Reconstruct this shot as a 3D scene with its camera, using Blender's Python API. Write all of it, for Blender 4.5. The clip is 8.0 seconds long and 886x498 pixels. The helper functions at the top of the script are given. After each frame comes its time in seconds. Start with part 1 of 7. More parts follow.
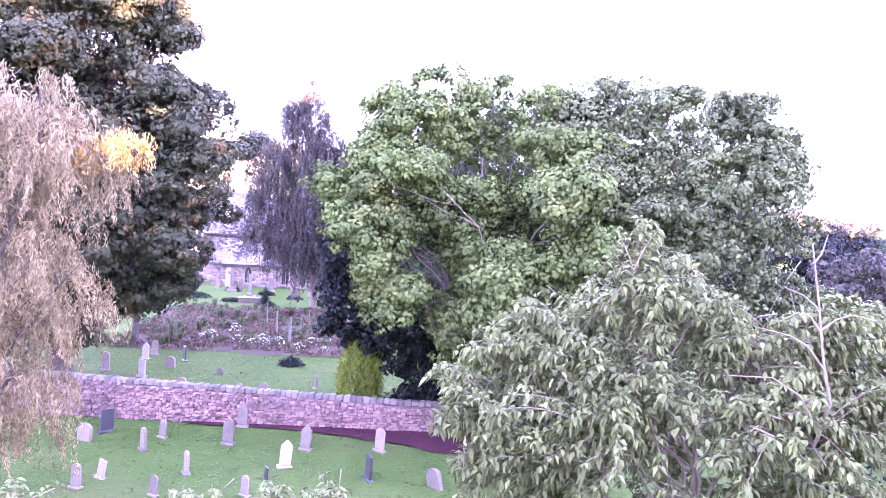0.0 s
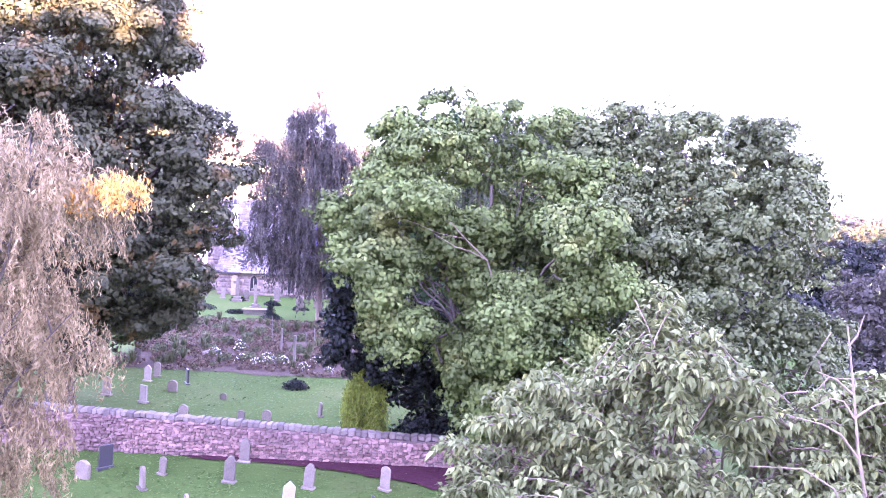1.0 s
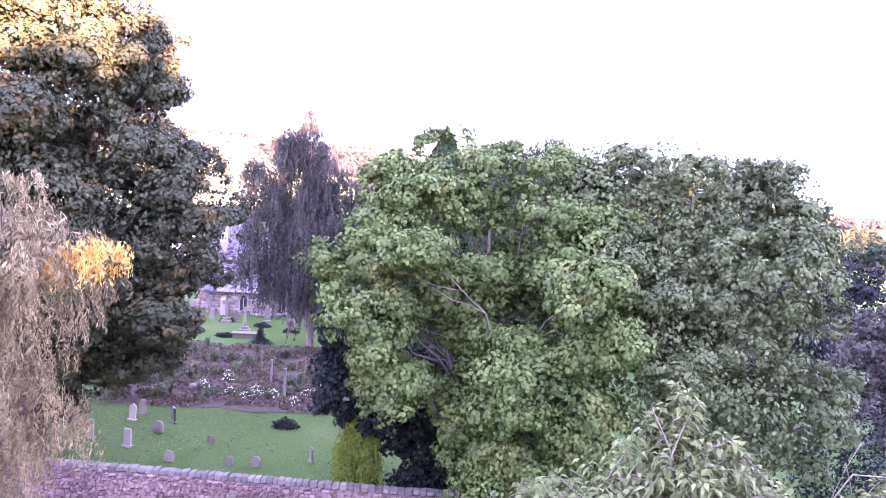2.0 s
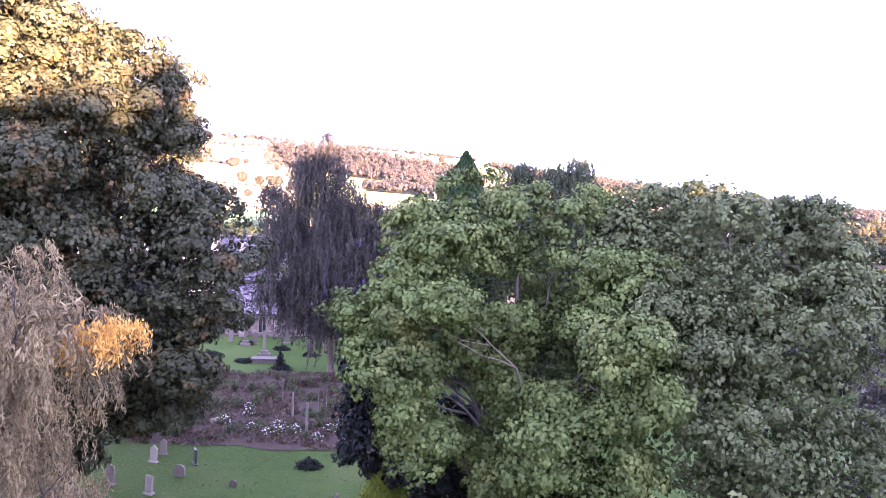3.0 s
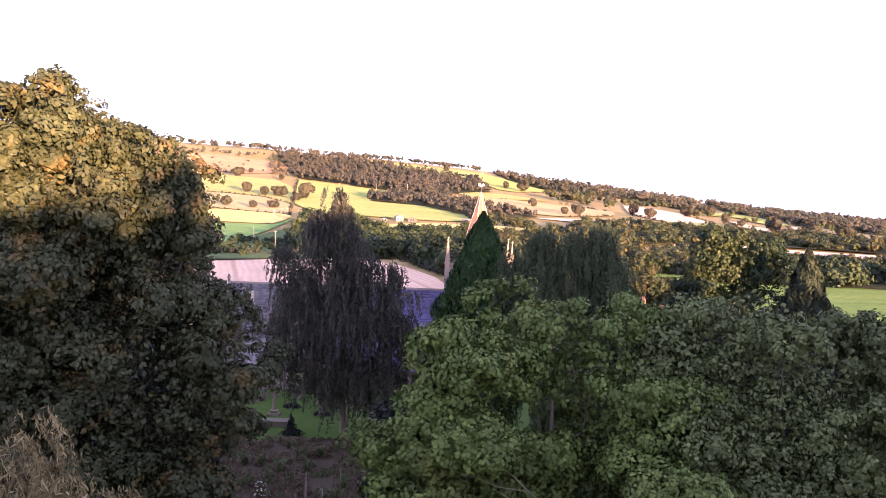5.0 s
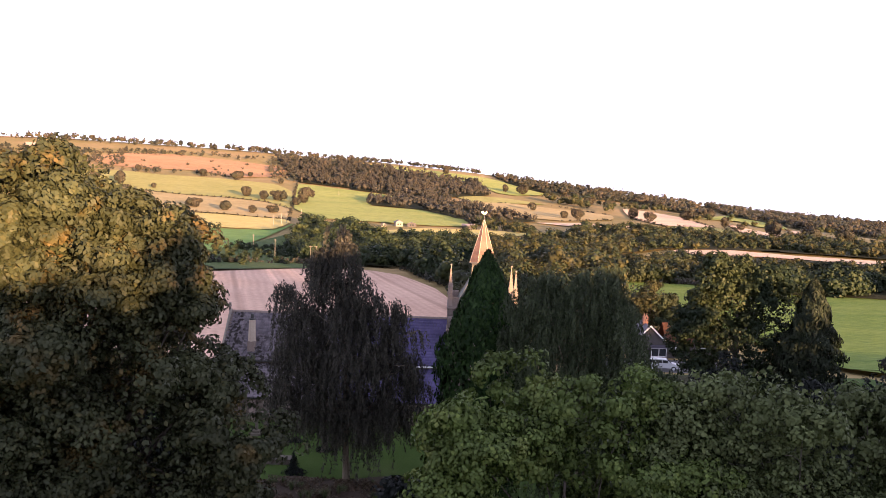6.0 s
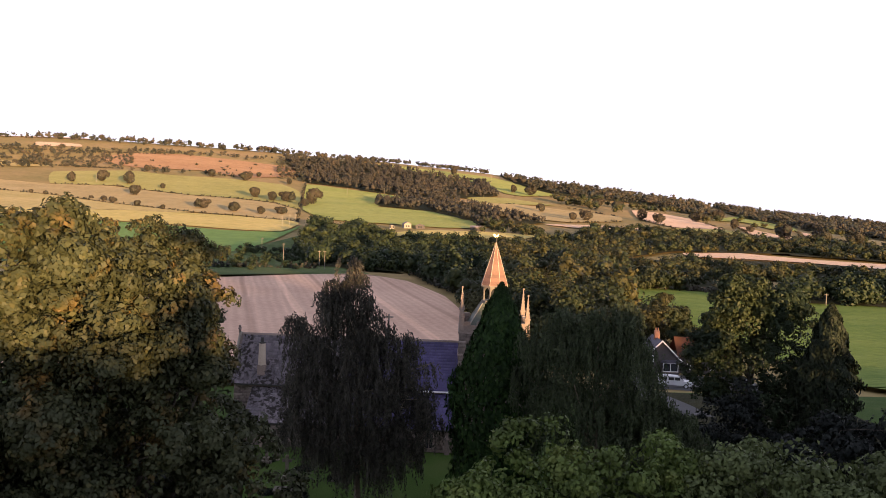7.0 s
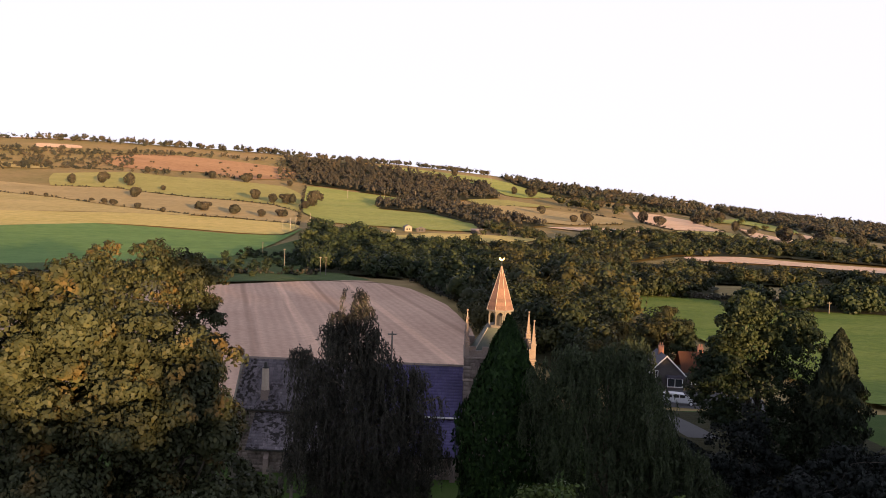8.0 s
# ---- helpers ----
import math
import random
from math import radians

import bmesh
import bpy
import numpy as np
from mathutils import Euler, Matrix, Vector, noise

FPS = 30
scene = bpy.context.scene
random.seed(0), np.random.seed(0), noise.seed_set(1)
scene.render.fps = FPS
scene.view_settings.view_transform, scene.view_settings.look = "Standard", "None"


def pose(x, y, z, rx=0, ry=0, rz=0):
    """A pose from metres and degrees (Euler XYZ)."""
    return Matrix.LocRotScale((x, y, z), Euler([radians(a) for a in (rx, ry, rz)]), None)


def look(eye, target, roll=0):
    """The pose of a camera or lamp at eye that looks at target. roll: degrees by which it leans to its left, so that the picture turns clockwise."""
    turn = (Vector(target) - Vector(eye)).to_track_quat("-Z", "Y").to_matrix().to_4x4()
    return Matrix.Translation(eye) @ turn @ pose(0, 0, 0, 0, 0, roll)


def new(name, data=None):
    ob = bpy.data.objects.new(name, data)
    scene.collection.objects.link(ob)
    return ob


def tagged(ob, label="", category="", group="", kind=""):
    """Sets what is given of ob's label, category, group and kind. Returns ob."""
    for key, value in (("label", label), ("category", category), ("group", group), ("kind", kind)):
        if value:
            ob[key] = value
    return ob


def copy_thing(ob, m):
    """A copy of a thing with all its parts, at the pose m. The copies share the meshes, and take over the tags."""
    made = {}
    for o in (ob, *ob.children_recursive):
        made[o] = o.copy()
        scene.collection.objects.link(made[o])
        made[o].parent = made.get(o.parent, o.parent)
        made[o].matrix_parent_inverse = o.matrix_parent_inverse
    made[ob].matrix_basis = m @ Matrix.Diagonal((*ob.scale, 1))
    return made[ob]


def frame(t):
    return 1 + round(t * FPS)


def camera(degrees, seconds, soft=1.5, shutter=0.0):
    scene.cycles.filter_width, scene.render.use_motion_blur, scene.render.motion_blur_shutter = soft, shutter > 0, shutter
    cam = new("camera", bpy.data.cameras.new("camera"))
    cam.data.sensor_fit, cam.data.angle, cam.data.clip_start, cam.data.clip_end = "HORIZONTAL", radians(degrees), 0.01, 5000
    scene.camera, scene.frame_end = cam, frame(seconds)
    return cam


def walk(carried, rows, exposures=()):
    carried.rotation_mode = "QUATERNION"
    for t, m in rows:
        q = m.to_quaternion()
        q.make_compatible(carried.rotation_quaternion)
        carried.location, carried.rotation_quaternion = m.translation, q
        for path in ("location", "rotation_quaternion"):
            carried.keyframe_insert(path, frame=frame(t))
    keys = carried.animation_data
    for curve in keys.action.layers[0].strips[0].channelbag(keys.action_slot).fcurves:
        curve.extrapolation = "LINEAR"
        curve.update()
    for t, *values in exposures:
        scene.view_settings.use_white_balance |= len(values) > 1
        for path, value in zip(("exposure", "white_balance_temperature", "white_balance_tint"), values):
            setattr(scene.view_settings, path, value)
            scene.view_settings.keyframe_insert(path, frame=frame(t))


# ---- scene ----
cam = camera(58.0, 8.0, soft=0.65)
PATH = [
    (0, look((1.61, -4.50, 10.67), (2.39, 95.36, 5.37), 2.86)),
    (0.5, look((1.59, -3.94, 11.42), (2.13, 95.91, 5.94), 2.86)),
    (1, look((1.54, -3.37, 12.24), (1.42, 96.44, 6.07), 2.92)),
    (1.5, look((1.44, -2.66, 13.19), (2.03, 97.16, 7.24), 2.89)),
    (1.7, look((1.37, -2.37, 13.58), (2.27, 97.44, 7.59), 3.15)),
    (2.8, look((0.81, -0.90, 15.72), (0.88, 98.88, 9.22), 2.04)),
    (3, look((0.70, -0.67, 16.10), (-0.24, 99.12, 9.63), 2.06)),
    (3.5, look((0.40, -0.08, 17.06), (-0.13, 99.72, 10.71), 2.19)),
    (4, look((0.09, 0.56, 18.09), (-1.62, 100.35, 11.87), 2.09)),
    (4.5, look((-0.20, 1.18, 19.20), (-1.31, 100.99, 13.16), 2.11)),
    (4.7, look((-0.31, 1.39, 19.65), (-1.85, 101.21, 13.77), 2.08)),
    (5.8, look((-0.83, 2.32, 22.66), (-2.07, 102.16, 17.08), 1.98)),
    (6, look((-0.95, 2.49, 23.20), (-2.35, 102.33, 17.68), 1.96)),
    (6.5, look((-1.20, 2.91, 24.48), (-4.13, 102.70, 18.75), 1.83)),
    (7, look((-1.44, 3.41, 25.70), (-3.81, 103.22, 19.99), 2.04)),
    (7.5, look((-1.73, 3.87, 26.88), (-3.65, 103.68, 21.13), 2.14)),
    (8, look((-2.06, 4.30, 28.10), (-4.45, 104.11, 22.39), 2.06)),
]
EXPOSURE = [(0, 6.0, 5110, 66), (1.5, 5.65, 5160, 61), (3.0, 4.65, 5260, 52), (3.5, 4.27, 5310, 49), (4.5, 3.5, 5520, 38), (6.0, 2.36, 6050, 23), (6.5, 2.05, 6200, 18), (7.5, 1.58, 6270, 14), (8.0, 1.48, 6300, 13)]
walk(cam, PATH, EXPOSURE)
SUN_HEIGHT, SUN_TURN, SUN_STRENGTH, SKY_STRENGTH = 3.5, 150.0, 5.0, 0.045

def smooth(a, b, v):
    u = min(1.0, max(0.0, (v - a) / (b - a)))
    return u * u * (3 - 2 * u)
def lerp_table(rows, v):
    if v <= rows[0][0]:
        return rows[0][1]
    for (a, p), (b, q) in zip(rows, rows[1:]):
        if v <= b:
            return p + (q - p) * (v - a) / (b - a)
    return rows[-1][1]
HILL_HEIGHT = [(-1500, 148.3), (-1138, 136.3), (-870, 127.5), (-731, 128.0), (-498, 120.3), (-361, 114.6), (-214, 106.2), (-130, 101.8), (42, 88.1), (182, 73.4), (343, 54.3), (493, 36.9), (637, 26.7), (768, 10.9), (954, -8.0), (1500, -48.0)]
HILL_PROFILE = [(430, 0), (520, 0.03), (600, 0.07), (700, 0.14), (900, 0.30), (1150, 0.58), (1300, 0.80), (1420, 0.96), (1480, 1.0), (1560, 0.98), (2200, 0.75), (3600, 0.5)]
# unseen bank, its profile set by how high each tree stands in shade
SHADE_BANK_HEIGHT = [(-120, 19), (18, 19), (24, 22), (36, 23.5), (42, 23), (44, 16.2), (49, 16.2), (52, 29), (58, 29), (61, 27.5), (72, 27.5), (77, 19), (92, 19), (104, 19), (126, 19), (135, 17), (158, 16), (172, 7), (300, 7)]
def terrain(x, y):
    """Height of the ground: level churchyard, a shallow valley beyond, a long hill behind it and an unseen bank added
    at the back for shade.
    """
    z = 0.35 * smooth(26, 31.5, y) + 0.25 * smooth(33, 40, y) + 0.4 * smooth(44, 60, y)
    z -= 3.5 * smooth(96, 150, y) + 3.0 * smooth(290, 420, y)
    z += lerp_table(HILL_PROFILE, y) * lerp_table(HILL_HEIGHT, x)
    z += lerp_table(SHADE_BANK_HEIGHT, x) * (1 - smooth(-50, -16, y))
    return z
import itertools
from mathutils import geometry


# ---------------------------------------------------------------- light
def sky_and_sun():
    world = bpy.data.worlds.new("evening_sky")
    scene.world = world
    world.use_nodes = True
    nt = world.node_tree
    back = nt.nodes["Background"]
    sky = nt.nodes.new("ShaderNodeTexSky")
    sky.sky_type = "NISHITA"
    sky.sun_disc = False
    sky.sun_elevation = radians(SUN_HEIGHT)
    sky.sun_rotation = radians(SUN_TURN)
    sky.air_density, sky.dust_density, sky.ozone_density = 1.0, 0.4, 2.5
    veil = nt.nodes.new("ShaderNodeMix")  # thin bright evening haze over the clear sky
    veil.data_type = "RGBA"
    veil.inputs[7].default_value = (9.3, 9.0, 10.2, 1)
    place = nt.nodes.new("ShaderNodeTexCoord")
    height = nt.nodes.new("ShaderNodeSeparateXYZ")
    thin = nt.nodes.new("ShaderNodeMapRange")  # haze thins out towards the zenith
    thin.interpolation_type = "SMOOTHSTEP"
    for slot, value in zip(range(1, 5), (0.25, 0.5, 0.85, 0.36)):
        thin.inputs[slot].default_value = value
    nt.links.new(place.outputs["Generated"], height.inputs[0])
    nt.links.new(height.outputs[2], thin.inputs[0])
    nt.links.new(thin.outputs[0], veil.inputs[0])
    nt.links.new(sky.outputs[0], veil.inputs[6])
    nt.links.new(veil.outputs[2], back.inputs[0])
    back.inputs[1].default_value = SKY_STRENGTH
    lamp = bpy.data.lights.new("sun", "SUN")
    lamp.energy, lamp.angle, lamp.color = SUN_STRENGTH, radians(0.6), (1.0, 0.60, 0.26)
    ob = new("sun", lamp)
    a, e = radians(SUN_TURN), radians(SUN_HEIGHT)
    way = Vector((math.sin(a) * math.cos(e), math.cos(a) * math.cos(e), math.sin(e)))
    ob.matrix_world = look(way * 400, (0, 0, 0))


sky_and_sun()


# ---------------------------------------------------------------- materials
def nodes_of(name):
    m = bpy.data.materials.new(name)
    m.use_nodes = True
    nt = m.node_tree
    return m, nt, nt.nodes["Principled BSDF"]


def ramp(nt, source, stops):
    r = nt.nodes.new("ShaderNodeValToRGB")
    els = r.color_ramp.elements
    while len(els) < len(stops):
        els.new(0.5)
    for el, (at, colour) in zip(els, stops):
        el.position, el.color = at, (*colour, 1)
    nt.links.new(source, r.inputs[0])
    return r.outputs[0]


def noise_tex(nt, scale, detail=4, rough=0.55, coords="Object", stretch=None):
    c = nt.nodes.new("ShaderNodeTexCoord")
    n = nt.nodes.new("ShaderNodeTexNoise")
    n.inputs["Scale"].default_value, n.inputs["Detail"].default_value, n.inputs["Roughness"].default_value = scale, detail, rough
    out = c.outputs[coords]
    if stretch:
        mp = nt.nodes.new("ShaderNodeMapping")
        mp.inputs["Scale"].default_value = stretch
        nt.links.new(out, mp.inputs[0])
        out = mp.outputs[0]
    nt.links.new(out, n.inputs["Vector"])
    return n.outputs["Fac"]


def mix(nt, fac, a, b, kind="MIX"):
    m = nt.nodes.new("ShaderNodeMix")
    m.data_type, m.blend_type = "RGBA", kind
    for sock, v in ((m.inputs[0], fac), (m.inputs[6], a), (m.inputs[7], b)):
        if isinstance(v, (int, float)):
            sock.default_value = v
        elif isinstance(v, tuple):
            sock.default_value = (*v, 1)
        else:
            nt.links.new(v, sock)
    return m.outputs[2]


def bumped(nt, bsdf, height, strength, distance):
    b = nt.nodes.new("ShaderNodeBump")
    b.inputs["Strength"].default_value, b.inputs["Distance"].default_value = strength, distance
    nt.links.new(height, b.inputs["Height"])
    nt.links.new(b.outputs[0], bsdf.inputs["Normal"])


def surface(name, coarse, fine, scales, rough=0.85, bump=0.3, depth=0.02, per_object=0.0, metal=0.0, blend=0.45, stretch=None, gloss=0.5):
    """A two-scale surface: coarse colour stops over large noise, fine stops over small noise, with relief."""
    m, nt, bsdf = nodes_of(name)
    n1, n2 = noise_tex(nt, scales[0], stretch=stretch), noise_tex(nt, scales[1], 6, 0.65, stretch=stretch)
    colour = mix(nt, blend, ramp(nt, n1, coarse), ramp(nt, n2, fine))
    if per_object:
        info = nt.nodes.new("ShaderNodeObjectInfo")
        lo, hi = 1 - per_object, 1 + per_object
        colour = mix(nt, 1.0, colour, ramp(nt, info.outputs["Random"], [(0, (lo, lo, lo)), (1, (hi, hi * 0.98, hi * 0.95))]), "MULTIPLY")
    nt.links.new(colour, bsdf.inputs["Base Color"])
    bsdf.inputs["Roughness"].default_value, bsdf.inputs["Metallic"].default_value = rough, metal
    bsdf.inputs["Specular IOR Level"].default_value = gloss if rough < 0.94 else 0.08  # matt ground and stone scatter no sheen
    if bump:
        bumped(nt, bsdf, n2, bump, depth)
    return m


def leaf_material(name, stops, patch=0.35, thin=0.3, rough=0.55, patch_scale=0.35, turned=None, cells=None):
    """Leaves: a colour for each leaf, large soft patches, and light let through. turned: an autumn colour and how much of the crown has it."""
    m, nt, bsdf = nodes_of(name)
    geo = nt.nodes.new("ShaderNodeNewGeometry")
    colour = ramp(nt, geo.outputs["Random Per Island"], stops)
    shade = ramp(nt, noise_tex(nt, patch_scale, 3), [(0.3, (1 - patch,) * 3), (0.7, (1 + patch,) * 3)])
    colour = mix(nt, 1.0, colour, shade, "MULTIPLY")
    if turned:
        tint, share = turned
        where = ramp(nt, noise_tex(nt, patch_scale * 0.8, 3, 0.6), [(0.62 - share * 0.5, (0, 0, 0)), (0.72 - share * 0.5, (1, 1, 1))])
        colour = mix(nt, where, colour, tint)
    if cells:  # each tree of a wood has its own tone
        spot = nt.nodes.new("ShaderNodeTexVoronoi")
        spot.inputs["Scale"].default_value = cells[0]
        c = nt.nodes.new("ShaderNodeTexCoord")
        flat = nt.nodes.new("ShaderNodeMapping")
        flat.inputs["Scale"].default_value = (1, 1, 0.05)
        nt.links.new(c.outputs["Object"], flat.inputs[0])
        nt.links.new(flat.outputs[0], spot.inputs["Vector"])
        pick = nt.nodes.new("ShaderNodeSeparateXYZ")
        nt.links.new(spot.outputs["Color"], pick.inputs[0])
        colour = mix(nt, 1.0, colour, ramp(nt, pick.outputs[0], cells[1]), "MULTIPLY")
    nt.links.new(colour, bsdf.inputs["Base Color"])
    bsdf.inputs["Roughness"].default_value, bsdf.inputs["Specular IOR Level"].default_value = rough, 0.15
    tr = nt.nodes.new("ShaderNodeBsdfTranslucent")
    nt.links.new(colour, tr.inputs[0])
    ms = nt.nodes.new("ShaderNodeMixShader")
    ms.inputs[0].default_value = thin
    nt.links.new(bsdf.outputs[0], ms.inputs[1])
    nt.links.new(tr.outputs[0], ms.inputs[2])
    nt.links.new(ms.outputs[0], nt.nodes["Material Output"].inputs[0])
    return m


BARK = surface("bark", [(0.3, (0.042, 0.034, 0.028)), (0.7, (0.095, 0.080, 0.064))], [(0.35, (0.03, 0.025, 0.02)), (0.7, (0.13, 0.112, 0.095))], (0.8, 7), 0.9, 0.7, 0.05, stretch=(1, 1, 0.25))
PALE_BARK = surface("pale_bark", [(0.3, (0.11, 0.088, 0.060)), (0.7, (0.20, 0.165, 0.115))], [(0.3, (0.06, 0.048, 0.036)), (0.7, (0.25, 0.21, 0.15))], (0.8, 7), 0.85, 0.5, 0.03, stretch=(1, 1, 0.3))
OAK_LEAF = leaf_material("oak_leaf", [(0, (0.0383, 0.04553, 0.02206)), (0.5, (0.04309, 0.05009, 0.02389)), (0.9, (0.05062, 0.05616, 0.02573)), (1, (0.0684, 0.06679, 0.02573))], 0.35, 0.1, patch_scale=0.5, turned=((0.115, 0.08, 0.027), 0.12))
MAPLE_LEAF = leaf_material("maple_leaf", [(0, (0.06756, 0.1006, 0.02623)), (0.5, (0.07881, 0.1145, 0.02932)), (0.9, (0.09412, 0.134, 0.03317)), (1, (0.1228, 0.1602, 0.03858))], 0.42, 0.14, patch_scale=0.45, turned=((0.15, 0.185, 0.05), 0.12))
LIME_LEAF = leaf_material("whitebeam_leaf", [(0, (0.06624, 0.08694, 0.0332)), (0.5, (0.07659, 0.09889, 0.03763)), (1, (0.09831, 0.1217, 0.04575))], 0.38, 0.12, patch_scale=0.6)
ASH_LEAF = leaf_material("cherry_leaf", [(0, (0.1023, 0.129, 0.04758)), (0.5, (0.1465, 0.1797, 0.06832)), (0.9, (0.1944, 0.2306, 0.09024)), (1, (0.2318, 0.2579, 0.0793))], 0.3, 0.35, patch_scale=0.9)
# willow leaf with the sunlight on one spray coloured in
SUNLIT_LEAF = leaf_material("sunlit_willow_leaf", [(0, (0.42, 0.22, 0.05)), (0.5, (0.60, 0.36, 0.08)), (1, (0.75, 0.52, 0.14))], 0.2, 0.45)
WILLOW_LEAF = leaf_material("willow_leaf", [(0, (0.1178, 0.096, 0.04712)), (0.5, (0.1987, 0.1613, 0.0798)), (1, (0.2797, 0.2304, 0.1178))], 0.45, 0.3, patch_scale=0.9)
BIRCH_LEAF = leaf_material("birch_leaf", [(0, (0.04605, 0.04513, 0.03883)), (0.5, (0.066, 0.06423, 0.05287)), (1, (0.09211, 0.0868, 0.0661))], 0.4, 0.3, patch_scale=0.6)
GREY_LEAF = leaf_material("grey_willow_leaf", [(0, (0.03476, 0.04586, 0.02567)), (0.5, (0.04812, 0.0636, 0.03338)), (1, (0.07017, 0.09023, 0.04364))], 0.4, 0.18, patch_scale=0.5)
CONIFER_LEAF = leaf_material("conifer_spray", [(0, (0.0078, 0.02184, 0.00624)), (0.5, (0.01638, 0.039, 0.01014)), (1, (0.03432, 0.06864, 0.01716))], 0.3, 0.12)
CEDAR_LEAF = leaf_material("cedar_spray", [(0, (0.012, 0.018, 0.011)), (0.5, (0.019, 0.027, 0.015)), (1, (0.032, 0.042, 0.022))], 0.3, 0.1)
IVY_LEAF = leaf_material("yew_leaf", [(0, (0.10, 0.15, 0.02)), (0.5, (0.17, 0.23, 0.03)), (1, (0.26, 0.32, 0.05))], 0.25, 0.25)
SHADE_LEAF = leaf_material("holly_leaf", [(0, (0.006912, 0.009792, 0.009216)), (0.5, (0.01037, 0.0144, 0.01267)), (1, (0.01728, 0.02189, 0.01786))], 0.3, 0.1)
TREE_TONES = [(0, (0.40, 0.55, 0.52)), (0.3, (0.6, 0.78, 0.7)), (0.55, (0.85, 0.92, 0.85)), (0.8, (1.06, 0.97, 0.75)), (0.94, (1.14, 1.04, 0.78)), (1, (1.45, 1.55, 0.9))]
WOOD_LEAF = leaf_material("woodland_leaf", [(0, (0.042, 0.045, 0.023)), (0.6, (0.047, 0.049, 0.025)), (1, (0.054, 0.054, 0.027))], 0.3, 0.1, patch_scale=0.35, cells=(0.13, TREE_TONES))
# green leaf darkened to hold the valley wood's shade; lime and scrub share it
GREEN_SHADE_LEAF = leaf_material("green_shade_leaf", [(0, (0.023, 0.035, 0.016)), (0.6, (0.027, 0.039, 0.018)), (1, (0.033, 0.045, 0.020))], 0.3, 0.1, patch_scale=0.35, cells=(0.13, [(0, (0.6, 0.7, 0.75)), (0.5, (1, 1, 1)), (1, (1.5, 1.3, 1.0))]))
FIELD_LEAF = leaf_material("hedgerow_leaf", [(0, (0.040, 0.042, 0.034)), (0.6, (0.052, 0.052, 0.040)), (1, (0.072, 0.066, 0.048))], 0.2, 0.15, patch_scale=0.1, cells=(0.075, [(0, (0.6, 0.66, 0.7)), (0.4, (0.9, 0.95, 0.9)), (0.75, (1.15, 1.0, 0.95)), (1, (1.45, 1.25, 1.1))]))

PLANTATION_LEAF = leaf_material("plantation_leaf", [(0, (0.034, 0.035, 0.030)), (0.6, (0.044, 0.043, 0.036)), (1, (0.060, 0.054, 0.042))], 0.2, 0.08, patch_scale=0.1, cells=(0.09, [(0, (0.65, 0.7, 0.75)), (0.5, (0.95, 0.95, 0.95)), (1, (1.3, 1.15, 1.05))]))

LAWN = surface("lawn", [(0.3, (0.03283, 0.06573, 0.01222)), (0.5, (0.04815, 0.08635, 0.01745)), (0.72, (0.0912, 0.1108, 0.03839))], [(0.3, (0.02481, 0.05259, 0.01047)), (0.7, (0.06712, 0.107, 0.02792))], (0.16, 9), 0.95, 0.9, 0.05)
PASTURE = surface("pasture", [(0.3, (0.187, 0.1649, 0.0612)), (0.5, (0.286, 0.2134, 0.0918)), (0.7, (0.374, 0.2522, 0.1326))], [(0.3, (0.143, 0.1261, 0.051)), (0.7, (0.352, 0.2619, 0.1224))], (0.012, 0.12), 0.95, 0.4, 0.4)
BED_SOIL = surface("bed_soil", [(0.3, (0.045, 0.03264, 0.0256)), (0.7, (0.08104, 0.0646, 0.04992))], [(0.3, (0.024, 0.01904, 0.01664)), (0.7, (0.09, 0.0748, 0.05632))], (0.3, 5), 0.95, 1.0, 0.08)


def stubble_material(name, coarse, fine, turn, spacing):
    """A mown field: fine swathes and pale paired tramlines run one way over mottled straw."""
    m, nt, bsdf = nodes_of(name)
    c = nt.nodes.new("ShaderNodeTexCoord")
    mp = nt.nodes.new("ShaderNodeMapping")
    mp.inputs["Rotation"].default_value = (0, 0, radians(turn))
    nt.links.new(c.outputs["Object"], mp.inputs[0])
    lines = []
    for gap, wander in ((spacing, 5.5), (spacing * 0.24, 6.0), (spacing * 2.7, 4.5)):
        w = nt.nodes.new("ShaderNodeTexWave")
        w.inputs["Scale"].default_value, w.inputs["Distortion"].default_value, w.inputs["Detail"].default_value, w.inputs["Detail Scale"].default_value = 0.314 / gap, wander, 2.0, 0.12
        nt.links.new(mp.outputs[0], w.inputs["Vector"])
        lines.append(w.outputs["Fac"])
    base = mix(nt, 0.5, ramp(nt, noise_tex(nt, 0.03), coarse), ramp(nt, noise_tex(nt, 0.8, 6, 0.7), fine))
    base = mix(nt, 0.35, base, ramp(nt, lines[1], [(0.0, (0.86, 0.85, 0.84)), (1.0, (1.1, 1.1, 1.1))]), "MULTIPLY")
    base = mix(nt, 0.25, base, ramp(nt, lines[0], [(0.0, (0.88, 0.87, 0.86)), (0.80, (1.0, 1.0, 1.0)), (0.93, (1.32, 1.30, 1.26)), (1.0, (1.0, 1.0, 1.0))]), "MULTIPLY")
    base = mix(nt, 0.55, base, ramp(nt, lines[2], [(0.0, (0.55, 0.52, 0.50)), (0.02, (1.0, 1.0, 1.0)), (0.97, (1.0, 1.0, 1.0)), (0.99, (1.4, 1.38, 1.34))]), "MULTIPLY")
    nt.links.new(base, bsdf.inputs["Base Color"])
    bsdf.inputs["Roughness"].default_value, bsdf.inputs["Specular IOR Level"].default_value = 0.95, 0.08
    bumped(nt, bsdf, lines[1], 0.4, 0.1)
    return m


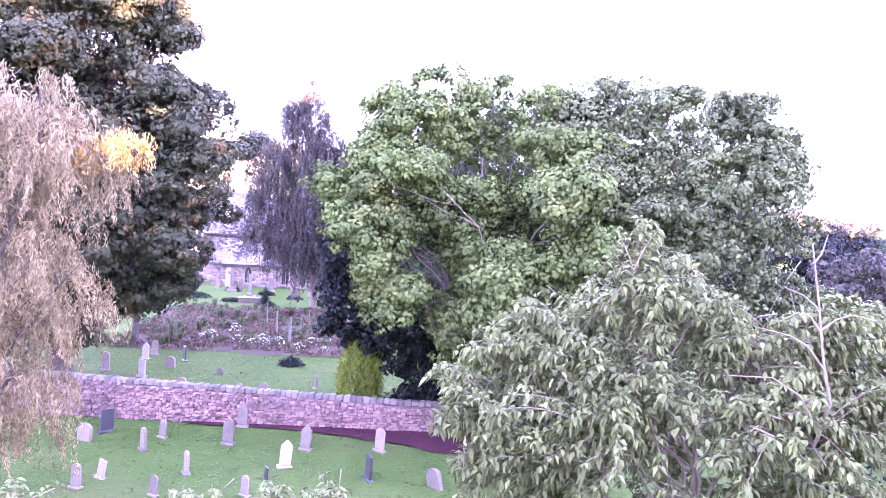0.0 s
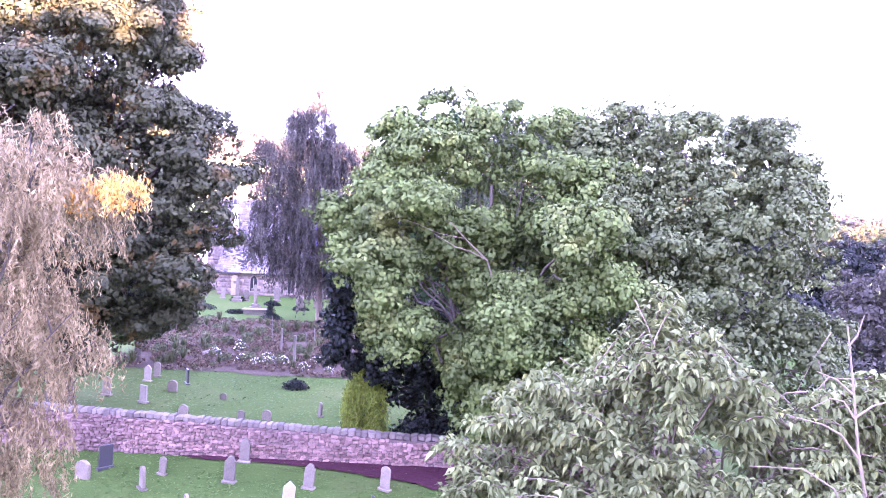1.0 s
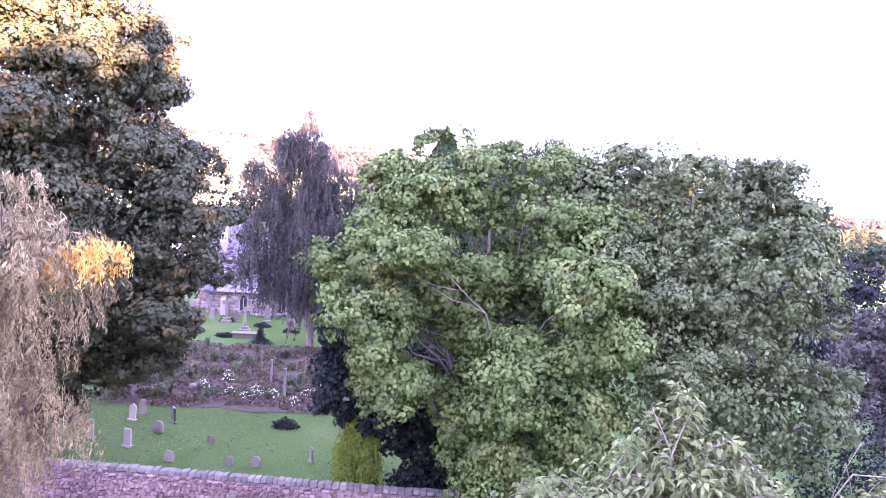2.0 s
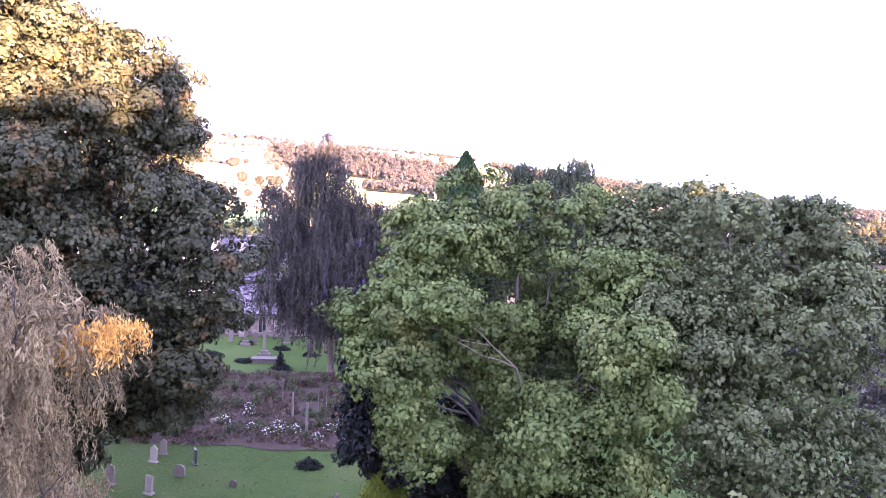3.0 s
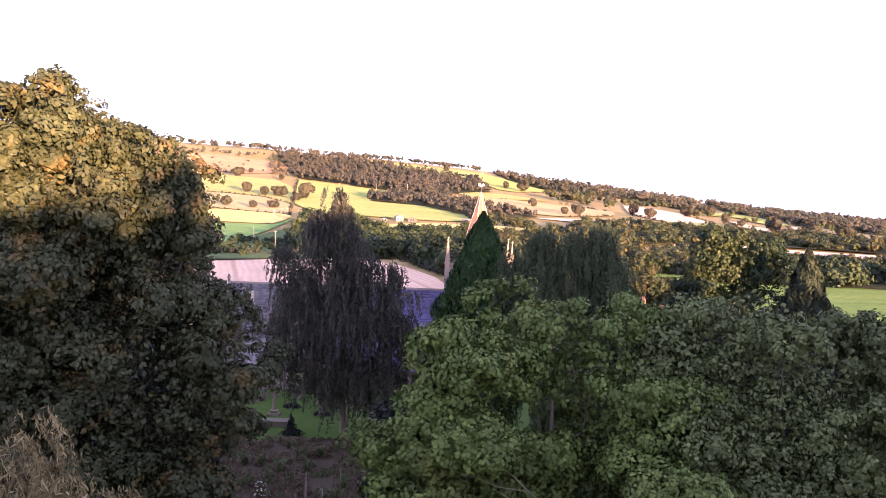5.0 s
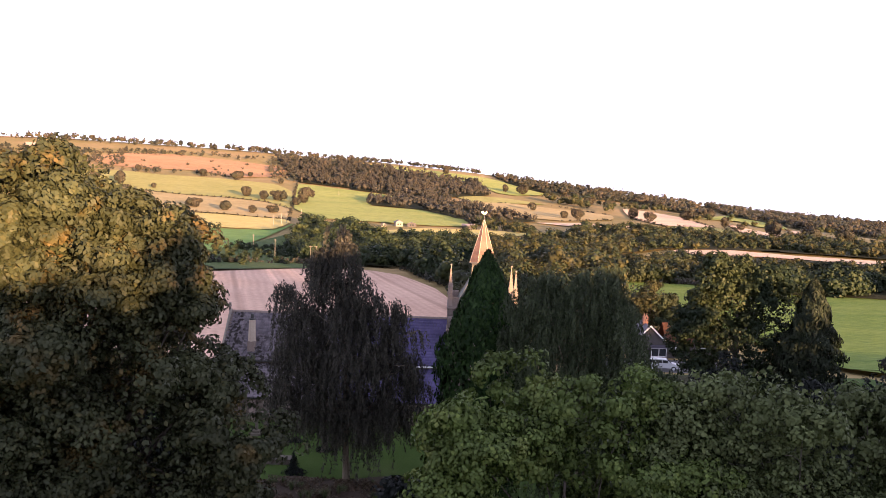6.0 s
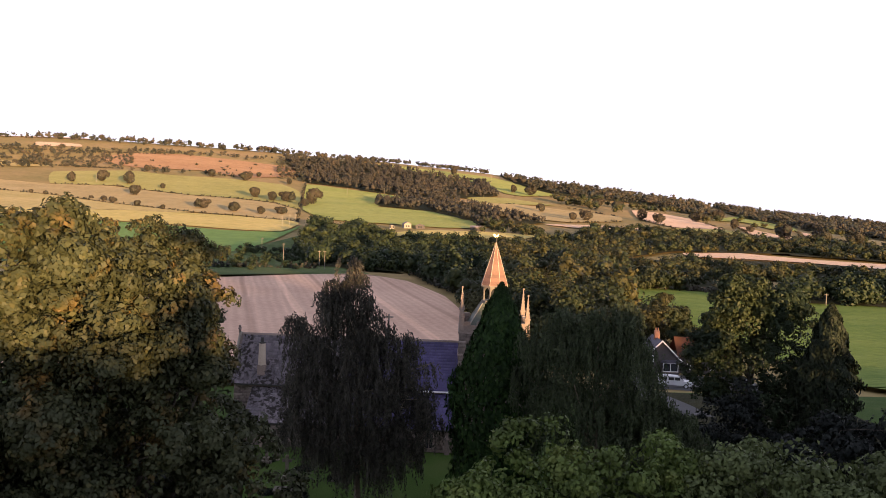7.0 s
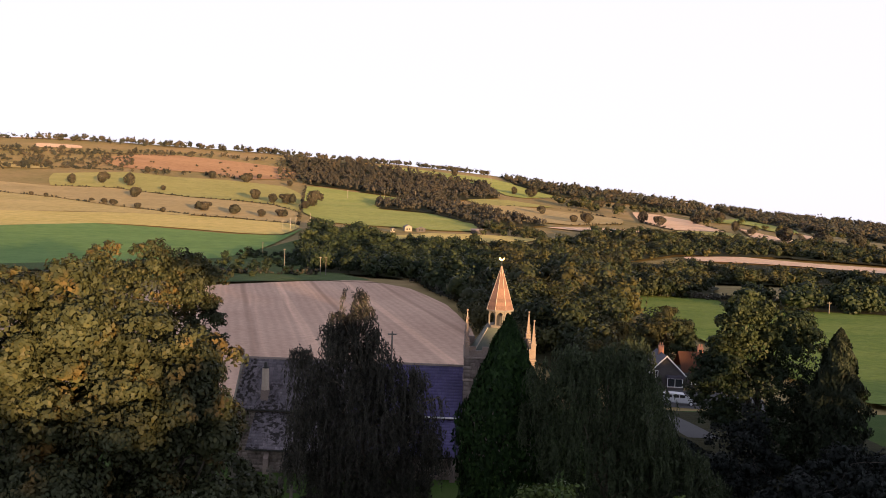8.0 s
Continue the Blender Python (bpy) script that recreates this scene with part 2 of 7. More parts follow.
STUBBLE = stubble_material("stubble", [(0.3, (0.4846, 0.3165, 0.2275)), (0.7, (0.6429, 0.445, 0.3313))], [(0.3, (0.4154, 0.267, 0.1978)), (0.7, (0.6923, 0.4846, 0.3659))], -16, 9)
STONE = surface("sandstone", [(0.3, (0.1634, 0.1247, 0.1075)), (0.7, (0.258, 0.2107, 0.1806))], [(0.3, (0.1118, 0.086, 0.0774)), (0.7, (0.301, 0.2494, 0.2193))], (0.9, 9), 0.9, 0.6, 0.03, per_object=0.28)
MORTAR = surface("lime_mortar", [(0.3, (0.09, 0.07, 0.065)), (0.7, (0.15, 0.12, 0.11))], [(0.3, (0.06, 0.05, 0.045)), (0.7, (0.18, 0.15, 0.14))], (1.2, 14), 0.95, 0.6, 0.02)
SLATE = surface("slate", [(0.3, (0.05, 0.047, 0.07)), (0.7, (0.085, 0.078, 0.11))], [(0.3, (0.04, 0.04, 0.055)), (0.7, (0.10, 0.092, 0.125))], (0.35, 6), 0.6, 0.4, 0.02, per_object=0.25)
STONE_SLATE = surface("stone_slate", [(0.3, (0.20, 0.17, 0.18)), (0.6, (0.30, 0.26, 0.27)), (0.75, (0.42, 0.38, 0.37))], [(0.3, (0.15, 0.13, 0.14)), (0.7, (0.38, 0.34, 0.34))], (0.5, 5), 0.8, 0.5, 0.03, per_object=0.35)
LEAD = surface("weathered_shingle", [(0.3, (0.1196, 0.0624, 0.0456)), (0.7, (0.2024, 0.112, 0.0836))], [(0.3, (0.092, 0.048, 0.03572)), (0.7, (0.2392, 0.144, 0.1064))], (0.8, 8), 0.7, 0.4, 0.02, per_object=0.2)
GREEN_LEAD = surface("green_lead", [(0.3, (0.035, 0.048, 0.036)), (0.7, (0.075, 0.09, 0.07))], [(0.3, (0.03, 0.04, 0.03)), (0.7, (0.10, 0.11, 0.085))], (0.5, 5), 0.6, 0.3, 0.02)
WHITE_PAINT = surface("white_paint", [(0.3, (0.74, 0.74, 0.73)), (0.7, (0.82, 0.82, 0.81))], [(0.3, (0.70, 0.70, 0.69)), (0.7, (0.84, 0.84, 0.83))], (1, 20), 0.5, 0.1, 0.005)
DARK_GRANITE = surface("dark_granite", [(0.3, (0.025, 0.025, 0.03)), (0.7, (0.045, 0.045, 0.05))], [(0.3, (0.02, 0.02, 0.022)), (0.7, (0.06, 0.06, 0.065))], (2, 60), 0.3, 0.05, 0.002)
GREY_STONE = surface("grey_headstone", [(0.3, (0.108, 0.0936, 0.0756)), (0.7, (0.1728, 0.1512, 0.1224))], [(0.3, (0.0576, 0.05616, 0.0396)), (0.7, (0.216, 0.1908, 0.1584))], (2.5, 22), 0.9, 0.5, 0.015, per_object=0.3)
PALE_STONE = surface("pale_headstone", [(0.3, (0.2055, 0.1856, 0.1558)), (0.7, (0.2983, 0.2751, 0.2354))], [(0.3, (0.1591, 0.1459, 0.1127)), (0.7, (0.3315, 0.3083, 0.2652))], (2.5, 22), 0.85, 0.35, 0.01, per_object=0.15)
BUFF_STONE = surface("buff_stone", [(0.3, (0.42, 0.34, 0.26)), (0.7, (0.54, 0.45, 0.36))], [(0.3, (0.34, 0.27, 0.21)), (0.7, (0.58, 0.49, 0.4))], (1.5, 12), 0.9, 0.4, 0.02)
IRON = surface("black_iron", [(0.3, (0.02, 0.02, 0.02)), (0.7, (0.04, 0.04, 0.04))], [(0.3, (0.02, 0.02, 0.02)), (0.7, (0.05, 0.045, 0.04))], (3, 40), 0.5, 0.1, 0.004)
GOLD = surface("gilded_metal", [(0.3, (0.80, 0.62, 0.25)), (0.7, (0.90, 0.74, 0.36))], [(0.3, (0.75, 0.56, 0.2)), (0.7, (0.92, 0.76, 0.4))], (3, 30), 0.35, 0.05, 0.002, metal=1.0)
CLAY = surface("terracotta", [(0.3, (0.38, 0.17, 0.10)), (0.7, (0.50, 0.25, 0.16))], [(0.3, (0.30, 0.14, 0.09)), (0.7, (0.54, 0.28, 0.18))], (2, 18), 0.85, 0.3, 0.01)
POST_WOOD = surface("grey_timber", [(0.3, (0.124, 0.1116, 0.093)), (0.7, (0.2046, 0.186, 0.1612))], [(0.3, (0.0992, 0.0868, 0.0744)), (0.7, (0.2232, 0.2046, 0.1798))], (2, 20), 0.9, 0.4, 0.01, stretch=(1, 1, 0.1))
POLE_PALE = surface("sunlit_pole_timber", [(0.3, (0.27, 0.24, 0.198)), (0.7, (0.348, 0.312, 0.264))], [(0.3, (0.24, 0.21, 0.18)), (0.7, (0.36, 0.33, 0.282))], (2, 20), 0.9, 0.3, 0.01)


# ---------------------------------------------------------------- mesh helpers
def mesh_from(name, verts, faces, material, smooth_faces=False):
    """A mesh from arrays; faces is an (n, 3 or 4) index array or a list of tuples."""
    me = bpy.data.meshes.new(name)
    if isinstance(faces, np.ndarray):
        n, k = faces.shape
        me.vertices.add(len(verts))
        me.vertices.foreach_set("co", np.asarray(verts, np.float32).ravel())
        me.loops.add(n * k)
        me.loops.foreach_set("vertex_index", faces.astype(np.int32).ravel())
        me.polygons.add(n)
        me.polygons.foreach_set("loop_start", np.arange(0, n * k, k, dtype=np.int32))
        me.update(calc_edges=True)
    else:
        me.from_pydata([tuple(v) for v in verts], [], faces)
    me.materials.append(material)
    if smooth_faces:
        me.polygons.foreach_set("use_smooth", np.ones(len(me.polygons), bool))
    return me


def child(name, me, parent, label="", m=None, kind=""):
    ob = new(name, me)
    ob.parent = parent
    if m is not None:
        ob.matrix_basis = m
    return tagged(ob, label, kind=kind)


def part(name, bm, material, parent, label="", m=None, smooth_faces=False):
    me = bpy.data.meshes.new(name)
    bm.to_mesh(me)
    bm.free()
    me.materials.append(material)
    if smooth_faces:
        me.polygons.foreach_set("use_smooth", np.ones(len(me.polygons), bool))
    return child(name, me, parent, label, m)


def box(bm, x0, x1, y0, y1, z0, z1, bevel=0.0):
    g = bmesh.ops.create_cube(bm, size=1)
    for v in g["verts"]:
        v.co = Vector(((x0 + x1) / 2 + v.co.x * (x1 - x0), (y0 + y1) / 2 + v.co.y * (y1 - y0), (z0 + z1) / 2 + v.co.z * (z1 - z0)))
    if bevel:
        edges = list({e for v in g["verts"] for e in v.link_edges})
        bmesh.ops.bevel(bm, geom=edges, offset=bevel, segments=1, affect="EDGES", profile=0.5)
    return bm


def prism(bm, outline, y0, y1):
    """An outline in x and z, drawn out from y0 to y1."""
    a = [bm.verts.new((x, y0, z)) for x, z in outline]
    b = [bm.verts.new((x, y1, z)) for x, z in outline]
    n = len(outline)
    bm.faces.new(a)
    bm.faces.new(b[::-1])
    for i in range(n):
        bm.faces.new((a[(i + 1) % n], a[i], b[i], b[(i + 1) % n]))
    bmesh.ops.recalc_face_normals(bm, faces=bm.faces)
    return bm


def thing(name, at, label, category, group="", turn=0.0, kind=""):
    ob = new(name)
    ob.matrix_basis = pose(*at, 0, 0, turn)
    return tagged(ob, label, category, group, kind)


def tubes(paths, sides=5):
    """Tapered tubes as arrays: each path is a list of (point, radius)."""
    verts, faces, base = [], [], 0
    for path in paths:
        pts = [Vector(p) for p, _ in path]
        for i, (p, r) in enumerate(zip(pts, [r for _, r in path])):
            d = (pts[min(i + 1, len(pts) - 1)] - pts[max(i - 1, 0)]).normalized()
            side = d.cross(Vector((0.31, 0.95, 0.1))).normalized()
            up = d.cross(side)
            for k in range(sides):
                a = 2 * math.pi * k / sides
                verts.append(p + (side * math.cos(a) + up * math.sin(a)) * r)
        for i in range(len(pts) - 1):
            for k in range(sides):
                a, b = base + i * sides + k, base + i * sides + (k + 1) % sides
                faces.append((a, b, b + sides, a + sides))
        base += len(pts) * sides
    return np.array([tuple(v) for v in verts]), np.array(faces)


# ---------------------------------------------------------------- trees
def unit(v):
    return v / np.maximum(np.linalg.norm(v, axis=-1, keepdims=True), 1e-9)


def leaves(points, normals, length, width, rng, droop=0.3, bend=0.25):
    """One bent, pointed leaf for each point: vertices and quads."""
    n = len(points)
    way = unit(np.cross(normals, rng.normal(size=(n, 3))) + np.array([0, 0, -droop]))
    side = unit(np.cross(normals, way))
    size = rng.uniform(0.65, 1.25, (n, 1))
    lift = normals * (bend * width * size)
    half, wide = way * (length * 0.5 * size), side * (width * 0.5 * size)
    verts = np.stack([points - half, points + wide + lift, points + half, points - wide + lift], 1).reshape(-1, 3)
    return verts, np.arange(4 * n).reshape(n, 4)


def lobe_points(lobes, spacing, rng, low=-0.75, jitter=0.14):
    """Places over the outside of a crown made of overlapping ellipsoids, with the way out at each."""
    out, ways = [], []
    lo = np.array(lobes, float)
    for i, (cx, cy, cz, rx, ry, rz) in enumerate(lobes):
        area = 4 * math.pi * (((rx * ry) ** 1.6 + (rx * rz) ** 1.6 + (ry * rz) ** 1.6) / 3) ** (1 / 1.6)
        d = unit(rng.normal(size=(max(6, int(area / spacing**2)), 3)))
        d = d[d[:, 2] > low]
        p = np.array([cx, cy, cz]) + d * np.array([rx, ry, rz]) * rng.uniform(1 - 2 * jitter, 1 + 0.5 * jitter, (len(d), 1))
        keep = np.ones(len(p), bool)
        for j in range(len(lobes)):
            if j != i:
                keep &= (((p - lo[j, :3]) / lo[j, 3:]) ** 2).sum(1) > 0.62
        out.append(p[keep])
        ways.append(unit(d / np.array([rx, ry, rz]))[keep])
    return np.concatenate(out), np.concatenate(ways)


def break_up(lobes, rng, count=9, share=0.42, core=0.82):
    """Each lobe becomes a smaller core with rounded masses standing out of it."""
    out = []
    for x, y, z, a, b, c in lobes:
        out.append((x, y, z, a * core, b * core, c * core))
        d = unit(rng.normal(size=(count, 3)) + np.array([0, 0, 0.25]))
        for q in d:
            k = share * rng.uniform(0.7, 1.3)
            o = 1.0 - k * rng.uniform(0.75, 1.05)
            m = (a * b * c) ** (1 / 3) * k
            out.append((x + q[0] * a * o, y + q[1] * b * o, z + q[2] * c * o, m * rng.uniform(0.9, 1.2), m * rng.uniform(0.9, 1.2), m * rng.uniform(0.75, 1.0)))
    return out


def inside(lobes, spacing, rng, share=0.68):
    """Places for the larger leaves that fill the inside of a crown."""
    p, w = lobe_points([(x, y, z, a * share, b * share, h * share) for x, y, z, a, b, h in lobes], spacing, rng, -1.0, 0.2)
    return p, unit(w + 0.5 * rng.normal(size=w.shape))


def leafy_crown(lobes, rng, bough=1.6, subs=14, per_sub=12, leaf=(0.3, 0.2), low=-0.75, flat=0.66, droop=0.3, fill=0.5, rosette=0.26, gap=1.45, depth=0.2, masses=(9, 0.42, 0.82), deep=0.62):
    """Boughs stand over the lobes, each a rounded mass of leaf clusters; a looser fill darkens the inside."""
    whole = lobes
    lobes = break_up(lobes, rng, *masses)
    inner = [(x, y, z, max(0.25, a - 0.75 * bough), max(0.25, b - 0.75 * bough), max(0.25, h - 0.65 * bough)) for x, y, z, a, b, h in lobes]
    c, w = lobe_points(inner, bough * gap, rng, low, depth)
    n = len(c)
    size = (0.3 + 0.92 * rng.random((n, 1, 1)) ** 1.8) * bough
    d = unit(rng.normal(size=(n, subs, 3)) + 0.8 * w[:, None] + np.array([0, 0, 0.5]))
    hub = c[:, None] + d * size * rng.uniform(0.7, 1.05, (n, subs, 1)) * np.array([1, 1, flat])
    # each leaf cluster is a small rosette, its leaves turned outwards
    o = unit(rng.normal(size=(n, subs, per_sub, 3)) + 0.45 * d[:, :, None])
    p = hub[:, :, None] + o * rosette * rng.uniform(0.55, 1.1, (n, subs, per_sub, 1)) * np.array([1, 1, 0.8])
    nr = unit(o + 0.3 * d[:, :, None] + np.array([0, 0, 0.25]) + 0.18 * rng.normal(size=p.shape))
    verts, faces = leaves(p.reshape(-1, 3), nr.reshape(-1, 3), *leaf, rng, droop)
    core, dw = inside(whole, math.sqrt(0.78 * leaf[0] * leaf[1] / fill), rng, deep)
    v2, f2 = leaves(core, dw, leaf[0] * 1.25, leaf[1] * 1.25, rng, droop)
    verts, faces = np.concatenate([verts, v2]), np.concatenate([faces, f2 + len(verts)])
    return verts, faces, c


def spray_crown(lobes, rng, limbs=26, spacing=0.62, every=0.11, leaf=(0.2, 0.06), per=7):
    """Arching twigs from the main limbs, whorls of drooping leaves along each. Returns leaves, limb tips and twig paths."""
    tips, ways = lobe_points(lobes, spacing, rng, -0.8, 0.25)
    main = tips[rng.permutation(len(tips))[:limbs]]
    roots, outs, twigs = [], [], []
    for tip, w in zip(tips, ways):
        near = main[np.argsort(((main - tip) ** 2).sum(1))[rng.integers(0, 2)]]
        hub = np.array([near[0] * 0.45, near[1] * 0.45, near[2] * 0.78])
        start = hub + (near - hub) * rng.uniform(0.1, 0.9)
        start = tip + (start - tip) * min(1.0, 1.9 / max(0.01, np.linalg.norm(start - tip)))
        mid = (start + tip) / 2 + np.array([0, 0, 0.22 * np.linalg.norm(tip - start)])
        u = np.linspace(0, 1, max(3, int(np.linalg.norm(tip - start) / every)))[:, None]
        line = (start * (1 - u) + mid * u) * (1 - u) + (mid * (1 - u) + tip * u) * u
        twigs.append(line)
        roots.append(line[int(len(line) * 0.25):] + rng.normal(size=(len(line) - int(len(line) * 0.25), 3)) * 0.05)
        outs.append(np.repeat(unit((tip - start) + 0.4 * w)[None], len(roots[-1]), 0))
    c, axis = np.concatenate(roots), np.concatenate(outs)
    n = len(c)
    axis = unit(axis + 0.3 * rng.normal(size=axis.shape))
    turn = rng.uniform(0, 2 * math.pi, (n, per))
    s1 = unit(np.cross(axis, np.array([0.2, 0.9, 0.3])))
    s2 = np.cross(axis, s1)
    out = s1[:, None] * np.cos(turn)[..., None] + s2[:, None] * np.sin(turn)[..., None]
    way = unit(out * rng.uniform(0.5, 1.1, (n, per, 1)) + axis[:, None] * 0.35 + np.array([0, 0, -0.5]))
    ln = leaf[0] * rng.uniform(0.65, 1.3, (n, per, 1))
    side = unit(np.cross(way, np.array([0, 0, 1.0]) + 0.35 * rng.normal(size=way.shape)))
    up = np.cross(side, way)
    wide = leaf[1] * 0.5 * rng.uniform(0.8, 1.3, (n, per, 1))
    root = c[:, None] + out * 0.03
    mid = root + way * ln * 0.5 + up * ln * 0.12
    tip = root + way * ln + np.array([0, 0, -0.2]) * ln
    v = np.stack([root, mid + side * wide, tip, mid - side * wide], 2).reshape(-1, 3)
    return v, np.arange(len(v)).reshape(-1, 4), main, twigs


def weeping_crown(lobes, rng, spacing=0.8, hang=(1.2, 3.2), step=0.16, leaf=(0.22, 0.09), spread=0.25, low=-0.35, tuft=3, fuzz=0.09, split=7, core=0.8, share=0.4, strands=1, bunch=0.3, fill=0.0):
    """Hanging twigs in bunches: each falls from a place on the lobes, leaves along it."""
    whole = lobes
    c, w = lobe_points(break_up(lobes, rng, split, share, core) if split else lobes, spacing, rng, low, 0.2)
    c = np.repeat(c, strands, 0)
    c = c + rng.normal(size=c.shape) * np.array([bunch, bunch, bunch * 0.5]) * (strands > 1)
    w = np.repeat(w, strands, 0)
    n, k = len(c), int(hang[1] / step)
    length = hang[0] + (hang[1] - hang[0]) * rng.random((n, 1)) ** 1.6
    s = np.arange(k)[None] * step * np.ones((n, 1))
    live = s < length
    out = w * np.array([1, 1, 0.0]) + 0.25 * rng.normal(size=w.shape) * np.array([1, 1, 0])
    p = c[:, None] + out[:, None] * (spread * np.sqrt(s)[..., None]) + np.array([0, 0, -1.0]) * s[..., None] ** 1.08
    p = p[live]
    p = np.repeat(p, tuft, 0)
    p = p + rng.normal(size=p.shape) * np.array([fuzz, fuzz, step * 0.4])
    nr = unit(rng.normal(size=p.shape) + np.array([0, 0, 0.1]))
    verts, faces = leaves(p, nr, *leaf, rng, 1.6)
    if fill:
        deep, dw = inside(whole, math.sqrt(1.28 * leaf[0] * leaf[1] / fill), rng, 0.7)
        v2, f2 = leaves(deep, dw, leaf[0] * 1.6, leaf[1] * 1.6, rng, 0.8)
        verts, faces = np.concatenate([verts, v2]), np.concatenate([faces, f2 + len(verts)])
    return verts, faces, c


def trunk_and_limbs(base, top, radius, tips, rng, bark, parent, count=28, sides=6, lean=(0, 0), bow=0.12, fine=0.4, wander=0.02, girth=0.5):
    base, top = Vector(base), Vector(top)
    spine = [base.lerp(top, t) + Vector((lean[0] * math.sin(t * 3), lean[1] * math.sin(t * 3), 0)) for t in np.linspace(0, 1, 8)]
    paths = [[(p, radius * (1.25 if i == 0 else 1.0) * (1 - 0.88 * i / 7)) for i, p in enumerate(spine)]]
    for tip in tips[rng.permutation(len(tips))[:count]]:
        tip = Vector(tip)
        t = min(0.95, max(0.2, 0.2 + 0.7 * rng.random() * max(0.1, (tip.z - base.z)) / max(1, top.z - base.z)))
        start = spine[0].lerp(spine[-1], t) if lean == (0, 0) else spine[int(t * 7)]
        mid = start.lerp(tip, 0.5) + Vector((0, 0, (tip - start).length * bow * rng.uniform(-0.3, 1.5)))
        r0 = radius * (1 - 0.85 * t) * girth
        pts = []
        for u in np.linspace(0, 1, 6):
            q = start.lerp(mid, u).lerp(mid.lerp(tip, u), u) + Vector(rng.normal(size=3)) * wander * (tip - start).length * (0 < u < 1)
            pts.append((q, max(0.02, r0 * (1 - 0.85 * u))))
        paths.append(pts)
        for _ in range(2):
            u = rng.uniform(0.45, 0.9)
            q = start.lerp(mid, u).lerp(mid.lerp(tip, u), u)
            e = q + (tip - start).normalized() * rng.uniform(0.3, 0.9) + Vector(rng.normal(size=3)) * 0.45
            paths.append([(q, r0 * fine), (q.lerp(e, 0.5) + Vector((0, 0, 0.1)), r0 * fine * 0.6), (e, 0.015)])
    v, f = tubes(paths, sides)
    child("trunk", mesh_from("trunk", v, f, bark, True), parent)


def tree(name, label, category, base, top, radius, lobes, leaf_mat, seed, bark=None, weeping=False, sprayed=False, limbs=28, group="", lean=(0, 0), bow=0.12, **crown):
    rng = np.random.default_rng(seed)
    ob = thing(name, base, label, category, group)
    shift = np.array(base)
    local = [(x - shift[0], y - shift[1], z - shift[2], a, b, c) for x, y, z, a, b, c in lobes]
    twigs = []
    if sprayed:
        v, f, tips, twigs = spray_crown(local, rng, limbs, **crown)
    else:
        v, f, tips = (weeping_crown if weeping else leafy_crown)(local, rng, **crown)
    child("crown", mesh_from("crown", v, f, leaf_mat), ob)
    if twigs:
        tv, tf = tubes([[(q, 0.015 * (1 - 0.7 * i / len(line))) for i, q in enumerate(line[::3])] for line in twigs], 4)
        child("twig", mesh_from("twig", tv, tf, bark or BARK), ob, kind="stuff")
    trunk_and_limbs((0, 0, -0.2), np.array(top) - shift, radius, tips, rng, bark or BARK, ob, limbs, lean=lean, bow=bow, wander=0.05 if sprayed else 0.035, girth=0.5 if sprayed else 0.34)
    return ob


# ---------------------------------------------------------------- ground and distance
def grid_sheet(name, xs, ys, material, lift=0.0):
    verts = np.array([(x, y, terrain(x, y) + lift) for y in ys for x in xs])
    nx, ny = len(xs), len(ys)
    i = np.arange(nx * ny).reshape(ny, nx)
    faces = np.stack([i[:-1, :-1], i[:-1, 1:], i[1:, 1:], i[1:, :-1]], -1).reshape(-1, 4)
    return new(name, mesh_from(name, verts, faces, material, True))


def stretches(*rows):
    out = []
    for a, b, step in rows:
        out += list(np.arange(a, b, step))
    return out + [rows[-1][1]]


GROUND_X = sorted(set(stretches((-3200, -1000, 200), (-1000, -200, 25), (-200, 200, 10), (200, 1000, 25), (1000, 3200, 200)) + [x for x, _ in HILL_HEIGHT]))
GROUND_Y = sorted(set(stretches((-900, -100, 50), (-100, 24, 6), (24, 70, 1.5), (70, 160, 6), (160, 440, 12), (440, 1600, 20), (1600, 3600, 100)) + [y for y, _ in HILL_PROFILE]))
tagged(grid_sheet("ground", GROUND_X, GROUND_Y, PASTURE), "rough grazing land rolling away to a long hill", "ground", kind="structure")


def patch(name, label, corners, material, lift, steps=14, category="field", edge=0.0):
    """A piece of ground between four corners (plan), laid on the terrain."""
    a, b, c, d = [np.array(p, float) for p in corners]
    verts = []
    for v in np.linspace(0, 1, steps + 1):
        for u in np.linspace(0, 1, steps + 1):
            p = (a * (1 - u) + b * u) * (1 - v) + (d * (1 - u) + c * u) * v
            rim = u in (0.0, 1.0) or v in (0.0, 1.0)
            if rim and edge:
                p = p + edge * np.array([noise.noise(Vector((p[0] / edge / 4, p[1] / edge / 4, 0))), noise.noise(Vector((p[0] / edge / 4, p[1] / edge / 4, 9)))])
            verts.append((p[0], p[1], terrain(*p) + lift))
    i = np.arange((steps + 1) ** 2).reshape(steps + 1, -1)
    faces = np.stack([i[:-1, :-1], i[:-1, 1:], i[1:, 1:], i[1:, :-1]], -1).reshape(-1, 4)
    return tagged(new(name, mesh_from(name, np.array(verts), faces, material, True)), label, category, kind="structure")


def crop(name, c1, c2, scale=0.03):
    return surface(name, [(0.3, c1), (0.7, c2)], [(0.32, tuple(v * 0.62 for v in c1)), (0.68, tuple(min(0.85, v * 1.3) for v in c2))], (scale, scale * 14), 0.95, 0.6, 0.6, stretch=(0.3, 1, 1))


